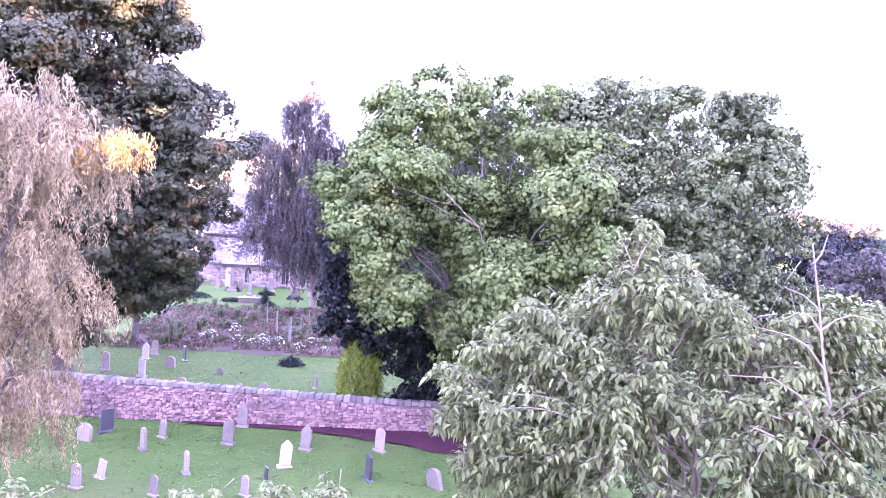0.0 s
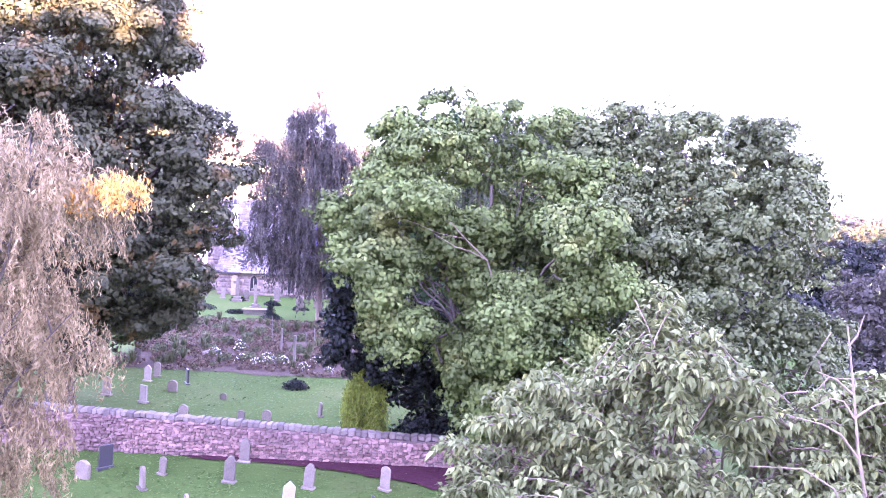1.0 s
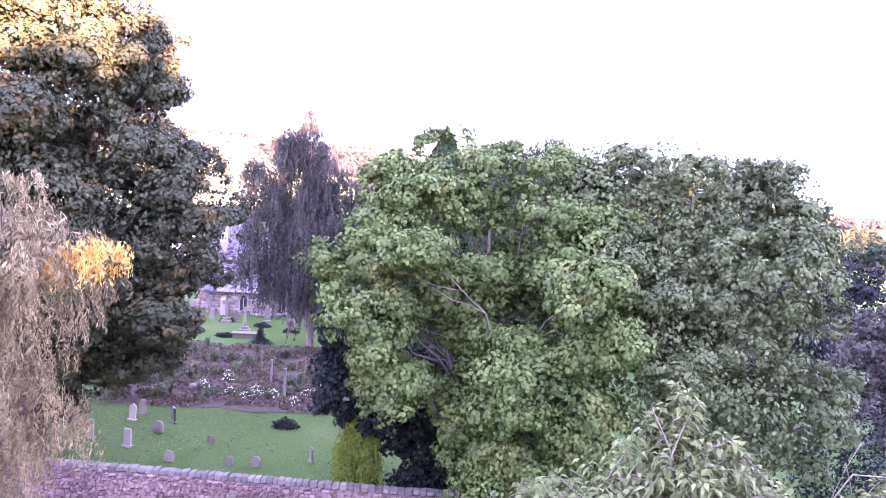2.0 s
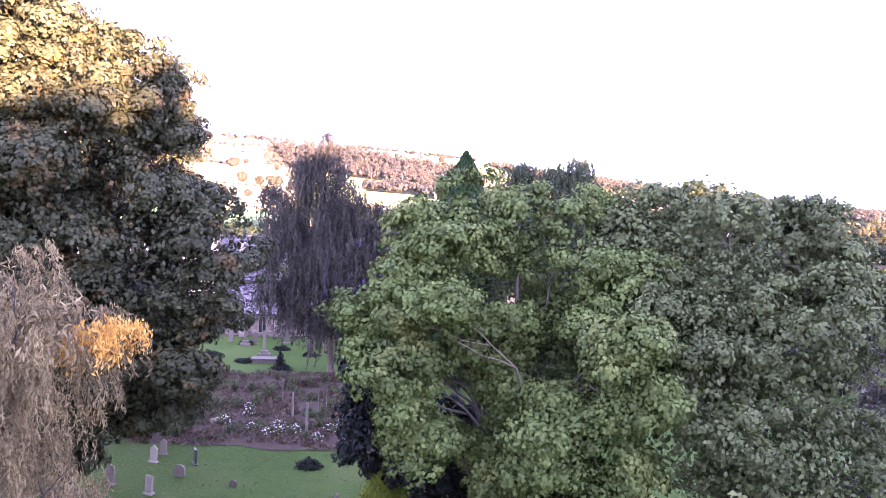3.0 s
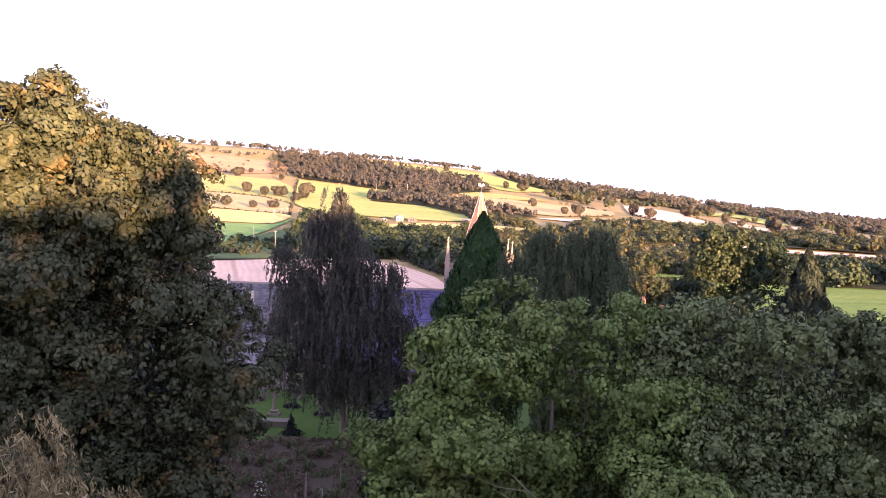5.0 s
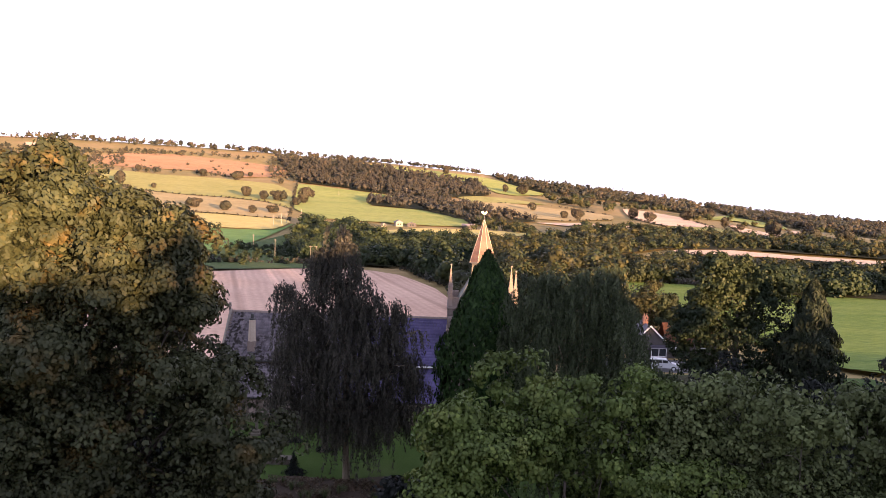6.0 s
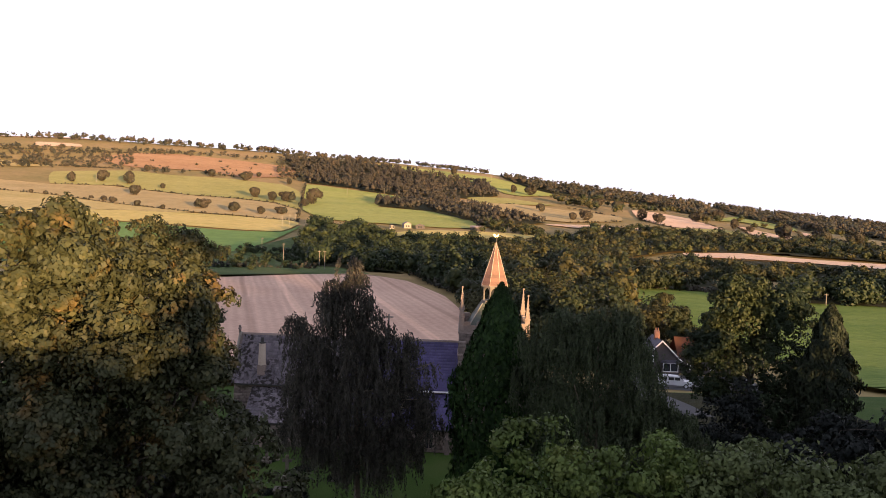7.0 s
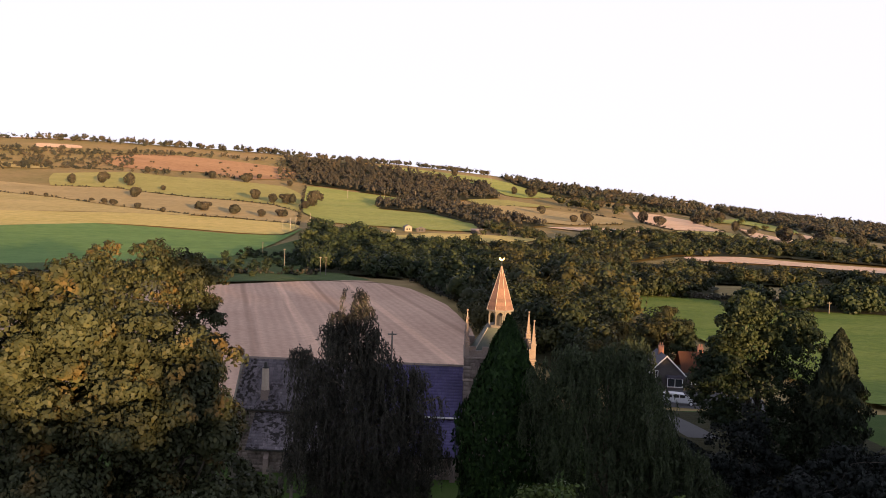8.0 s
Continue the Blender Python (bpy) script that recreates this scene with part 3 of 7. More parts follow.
# green that holds the shade over the lower valley field
SHADED_FIELD = crop("shaded_field_green", (0.11, 0.21, 0.06), (0.19, 0.29, 0.085))
BRIGHT_CROP = crop("bright_grass", (0.23, 0.28, 0.07), (0.36, 0.36, 0.11))
GOLD_CROP = crop("gold_grass", (0.44, 0.37, 0.11), (0.60, 0.47, 0.18))
DRY_GRASS = crop("dry_grass", (0.36, 0.30, 0.11), (0.52, 0.40, 0.18))
OLIVE = crop("olive_pasture", (0.26, 0.26, 0.08), (0.40, 0.35, 0.125))
DUN = crop("dun_pasture", (0.33, 0.26, 0.115), (0.46, 0.345, 0.17))
SLOPE_GREEN = crop("slope_grass", (0.20, 0.17, 0.085), (0.28, 0.23, 0.12))
MOOR = crop("bracken_moor", (0.31, 0.175, 0.095), (0.46, 0.28, 0.15))
STRAW = crop("cut_straw", (0.68, 0.42, 0.28), (0.84, 0.56, 0.39))
MEADOW = crop("meadow_grass", (0.075, 0.145, 0.026), (0.20, 0.25, 0.06), 0.09)
SCRUB = crop("scrub_grass", (0.045, 0.078, 0.028), (0.10, 0.13, 0.045), 0.05)

def rounded_field(name, label, outline, material, lift, steps=5):
    """A field inside a smooth closed outline (plan), laid on the terrain."""
    pts = [np.array(p, float) for p in outline]
    n, rim = len(pts), []
    for i in range(n):
        p0, p1, p2, p3 = pts[i - 1], pts[i], pts[(i + 1) % n], pts[(i + 2) % n]
        for u in np.arange(steps) / steps:
            # a tight curve: mostly the straight side, a little rounded
            curve = 0.5 * (2 * p1 + (p2 - p0) * u + (2 * p0 - 5 * p1 + 4 * p2 - p3) * u**2 + (3 * p1 - p0 - 3 * p2 + p3) * u**3)
            rim.append(curve * 0.35 + (p1 * (1 - u) + p2 * u) * 0.65)
    verts, faces = [], []
    for tri in geometry.tessellate_polygon([[Vector((*p, 0)) for p in rim]]):
        a, b, c = [rim[i] for i in tri]
        m = max(1, math.ceil(max(np.linalg.norm(a - b), np.linalg.norm(b - c), np.linalg.norm(c - a)) / 22))
        at, index = len(verts), {}
        for i in range(m + 1):
            for j in range(m + 1 - i):
                q = a + (b - a) * i / m + (c - a) * j / m
                index[i, j] = at + len(index)
                verts.append((q[0], q[1], terrain(*q) + lift))
        for i in range(m):
            for j in range(m - i):
                faces.append((index[i, j], index[i + 1, j], index[i, j + 1]))
                if i + j < m - 1:
                    faces.append((index[i + 1, j], index[i + 1, j + 1], index[i, j + 1]))
    me = mesh_from(name, np.array(verts), np.array(faces), material, True)
    bm = bmesh.new()
    bm.from_mesh(me)
    bmesh.ops.remove_doubles(bm, verts=bm.verts, dist=0.05)
    bmesh.ops.recalc_face_normals(bm, faces=bm.faces)
    bm.to_mesh(me)
    bm.free()
    return tagged(new(name, me), label, "field", kind="structure")


FIELD_COUNT = itertools.count(1)


def field(label, material, *outline, lift=0.7):
    n = next(FIELD_COUNT)
    rounded_field(f"field_{n}", label, outline, material, lift + 0.02 * n)


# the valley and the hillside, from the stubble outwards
# shaded lower part of the gold field below, its shade put into the colour
field("valley field with the evening shade put into its green", SHADED_FIELD, (-330, 470), (-335, 560), (-290, 606), (-244, 601), (-171, 572), (-132, 576), (-128, 634), (-123, 491), (-128, 426), (-152, 373), (-195, 310))
field("gold mown strip along a valley field", GOLD_CROP, (-419, 666), (-347, 678), (-298, 691), (-242, 691), (-195, 682), (-142, 661), (-132, 637), (-134, 580), (-165, 580), (-228, 603), (-282, 609), (-330, 570), (-355, 531))
field("dry pasture sloping up from the valley", DRY_GRASS, (-525, 833), (-482, 820), (-415, 795), (-332, 744), (-243, 702), (-243, 693), (-300, 692), (-351, 681), (-425, 668))
field("dun pasture on the lower hillside", DUN, (-587, 932), (-544, 926), (-474, 908), (-405, 915), (-355, 887), (-294, 857), (-242, 845), (-195, 817), (-158, 756), (-143, 665), (-200, 692), (-241, 702), (-334, 749), (-418, 800), (-485, 826))
field("green pasture with scattered trees", OLIVE, (-532, 1025), (-456, 1082), (-392, 1056), (-317, 1055), (-235, 1025), (-196, 951), (-158, 762), (-196, 823), (-243, 851), (-296, 863), (-357, 894), (-408, 920), (-477, 913))
field("pale pasture among hillside scrub", DRY_GRASS, (-709, 1124), (-661, 1125), (-580, 1111), (-569, 1075), (-624, 1062), (-662, 1049))
field("rust-coloured bracken on the upper hill", MOOR, (-560, 1223), (-522, 1286), (-460, 1298), (-384, 1278), (-263, 1235), (-238, 1145), (-296, 1077), (-373, 1134), (-456, 1124), (-522, 1159))
field("pinkish dry grass below the skyline", STRAW, (-727, 1345), (-658, 1351), (-636, 1316), (-701, 1296))
field("pinkish field along the far skyline", STRAW, (-1000, 1476), (-700, 1476), (-700, 1420), (-1000, 1420))
field("bright green grass field below a plantation", BRIGHT_CROP, (-206, 1043), (-148, 1011), (-96, 981), (-56, 954), (-92, 837), (-36, 813), (9, 728), (8, 668), (-20, 660), (-58, 671), (-114, 684), (-155, 764))
field("gold stubble strip behind the wood", GOLD_CROP, (-56, 602), (-28, 634), (16, 640), (59, 629), (39, 591), (-8, 558), (-47, 575))
field("pale green field along the skyline", BRIGHT_CROP, (-177, 1360), (-122, 1380), (-43, 1377), (38, 1355), (74, 1309), (100, 1232), (132, 1168), (82, 1098), (56, 1115), (32, 1229), (-31, 1272), (-96, 1306))
field("tan grass field on the hillside", DUN, (17, 948), (63, 966), (105, 944), (173, 902), (160, 827), (102, 775), (75, 788), (58, 821), (35, 874))
field("narrow green field above tan grass", OLIVE, (-3, 1025), (56, 1040), (112, 991), (63, 966), (18, 955))
field("pale straw strip under a hillside hedge", STRAW, (73, 736), (114, 754), (149, 758), (177, 741), (150, 721), (104, 717))
field("cut straw field on the hillside", STRAW, (210, 1016), (240, 1006), (264, 945), (259, 807), (205, 788), (191, 879))
field("olive pasture below a straw field", OLIVE, (196, 770), (256, 799), (261, 737), (235, 723), (216, 743))
field("cut straw field beside a hedge", STRAW, (298, 889), (295, 795), (300, 713), (268, 686), (267, 758))
field("bright grass field below the far wood", BRIGHT_CROP, (396, 1131), (375, 924), (348, 849), (327, 868), (334, 955), (292, 955))
field("small straw field below grass", STRAW, (347, 834), (346, 787), (307, 697), (307, 722))
field("dull green field on the far slope", SLOPE_GREEN, (374, 878), (429, 897), (402, 776), (388, 702), (349, 648), (349, 676), (333, 712), (344, 780))
field("small olive field under the far wood", OLIVE, (323, 1212), (346, 1157), (302, 1062), (296, 1103))
field("long cut straw field beyond the wood", STRAW, (144, 534), (187, 551), (221, 526), (263, 509), (330, 484), (330, 460), (244, 473), (213, 496), (181, 507), (145, 510))
field("small cut straw field among trees", STRAW, (136, 483), (163, 471), (136, 405), (129, 444))
field("rough scrub grass beside a stubble field", SCRUB, (-128, 426), (-121, 491), (-112, 560), (-84, 454), (-50, 330), (-36, 303), (-62, 291), (-90, 275), (-120, 285), (-190, 305), (-150, 373), lift=0.3)
field("lush green meadow beside the village", MEADOW, (52, 292), (200, 262), (170, 180), (140, 110), (90, 100), (62, 128), lift=0.3)
field("harvested stubble field with pale tramlines", STUBBLE, (-100, 235), (-82, 268), (-61, 287), (-39, 300), (-20, 279), (-6, 238), (1, 193), (2, 150), (-2, 112), (-40, 106), (-85, 112), (-104, 170), lift=0.35)
patch("lawn", "mown churchyard grass around the graves", [(-60, 105), (62, 122), (45, -20), (-45, -20)], LAWN, 0.03, 60, "lawn")


def scatter(corners, spacing, rng):
    a, b, c, d = [np.array(p, float) for p in corners]
    area = 0.5 * abs(np.cross(c - a, d - b))
    uv = rng.random((max(1, int(area / spacing**2)), 2))
    u, v = uv[:, :1], uv[:, 1:]
    return (a * (1 - u) + b * u) * (1 - v) + (d * (1 - u) + c * u) * v


def ball(level):
    bm = bmesh.new()
    bmesh.ops.create_icosphere(bm, subdivisions=level, radius=1)
    v, f = np.array([tuple(v.co) for v in bm.verts]), np.array([[v.index for v in f.verts] for f in bm.faces])
    bm.free()
    return v, f


BALLS = ball(1), ball(2)


def wood(name, label, stands, leaf, mat, seed, per_tree=60, category="woodland", girth=(0.5, 0.78), lobes=6, level=0, core=(0.42, 0.72)):
    """A wood of many crowns: each a heap of uneven rounded boughs with a coat of leaves standing off them."""
    rng = np.random.default_rng(seed)
    vs, fs, base = [], [], 0
    bv, bf = BALLS[level]
    for corners, spacing, (h0, h1) in stands:
        xy = scatter(corners, spacing, rng)
        n = len(xy)
        z = np.array([terrain(*p) for p in xy])
        h = h0 + (h1 - h0) * rng.random(n) ** 1.3
        r = np.minimum(spacing * rng.uniform(*girth, n), h * 0.62)
        size = np.stack([r, r, h * 0.5], -1)[:, None]
        mid = np.stack([xy[:, 0], xy[:, 1], z + h * 0.46], -1)[:, None]
        k = lobes
        way = unit(rng.normal(size=(n, k, 3)) + np.array([0, 0, 0.35]))
        share = rng.uniform(0.42, 0.78, (n, k, 1)) ** 1.6
        share[:, 0], way[:, 0] = 0.66, (0, 0, -0.15)
        hub = mid + way * size * (1 - share) * rng.uniform(0.85, 1.2, (n, k, 1))
        big = np.stack([share[..., 0] * r[:, None]] * 2 + [share[..., 0] * np.minimum(h[:, None] * 0.5, r[:, None] * 1.15)], -1)
        hub, big = hub.reshape(-1, 1, 3), big.reshape(-1, 1, 3)
        m = max(3, per_tree // k)
        d = unit(rng.normal(size=(len(hub), m, 3)) + np.array([0, 0, 0.25]))
        p = hub + d * big * rng.uniform(0.84, 1.12, (len(hub), m, 1))
        nr = unit(d + 0.22 * rng.normal(size=d.shape) + np.array([0, 0, 0.3]))
        v, f = leaves(p.reshape(-1, 3), nr.reshape(-1, 3), leaf, leaf * 0.75, rng, 0.2)
        vs.append(v)
        fs.append(np.concatenate([f[:, [0, 1, 2]], f[:, [0, 2, 3]]]) + base)
        base += len(v)
        v = hub + bv[None] * big * rng.uniform(*core, (len(hub), len(bv), 1))
        vs.append(v.reshape(-1, 3))
        fs.append((bf[None] + (np.arange(len(hub)) * len(bv))[:, None, None]).reshape(-1, 3) + base)
        base += len(hub) * len(bv)
    ob = new(name, mesh_from(name, np.concatenate(vs), np.concatenate(fs), mat))
    return tagged(ob, label, category, kind="stuff")


# floor colour dark enough to give the shade between and under crowns
TREE_SHADE = crop("woodland_shade", (0.022, 0.026, 0.012), (0.045, 0.042, 0.020), 0.08)
PLANTATION = [[(-305, 1348), (-181, 1388), (-132, 1020), (-210, 1063)], [(-181, 1388), (-31, 1272), (-30, 964), (-131, 1007)], [(-31, 1272), (32, 1229), (45, 1063), (-30, 958)]]
LOWER_PLANTATION = [[(-102, 921), (-44, 969), (-31, 816), (-93, 844)], [(-44, 969), (17, 929), (11, 714), (-31, 810)], [(17, 929), (33, 823), (77, 749), (10, 674)]]
SKYLINE_WOOD = [[(56, 1449), (179, 1400), (134, 1185), (81, 1280)], [(179, 1400), (320, 1400), (270, 1166), (133, 1177)], [(320, 1400), (423, 1400), (302, 986), (268, 1155)], [(423, 1400), (560, 1400), (377, 918), (363, 1068)], [(560, 1400), (800, 1300), (397, 755), (376, 904)]]
VALLEY_TREES = [[(42, 559), (119, 720), (84, 469), (52, 422)], [(119, 720), (189, 717), (143, 545), (84, 469)], [(189, 717), (275, 684), (225, 559), (143, 545)], [(275, 684), (349, 648), (330, 500), (221, 551)]]
TREE_SHADE_PLANS = [
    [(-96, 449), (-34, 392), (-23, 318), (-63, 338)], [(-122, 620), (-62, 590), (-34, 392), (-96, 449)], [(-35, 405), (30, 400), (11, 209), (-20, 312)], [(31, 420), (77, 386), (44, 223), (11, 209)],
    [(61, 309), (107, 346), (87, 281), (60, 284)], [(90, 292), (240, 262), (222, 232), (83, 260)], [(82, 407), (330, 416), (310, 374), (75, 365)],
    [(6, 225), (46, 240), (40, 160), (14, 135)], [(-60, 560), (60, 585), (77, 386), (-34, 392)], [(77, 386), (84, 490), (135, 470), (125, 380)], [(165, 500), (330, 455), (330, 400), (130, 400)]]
for n, corners in enumerate(TREE_SHADE_PLANS + PLANTATION + LOWER_PLANTATION + SKYLINE_WOOD + VALLEY_TREES):
    patch(f"wood_floor_{n + 1}", "woodland floor darkened for the shade under the trees", corners, TREE_SHADE, 0.95 + 0.02 * n, category="woodland floor", edge=5.0)
# shaded side of the valley belt, its shade set by the darker leaf
wood("alder_wood", "green tree belt along the stubble field, shade put into its leaves", [
    ([(-96, 449), (-34, 392), (-23, 318), (-63, 338)], 8.5, (6, 12)),
    ([(-122, 640), (-62, 600), (-34, 392), (-96, 449)], 10, (6, 12)),
    ([(-62, 570), (0, 545), (14, 402), (-34, 392)], 10, (6, 11)),
    ([(-35, 405), (14, 402), (2, 225), (-20, 312)], 8.5, (7, 13)),
    ([(90, 292), (240, 262), (222, 232), (83, 260)], 8.5, (7, 11)),
], 1.15, GREEN_SHADE_LEAF, 31, 220, lobes=11)
wood("valley_wood", "mixed woodland belt in the valley, leaves turning gold", [
    ([(14, 402), (31, 420), (11, 209), (2, 225)], 9, (7, 14)),
    ([(31, 420), (77, 386), (44, 223), (11, 209)], 9, (9, 16)),
    ([(0, 545), (60, 560), (77, 386), (14, 402)], 10, (6, 12)),
    ([(77, 386), (84, 470), (135, 400), (125, 380)], 9.5, (7, 12)),
    ([(61, 309), (107, 346), (87, 281), (60, 284)], 8.5, (6, 11)),
    ([(82, 407), (330, 416), (310, 374), (75, 365)], 9.5, (5, 9)),
    ([(165, 455), (330, 435), (330, 410), (150, 405)], 10, (4, 7)),
], 1.15, WOOD_LEAF, 3, 242, lobes=11)
wood("churchyard_wood", "sunlit trees in autumn colour behind the tower", [
    ([(6, 225), (46, 240), (40, 160), (14, 135)], 8.5, (8, 15)),
    ([(-14, 300), (12, 300), (26, 150), (7, 170)], 6.5, (4, 8)),
], 0.78, WOOD_LEAF, 8, 860, lobes=18, core=(0.22, 0.5))
wood("valley_trees", "dense trees and hedges along the valley floor", [(c, 9.5, (5, 10)) for c in VALLEY_TREES] + [
    ([(14, 724), (65, 675), (60, 628), (11, 640)], 10, (5, 9)),
    ([(125, 1147), (227, 1133), (180, 913), (115, 1015)], 24, (8, 14)),
    ([(227, 1133), (299, 1106), (257, 975), (209, 1007)], 24, (7, 12)),
    ([(270, 1010), (330, 960), (345, 850), (262, 800)], 38, (7, 12)),
    ([(345, 780), (420, 880), (430, 800), (350, 660)], 30, (6, 11)),
], 1.3, WOOD_LEAF, 4, 88, lobes=8)
wood("hillside_plantation", "dark conifer plantations on the far hillside", [(c, 9, (10, 15)) for c in PLANTATION] + [(c, 9, (9, 13)) for c in LOWER_PLANTATION], 1.3, PLANTATION_LEAF, 5, 24, lobes=4, girth=(0.42, 0.6))
wood("skyline_wood", "dense broadleaf wood along the skyline of the hill", [(c, 13, (8, 14)) for c in SKYLINE_WOOD], 1.5, FIELD_LEAF, 15, 28, lobes=4)
wood("upland_trees", "wind-bent trees and thorn scrub on the upper hill", [
    ([(-135, 1425), (40, 1425), (40, 1470), (-135, 1470)], 10, (9, 13)),
    ([(-340, 1385), (-130, 1400), (-130, 1440), (-340, 1440)], 11, (7, 14)),
    ([(-600, 1400), (-330, 1400), (-330, 1440), (-600, 1440)], 11, (8, 16)),
    ([(-920, 1400), (-600, 1400), (-600, 1440), (-920, 1440)], 11, (8, 16)),
    ([(-792, 1256), (-679, 1299), (-560, 1072), (-647, 1026)], 12.5, (5, 11)),
    ([(-672, 1287), (-541, 1292), (-470, 1124), (-560, 1072)], 13, (4, 10)),
    ([(-560, 1330), (-320, 1340), (-330, 1280), (-540, 1290)], 14, (4, 10)),
    ([(-500, 1110), (-300, 1100), (-290, 1060), (-470, 1080)], 16, (5, 11)),
    ([(-560, 1230), (-262, 1250), (-252, 1130), (-460, 1110)], 34, (2, 5)),
    ([(-320, 1340), (-250, 1360), (-200, 1070), (-250, 1080)], 15, (6, 11)),
], 1.6, FIELD_LEAF, 16, 24, lobes=5)
# unseen trees added to make the bank's shadow edge uneven
wood("bank_wood", "unseen low trees added on a bank to shade the churchyard", [([(-100, -50), (300, -50), (300, -60), (-100, -60)], 4.0, (2.0, 9.0))], 1.0, WOOD_LEAF, 6, 60, girth=(0.5, 0.8), lobes=4)

# ---------------------------------------------------------------- trees of the churchyard
tree("oak_tree", "large spreading oak with leaves turning gold", "tree", (-18, 37.5, 0.5), (-18, 37.5, 19), 0.65,
     [(-19, 38, 17, 7.6, 8, 8.4), (-13.2, 36, 12, 6.0, 5.4, 6.8), (-17, 35, 9, 7.2, 6, 5.5), (-21, 36, 20, 6, 6, 6.3), (-15.4, 36, 19, 4.2, 5, 5.0), (-24, 38, 12, 7, 7, 8), (-19.5, 35, 22.3, 4, 4, 4), (-14.0, 35.5, 7.4, 3.0, 4, 3.6), (-18, 35, 5, 4, 4, 3.5), (-11.6, 36, 13, 2.9, 3.5, 4.2), (-12.3, 36, 8.3, 3.2, 3.5, 3.6), (-13.3, 36, 17.6, 2.5, 3.5, 4.0), (-18, 33.5, 13.5, 3.6, 2.8, 3.4), (-21.5, 33.5, 11, 3.4, 3, 3.2), (-15.6, 33.4, 10, 3, 2.6, 2.8), (-17.2, 36, 21.6, 3.3, 4, 4.0), (-14.9, 36, 20.4, 2.6, 3.5, 3.6), (-20.0, 32.6, 15.4, 2.6, 2.2, 2.4), (-17.6, 32.4, 16.6, 2.2, 2.0, 1.8), (-22.5, 33, 14.4, 2.6, 2.4, 2.4)],
     OAK_LEAF, 11, limbs=90, bough=1.45, subs=17, per_sub=26, leaf=(0.235, 0.15), rosette=0.36, fill=0.3, gap=2.02, masses=(10, 0.40, 0.64), deep=0.62)
MAPLE = tree("maple_tree", "broad sycamore maple with light green leaves", "tree", (3.5, 32, 0.4), (3.5, 32, 13), 0.45,
     [(1.7, 32.8, 14.2, 3.7, 3.6, 3.8), (5.4, 33.2, 14.0, 3.8, 3.6, 3.8), (2.8, 31.2, 9.8, 2.4, 1.6, 2.6), (-1.0, 30.6, 11.6, 1.8, 2, 2.0), (0.5, 28.9, 12.0, 1.4, 1.4, 1.3), (-1.0, 29.2, 9.3, 1.8, 1.7, 1.6), (-0.3, 28.9, 7.2, 1.5, 1.6, 1.5),
      (7.4, 30.3, 12.2, 3.0, 2.8, 2.6), (4.9, 27.8, 8.1, 1.9, 1.8, 1.4), (7.2, 27.2, 8.9, 2.2, 1.9, 1.7), (4.2, 27.9, 6.1, 1.6, 1.6, 1.4), (7.1, 27.6, 6.0, 2.2, 2, 1.6), (9.0, 29.6, 9.8, 2.0, 2, 2.0), (6.6, 25.9, 11.2, 1.7, 1.7, 1.6),
      (-2.3, 31.2, 10.4, 1.7, 1.8, 1.9), (-0.2, 31, 14.0, 2.0, 2, 2.0), (2.8, 32.6, 9.5, 3.4, 2.0, 4.0), (6.2, 32.8, 9.0, 4.2, 2.4, 4.5), (3.0, 31.6, 5.5, 2.6, 2, 2.5), (3.4, 28.8, 4.0, 2.3, 2, 1.8), (6.2, 28.8, 3.8, 2.5, 2, 1.8)],
     MAPLE_LEAF, 12, limbs=44, bough=1.15, subs=16, per_sub=22, leaf=(0.19, 0.145), rosette=0.31, fill=0.28, gap=2.1, masses=(7, 0.46, 0.6), deep=0.5)
FORK = tubes([[((0.5, -2.5, 6.5), 0.042), ((0.1, -3.2, 8.6), 0.036), ((-0.2, -3.5, 9.5), 0.033), ((-1.1, -3.7, 10.3), 0.024), ((-1.7, -3.8, 10.9), 0.018), ((-2.4, -3.8, 11.3), 0.0108)], [((-0.2, -3.5, 9.5), 0.027), ((-0.9, -3.8, 9.85), 0.021), ((-1.5, -3.9, 10.0), 0.018), ((-2.4, -4.0, 10.5), 0.009)], [((-1.2, -3.7, 10.35), 0.018), ((-2.2, -3.8, 10.5), 0.015), ((-3.1, -3.8, 10.85), 0.012), ((-4.0, -3.8, 11.1), 0.0072)]])
child("branch", mesh_from("branch", *FORK, PALE_BARK, True), MAPLE, "pale bare forked branch in a hollow")
tree("whitebeam_tree", "dense grey-green broadleaf tree beside the maple", "tree", (12.5, 32, 0.4), (12.5, 32, 13), 0.45,
     [(12.6, 33, 11.5, 5.4, 5, 6.4), (11.4, 32.8, 15.0, 3.8, 3.6, 3.8), (8.2, 32.8, 14.6, 2.9, 2.8, 3.0), (14.6, 32.6, 14.2, 3.2, 3.2, 3.5), (16.9, 32.4, 12.0, 2.6, 2.8, 3.2), (9.6, 30.5, 11.8, 2.6, 2.2, 2.6), (13.2, 29.8, 10.4, 3.0, 2.4, 3.0), (15.2, 31, 10.4, 3.4, 4, 5.4), (10.2, 29, 8, 4, 3.5, 5), (13.6, 30, 6, 4.6, 5, 4), (17.0, 32, 6, 3.2, 4, 4)],
     LIME_LEAF, 13, limbs=40, bough=1.05, subs=17, per_sub=16, leaf=(0.195, 0.13), rosette=0.27, fill=0.42, gap=2.08, masses=(9, 0.42, 0.6), deep=0.58)
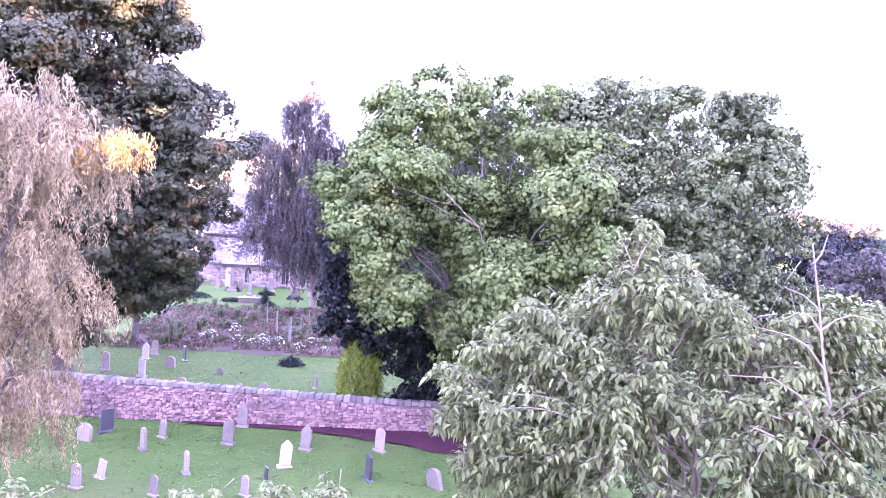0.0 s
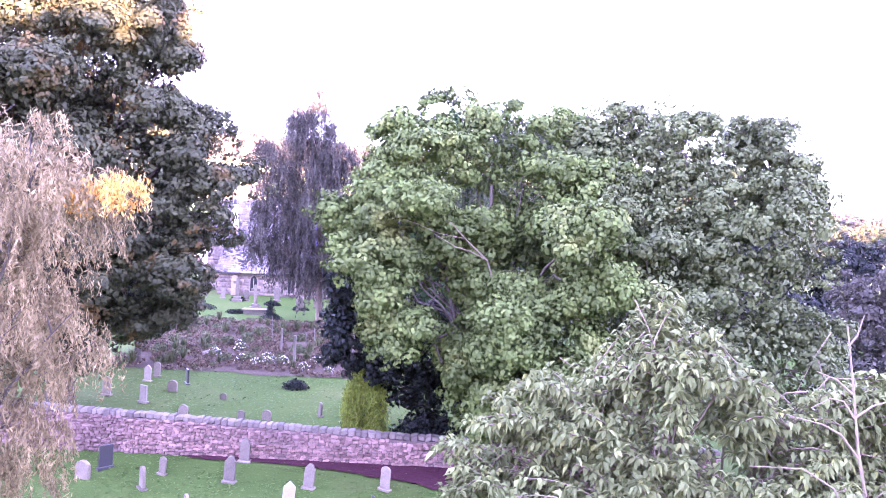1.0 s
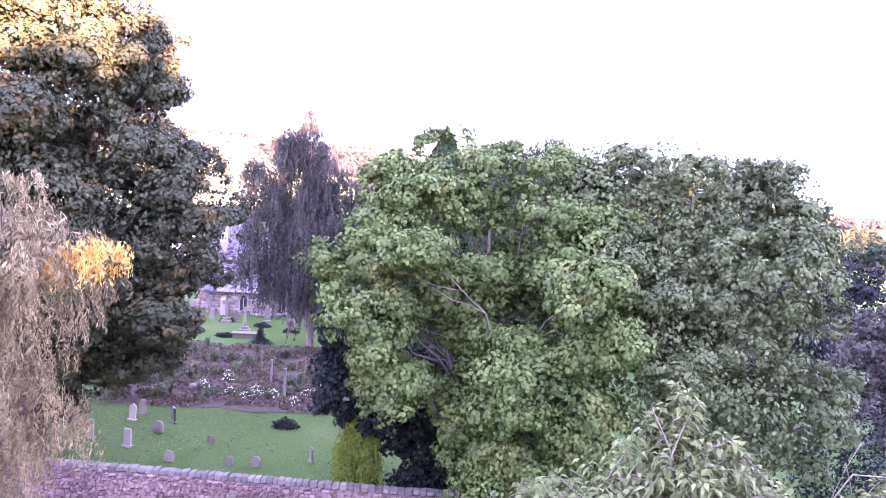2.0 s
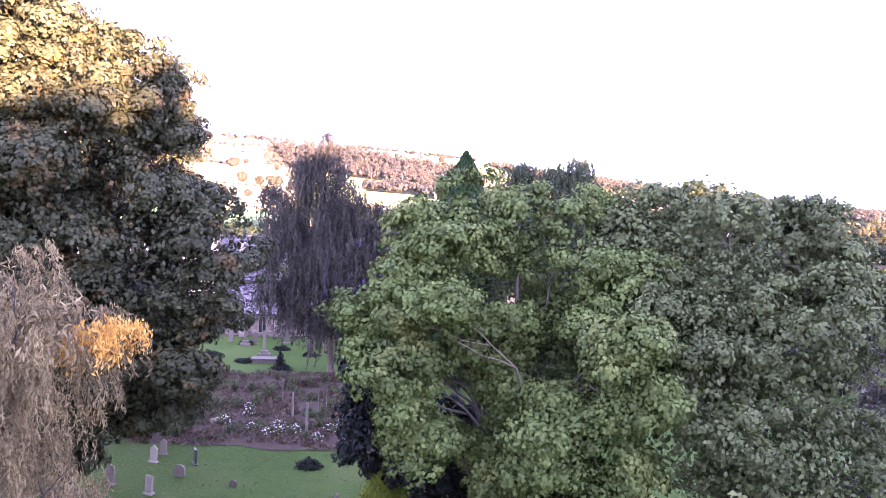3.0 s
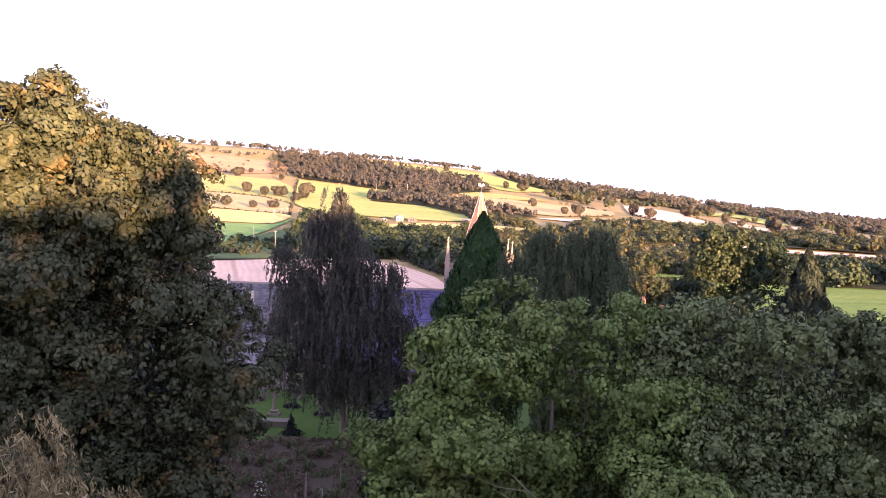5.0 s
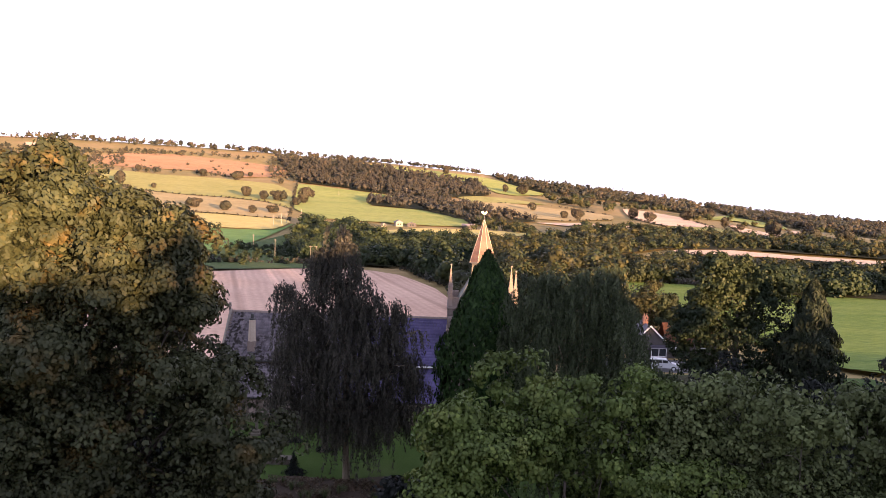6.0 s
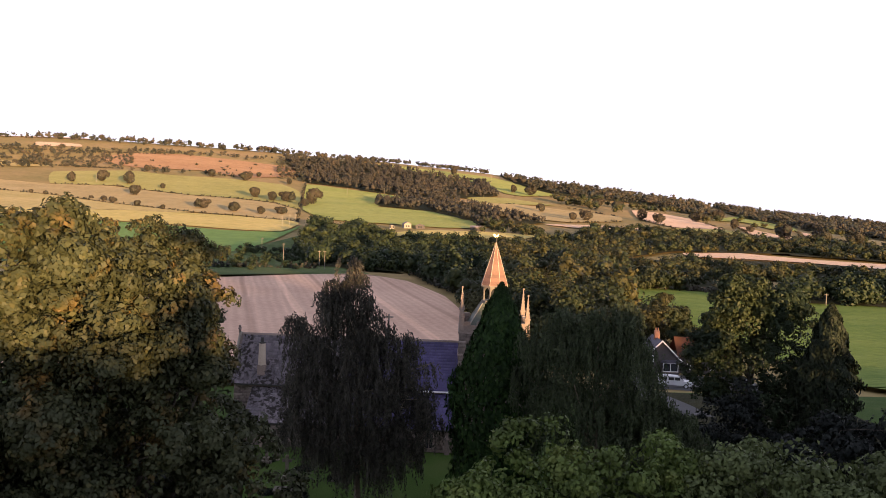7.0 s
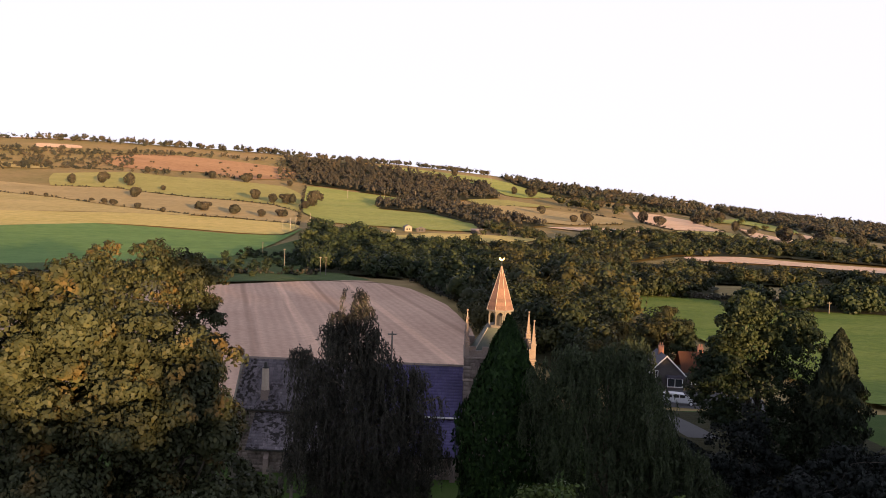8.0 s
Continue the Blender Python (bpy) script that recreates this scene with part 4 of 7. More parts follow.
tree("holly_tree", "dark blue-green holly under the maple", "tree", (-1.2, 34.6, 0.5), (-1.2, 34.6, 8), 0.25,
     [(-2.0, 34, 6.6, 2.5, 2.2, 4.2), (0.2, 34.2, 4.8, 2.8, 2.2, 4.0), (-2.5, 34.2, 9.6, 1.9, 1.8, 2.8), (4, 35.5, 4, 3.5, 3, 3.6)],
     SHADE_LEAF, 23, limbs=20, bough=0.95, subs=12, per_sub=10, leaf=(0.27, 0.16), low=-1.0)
CHERRY = tree("cherry_tree", "young cherry with drooping pale green leaf whorls", "tree", (8, 14.2, 0), (8, 14.2, 7.6), 0.13,
     [(6.5, 14, 7.6, 1.9, 2.0, 2.3), (4.2, 14, 6.2, 2.4, 2.3, 2.5), (9.4, 13.5, 6.3, 2.6, 2.5, 2.3), (7.5, 14.2, 5, 4.8, 3.2, 3.4), (12.0, 14, 6.9, 2.0, 2.2, 2.0), (6.4, 14.2, 9.6, 0.5, 0.5, 1.2), (10.9, 12.6, 8.7, 0.5, 0.5, 0.6), (7.3, 14.2, 9.0, 0.5, 0.5, 0.9), (2.9, 13.8, 6.3, 1.3, 1.3, 1.7), (8, 14, 4, 3.5, 2.5, 2.5)],
     ASH_LEAF, 14, bark=PALE_BARK, sprayed=True, limbs=30, bow=0.3, leaf=(0.21, 0.09), spacing=0.56)


def bare_leader():
    """A tall bare leader with short arching side branches, standing clear of the leaves."""
    at = Vector((8, 14.2, 0))
    ways = [[(8.6, 13.4, 3.2), (9.6, 12.0, 5.6), (9.7, 11.4, 7.1), (9.5, 11.4, 7.9), (9.3, 11.4, 9.2), (9.1, 11.4, 10.3)], [(9.5, 11.4, 7.8), (9.1, 11.3, 8.25), (8.7, 11.2, 8.45), (8.0, 11.2, 8.6)],
            [(9.6, 11.7, 6.4), (9.2, 11.2, 6.9), (9.0, 11.2, 7.25), (8.4, 11.2, 7.6), (7.4, 11.2, 7.6)], [(9.38, 11.4, 8.55), (9.15, 11.4, 8.85), (8.9, 11.4, 8.9), (8.55, 11.4, 8.7)],
            [(9.38, 11.4, 8.55), (9.7, 11.4, 8.8), (10.0, 11.4, 8.9), (10.5, 11.4, 8.8)], [(9.3, 11.4, 9.0), (9.0, 11.4, 9.25), (8.6, 11.4, 9.4)], [(9.15, 11.4, 9.9), (9.3, 11.4, 10.1), (9.4, 11.4, 10.5)]]
    paths = []
    for n, way in enumerate(ways):
        r = 0.045 if n == 0 else 0.026
        paths.append([(Vector(q) - at, r * (1 - 0.65 * i / (len(way) - 1))) for i, q in enumerate(way)])
    v, f = tubes(paths, 7)
    child("leader", mesh_from("leader", v, f, PALE_BARK, True), CHERRY, "tall bare pale leader with arching side branches")


bare_leader()
WILLOW = tree("weeping_willow", "golden weeping willow with hanging pale leaves", "tree", (-13.5, 21, 0), (-13.5, 21, 12), 0.35,
     [(-13, 21, 11.6, 3.4, 3.6, 3.6), (-10.4, 20.5, 12.0, 2.5, 2.2, 1.9), (-12.3, 21.5, 7.2, 3.1, 3, 3.2), (-15.5, 21, 9, 4, 4, 5), (-12.2, 21, 4.0, 2.4, 2.5, 2.2)],
     WILLOW_LEAF, 15, weeping=True, limbs=30, spacing=1.1, hang=(0.4, 1.7), step=0.1, leaf=(0.19, 0.045), tuft=3, fuzz=0.05, low=-0.7, split=9, spread=0.5, core=0.55, share=0.42, strands=6, bunch=0.2, fill=0.4)
# sunlit tip of the willow: its light is in the leaf colour
SUNLIT_CROWN = weeping_crown([(4.9, -0.2, 12.0, 0.75, 0.8, 0.5), (5.3, -0.2, 12.3, 0.4, 0.4, 0.3)], np.random.default_rng(151), spacing=0.5, hang=(0.2, 0.8), step=0.1, leaf=(0.17, 0.06), tuft=4, fuzz=0.08, low=-0.7, split=0, spread=0.4, strands=4, bunch=0.15)
child("gilt_spray", mesh_from("gilt_spray", SUNLIT_CROWN[0], SUNLIT_CROWN[1], SUNLIT_LEAF), WILLOW, "willow spray with sunlight put into its orange-gold leaf colour")
tree("weeping_birch", "tall weeping birch with dark hanging twigs", "tree", (-8.9, 65, 1), (-9.6, 65, 20), 0.3,
     [(-9.8, 65, 19.2, 1.0, 1.2, 3.0), (-10.4, 65, 17.4, 1.2, 1.4, 2.2), (-11.7, 65, 17.6, 0.8, 1.0, 2.2), (-8.2, 65, 16.4, 1.0, 1.3, 2.2), (-14.0, 65, 14.6, 1.2, 1.6, 2.8), (-12.6, 65, 13.0, 1.7, 2.0, 3.2), (-5.0, 65, 13.4, 1.4, 1.8, 2.5), (-6.9, 65, 14.4, 1.3, 1.7, 2.4),
      (-9.6, 65, 13.8, 2.2, 2.4, 3.0), (-9.2, 64.6, 10.4, 3.6, 3.2, 3.0), (-12.8, 65, 10.2, 2.2, 2.2, 2.2), (-5.2, 65, 9.8, 2.2, 2.4, 2.4), (-3.8, 65, 9.0, 1.2, 1.6, 1.8), (-7.6, 64.6, 7.0, 3.0, 2.8, 2.2), (-10.6, 64.8, 7.4, 2.2, 2.2, 1.7), (-5.6, 65, 6.4, 2.4, 2.6, 2.0), (-14.2, 65, 8.0, 1.1, 1.5, 1.4), (-8.2, 64.6, 5.2, 2.6, 2.4, 1.6), (-11.6, 65, 6.4, 2.0, 2.0, 1.4)],
     BIRCH_LEAF, 16, bark=PALE_BARK, weeping=True, limbs=34, spacing=1.0, hang=(0.8, 3.0), step=0.19, leaf=(0.3, 0.085), tuft=3, fuzz=0.06, spread=0.3, strands=5, bunch=0.26, core=0.7, share=0.42, fill=0.34)
tree("grey_willow", "grey-green weeping tree beside the church path", "tree", (8.5, 58.5, 1), (8.2, 58.5, 17), 0.35,
     [(8.2, 59, 15.3, 3.2, 3.2, 4.8), (5.4, 58.5, 14.6, 2.6, 2.8, 4.2), (10.0, 58, 14.8, 2.2, 3.0, 4), (8.5, 58, 9.5, 4.6, 4.2, 4.6), (11.2, 57.5, 12.6, 2.1, 2.4, 3.4), (12.6, 57, 10.4, 2.3, 2.4, 3.2), (13.2, 57, 8.5, 2.5, 2.6, 3.4), (9, 57, 5.5, 4.2, 3.5, 2.8), (14.2, 57, 5.5, 2, 2, 2.6), (14.0, 57, 10.6, 1.7, 2, 2.4), (15.0, 57, 8.0, 1.7, 2, 2.6), (9.6, 57.6, 17.6, 1.5, 1.8, 2.5), (6.2, 58, 17.0, 1.3, 1.8, 2.5)],
     GREY_LEAF, 17, bark=PALE_BARK, weeping=True, limbs=34, spacing=1.1, hang=(0.8, 3.0), step=0.16, leaf=(0.28, 0.08), tuft=3, fuzz=0.06, strands=6, bunch=0.28, core=0.62, share=0.44, fill=0.35)
tree("lime_tree", "large broadleaf tree near the house, top leaves golden", "tree", (31, 92, 0.6), (31, 92, 14), 0.5,
     [(30, 92, 14.2, 4.8, 5, 5), (34.3, 92, 13.5, 4.4, 5, 5), (27, 92, 9, 4.2, 4, 5), (31, 91, 7.5, 7, 5, 6), (37, 91, 8, 4.6, 4, 5), (33, 89, 4, 6, 4, 4), (26.2, 91, 11.5, 2.4, 2.6, 3.4), (27.2, 91, 6.5, 2.3, 2.4, 3.4), (28.4, 91, 16.2, 3, 3, 3.8), (34, 91, 15.5, 2.6, 2.6, 3.2)],
     GREEN_SHADE_LEAF, 18, limbs=30, bough=1.5, subs=14, per_sub=11, leaf=(0.32, 0.21), rosette=0.36, fill=0.5, gap=1.75)
tree("sycamore_tree", "tall sunlit sycamore beside the east end of the church", "tree", (-33, 86, 0.8), (-33, 86, 18), 0.5,
     [(-33.5, 85, 17.5, 5, 5, 7), (-29.4, 85, 18.5, 3.4, 3.5, 4.4), (-39, 86, 17, 5, 5, 6.8), (-28.6, 85, 12, 3.2, 3, 6), (-34, 85, 8, 6, 5, 6)],
     OAK_LEAF, 26, limbs=30, bough=1.5, subs=14, per_sub=11, leaf=(0.32, 0.21), rosette=0.36, fill=0.5, gap=1.75)
for k, (x, y, h, w) in enumerate([(37.5, 157, 13.2, 5.6), (28.5, 156, 9.4, 4.2), (22, 140, 8.5, 4.4)]):
    z = terrain(x, y)
    tree("field_maple", "rounded field maple turning gold behind the cottage", "tree", (x, y, z), (x, y, z + h * 0.7), 0.3, [(x, y, z + h * 0.58, w, w, h * 0.42), (x - w * 0.5, y, z + h * 0.42, w * 0.6, w * 0.6, h * 0.36), (x + w * 0.5, y - 1, z + h * 0.4, w * 0.6, w * 0.6, h * 0.35)],
         WOOD_LEAF, 160 + k, limbs=14, group="cottage trees", bough=1.6, subs=13, per_sub=10, leaf=(0.42, 0.3), rosette=0.42, fill=0.4)
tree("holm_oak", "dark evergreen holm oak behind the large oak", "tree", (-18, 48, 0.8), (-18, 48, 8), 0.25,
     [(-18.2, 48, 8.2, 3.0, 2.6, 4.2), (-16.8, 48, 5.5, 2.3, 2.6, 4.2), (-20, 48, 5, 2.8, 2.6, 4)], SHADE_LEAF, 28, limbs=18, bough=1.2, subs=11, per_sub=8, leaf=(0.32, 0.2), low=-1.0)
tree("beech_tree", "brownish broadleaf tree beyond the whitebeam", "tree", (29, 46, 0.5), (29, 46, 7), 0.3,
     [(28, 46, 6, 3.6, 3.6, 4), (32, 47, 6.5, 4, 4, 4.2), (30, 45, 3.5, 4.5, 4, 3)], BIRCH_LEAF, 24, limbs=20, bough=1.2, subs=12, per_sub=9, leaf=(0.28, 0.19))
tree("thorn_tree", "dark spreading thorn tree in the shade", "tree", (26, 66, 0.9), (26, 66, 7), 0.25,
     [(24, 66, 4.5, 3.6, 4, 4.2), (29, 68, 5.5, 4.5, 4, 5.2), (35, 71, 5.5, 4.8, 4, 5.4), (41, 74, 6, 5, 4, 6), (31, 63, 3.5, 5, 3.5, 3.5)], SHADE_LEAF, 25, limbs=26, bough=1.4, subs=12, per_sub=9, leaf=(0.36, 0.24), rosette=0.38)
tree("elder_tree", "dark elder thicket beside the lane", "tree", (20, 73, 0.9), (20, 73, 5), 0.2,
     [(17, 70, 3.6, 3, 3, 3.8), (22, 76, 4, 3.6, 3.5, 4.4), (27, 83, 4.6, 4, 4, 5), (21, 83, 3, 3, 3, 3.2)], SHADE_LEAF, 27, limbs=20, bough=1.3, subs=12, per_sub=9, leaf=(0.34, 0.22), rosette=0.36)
for k, (x, y, h, w) in enumerate([(-5.9, 10, 5.3, 1.0), (-1.6, 12, 4.9, 0.6), (-0.4, 12, 5.0, 0.7), (-3.1, 12, 4.7, 0.7)]):
    tree("lilac_bush", "pale green lilac bush below the bank", "shrub", (x, y, 0), (x, y, h - 0.8), 0.06, [(x, y, h - 0.9, w, w, 0.9), (x - 0.2, y + 0.2, h - 2.2, w * 1.3, w * 1.3, 1.3)],
         ASH_LEAF, 120 + k, bark=PALE_BARK, sprayed=True, limbs=8, group="lilac bushes", spacing=0.5, leaf=(0.16, 0.07))
tree("yew_bush", "bright yellow-green weeping yew beside the wall", "shrub", (-1.8, 33.8, 0.4), (-1.8, 33.8, 3.5), 0.15,
     [(-1.8, 33.8, 2.8, 1.0, 0.9, 1.6)], IVY_LEAF, 19, weeping=True, limbs=8, spacing=0.2, hang=(0.8, 2.2), step=0.1, leaf=(0.15, 0.06), low=-0.9, spread=0.1, split=0, fuzz=0.06)


def conifer(name, label, base, height, radius, seed, mat, n=16000, leaf=(0.5, 0.2), lumps=0.14):
    """A tall column of upswept sprays round a trunk."""
    rng = np.random.default_rng(seed)
    ob = thing(name, base, label, "tree")
    t = rng.random(n) ** 0.75
    a = rng.uniform(0, 2 * math.pi, n)
    r = radius * np.minimum(1, (1 - t) * 2.4) ** 0.8 * (0.75 + 0.25 * np.minimum(1, t * 6))
    r = r * (1 + lumps * np.sin(a * 3 + t * 17) * np.sin(t * 29 + a)) * rng.uniform(0.8, 1.03, n)
    p = np.stack([np.cos(a) * r, np.sin(a) * r, 0.3 + t * (height - 0.3)], -1)
    out = unit(np.stack([np.cos(a), np.sin(a), 0 * a], -1) + 0.35 * rng.normal(size=(n, 3)))
    v, f = leaves(p, out, *leaf, rng, -1.4)
    child("crown", mesh_from("crown", v, f, mat), ob)
    v, f = tubes([[((0, 0, -0.2), 0.3), ((0, 0, height * 0.5), 0.18), ((0, 0, height * 0.97), 0.03)]])
    child("trunk", mesh_from("trunk", v, f, BARK, True), ob)
    return ob


conifer("cypress_tree", "tall narrow dark green cypress in front of the tower", (1.7, 64, 1), 18.7, 3.5, 21, CONIFER_LEAF, 18000)
conifer("cedar_tree", "dark narrow conifer beside the lime tree", (35.8, 84, 0.6), 16.4, 2.7, 22, CEDAR_LEAF, 14000, (0.5, 0.2), 0.3)


def lawn_blades():
    """Uneven mown grass over the nearer lawns."""
    rng = np.random.default_rng(77)
    n = 22000
    x, y = rng.uniform(-21, 9, n), rng.uniform(20, 47, n)
    keep = (np.abs(y - 31.6) > 0.35)
    x, y = x[keep], y[keep]
    z = np.array([terrain(0, b) for b in y]) + 0.045
    p = np.stack([x, y, z + rng.uniform(0, 0.03, len(x))], -1)
    v, f = leaves(p, unit(rng.normal(size=p.shape) + np.array([0, 0, 4.0])), 0.16, 0.07, rng, 0.0, 0.1)
    tagged(new("grass", mesh_from("grass", v, f, GRASS_BLADE)), "short mown grass of the churchyard", "grass", kind="stuff")


GRASS_BLADE = leaf_material("grass_blade", [(0, (0.0418, 0.08599, 0.01483)), (0.5, (0.05472, 0.102, 0.02007)), (1, (0.0798, 0.118, 0.03141))], 0.3, 0.2, patch_scale=0.4)
lawn_blades()

DARK_SOIL = surface("dark_soil", [(0.3, (0.027, 0.0096, 0.015)), (0.7, (0.054, 0.0192, 0.0285))], [(0.3, (0.0162, 0.006, 0.00975)), (0.7, (0.063, 0.0252, 0.0345))], (0.5, 6), 0.95, 1.0, 0.06)
patch("bare_soil", "dark bare soil strip along the foot of the wall", [(-10, 31.35), (12, 31.35), (9, 26.4), (-1.5, 30.3)], DARK_SOIL, 0.085, 20, "soil", edge=0.5)


# ---------------------------------------------------------------- church
def sloped_courses(parent, name, material, x0, x1, y0, z0, y1, z1, course, tile, seed, label=""):
    """Overlapping roof courses of uneven slates between an eave line and a ridge line, joined into one covering."""
    rng = np.random.default_rng(seed)
    run = Vector((0, y1 - y0, z1 - z0))
    up = run.normalized()
    out = Vector((1, 0, 0)).cross(up) * (1 if y1 > y0 else -1)
    if out.z < 0:
        out = -out
    rows = int(run.length / course)
    step = run.length / rows
    verts, faces = [], []
    for i in range(rows):
        x = x0 - rng.random() * tile
        while x < x1:
            w = tile * rng.uniform(0.7, 1.3)
            a, b = max(x, x0), min(x + w, x1)
            x += w
            if b - a < 0.05:
                continue
            low = Vector((0, y0, z0)) + up * (i * step - 0.02 + rng.uniform(-0.02, 0.02)) + out * (0.055 + rng.uniform(0, 0.025))
            high = Vector((0, y0, z0)) + up * (min(rows, i + 1.15) * step) + out * 0.012
            foot = low - out * 0.05
            k = len(verts)
            g = 0.012
            verts += [(a + g, *low.yz), (b - g, *low.yz), (b - g, *high.yz), (a + g, *high.yz), (a + g, *foot.yz), (b - g, *foot.yz)]
            faces += [(k, k + 1, k + 2, k + 3), (k + 4, k + 5, k + 1, k)]
    return child(name, mesh_from(name, np.array(verts), np.array(faces), material), parent, label, kind="stuff")


def island_variation(name, stops, fine, rough=0.75, moss=None):
    m, nt, bsdf = nodes_of(name)
    geo = nt.nodes.new("ShaderNodeNewGeometry")
    n2 = noise_tex(nt, 6, 5, 0.65)
    colour = mix(nt, 0.35, ramp(nt, geo.outputs["Random Per Island"], stops), ramp(nt, n2, fine))
    big = ramp(nt, noise_tex(nt, 0.35, 4), [(0.35, (0.72, 0.72, 0.74)), (0.65, (1.15, 1.14, 1.12))])
    colour = mix(nt, 1.0, colour, big, "MULTIPLY")
    if moss:  # dark tufts on some slates, in patches
        where = ramp(nt, noise_tex(nt, 0.22, 3), [(0.46, (0, 0, 0)), (0.54, (1, 1, 1))])
        some = ramp(nt, noise_tex(nt, 2.6, 3, 0.6), [(0.48, (0, 0, 0)), (0.54, (1, 1, 1))])
        colour = mix(nt, mix(nt, 1.0, where, some, "MULTIPLY"), colour, moss)
    nt.links.new(colour, bsdf.inputs["Base Color"])
    bsdf.inputs["Roughness"].default_value = rough
    bumped(nt, bsdf, n2, 0.4, 0.02)
    return m


BLUE_SLATES = island_variation("blue_slates", [(0, (0.065, 0.055, 0.165)), (0.5, (0.085, 0.072, 0.205)), (1, (0.115, 0.10, 0.235))], [(0.3, (0.055, 0.047, 0.13)), (0.7, (0.135, 0.12, 0.25))], 0.55)
GREY_SLATES = island_variation("stone_slates", [(0, (0.12, 0.105, 0.125)), (0.2, (0.16, 0.14, 0.165)), (0.7, (0.21, 0.185, 0.215)), (1, (0.30, 0.27, 0.29))], [(0.3, (0.10, 0.088, 0.10)), (0.7, (0.26, 0.235, 0.25))], 0.85, (0.03, 0.026, 0.024))
GLASS_DARK = surface("leaded_glass", [(0.3, (0.02, 0.02, 0.025)), (0.7, (0.04, 0.04, 0.05))], [(0.3, (0.015, 0.015, 0.02)), (0.7, (0.05, 0.05, 0.06))], (2, 12), 0.15, 0.2, 0.01)
WALL_STONE = island_variation("church_stone", [(0, (0.12, 0.092, 0.08)), (0.5, (0.19, 0.15, 0.13)), (1, (0.28, 0.23, 0.20))], [(0.3, (0.10, 0.08, 0.07)), (0.7, (0.29, 0.245, 0.215))], 0.92)


def ashlar(parent, name, x0, x1, y0, y1, z0, z1, seed, course=0.34, length=0.62):
    """A solid wall block with proud uneven stones on its four sides, joined into one skin."""
    bm = bmesh.new()
    box(bm, x0, x1, y0, y1, z0, z1)
    wall = part(name, bm, MORTAR, parent)
    rng = np.random.default_rng(seed)
    verts, faces = [], []
    for (ax, ay), (bx, by), n in (((x0, y0), (x1, y0), (0, -1)), ((x1, y0), (x1, y1), (1, 0)), ((x1, y1), (x0, y1), (0, 1)), ((x0, y1), (x0, y0), (-1, 0))):
        total = math.hypot(bx - ax, by - ay)
        dx, dy = (bx - ax) / total, (by - ay) / total
        z = z0
        while z < z1 - 0.05:
            h = min(course * rng.uniform(0.8, 1.25), z1 - z)
            s = 0.0
            while s < total - 0.02:
                w = min(length * rng.uniform(0.6, 1.4), total - s)
                o = 0.02 + rng.uniform(0, 0.03)
                g, k = 0.012, len(verts)
                for ss, zz in ((s + g, z + g), (s + w - g, z + g), (s + w - g, z + h - g), (s + g, z + h - g)):
                    verts.append((ax + dx * ss + n[0] * o, ay + dy * ss + n[1] * o, zz))
                for ss, zz in ((s, z), (s + w, z), (s + w, z + h), (s, z + h)):
                    verts.append((ax + dx * ss + n[0] * 0.002, ay + dy * ss + n[1] * 0.002, zz))
                faces += [(k, k + 1, k + 2, k + 3)] + [(k + 4 + i, k + 4 + (i + 1) % 4, k + (i + 1) % 4, k + i) for i in range(4)]
                s += w
            z += h
    child("stone_facing", mesh_from("stone_facing", np.array(verts), np.array(faces), WALL_STONE), wall, kind="stuff")
    return wall


def lancet(parent, x, z, width, height, y, out=-1):
    """A pointed window set in a stone surround on a wall that faces along y."""
    def arch(w, h, n=6):
        pts = [(-w / 2, 0), (w / 2, 0)]
        spring = h - w * 0.8
        for i in range(n + 1):
            a = i / n * math.radians(58)
            pts.append((w / 2 - w * (1 - math.cos(a)) * 1.06, spring + w * math.sin(a) * 0.95))
        left = [(-px, pz) for px, pz in pts[2:-1]][::-1]
        return pts + left
    bm = bmesh.new()
    prism(bm, [(x + px, z + pz) for px, pz in arch(width + 0.3, height + 0.25)], y, y + out * 0.07)
    win = part("window", bm, STONE, parent)
    bm = bmesh.new()
    prism(bm, [(x + px, z + 0.12 + pz) for px, pz in arch(width, height - 0.05)], y + out * 0.03, y + out * 0.085)
    part("pane", bm, GLASS_DARK, win)
    bm = bmesh.new()
    box(bm, x - 0.04, x + 0.04, min(y, y + out * 0.12), max(y, y + out * 0.12), z + 0.12, z + height - 0.2)
    part("mullion", bm, STONE, win)
    bm = bmesh.new()
    box(bm, x - width / 2 - 0.25, x + width / 2 + 0.25, min(y, y + out * 0.16), max(y, y + out * 0.16), z - 0.1, z + 0.04, 0.02)
    part("window_sill", bm, STONE, win)


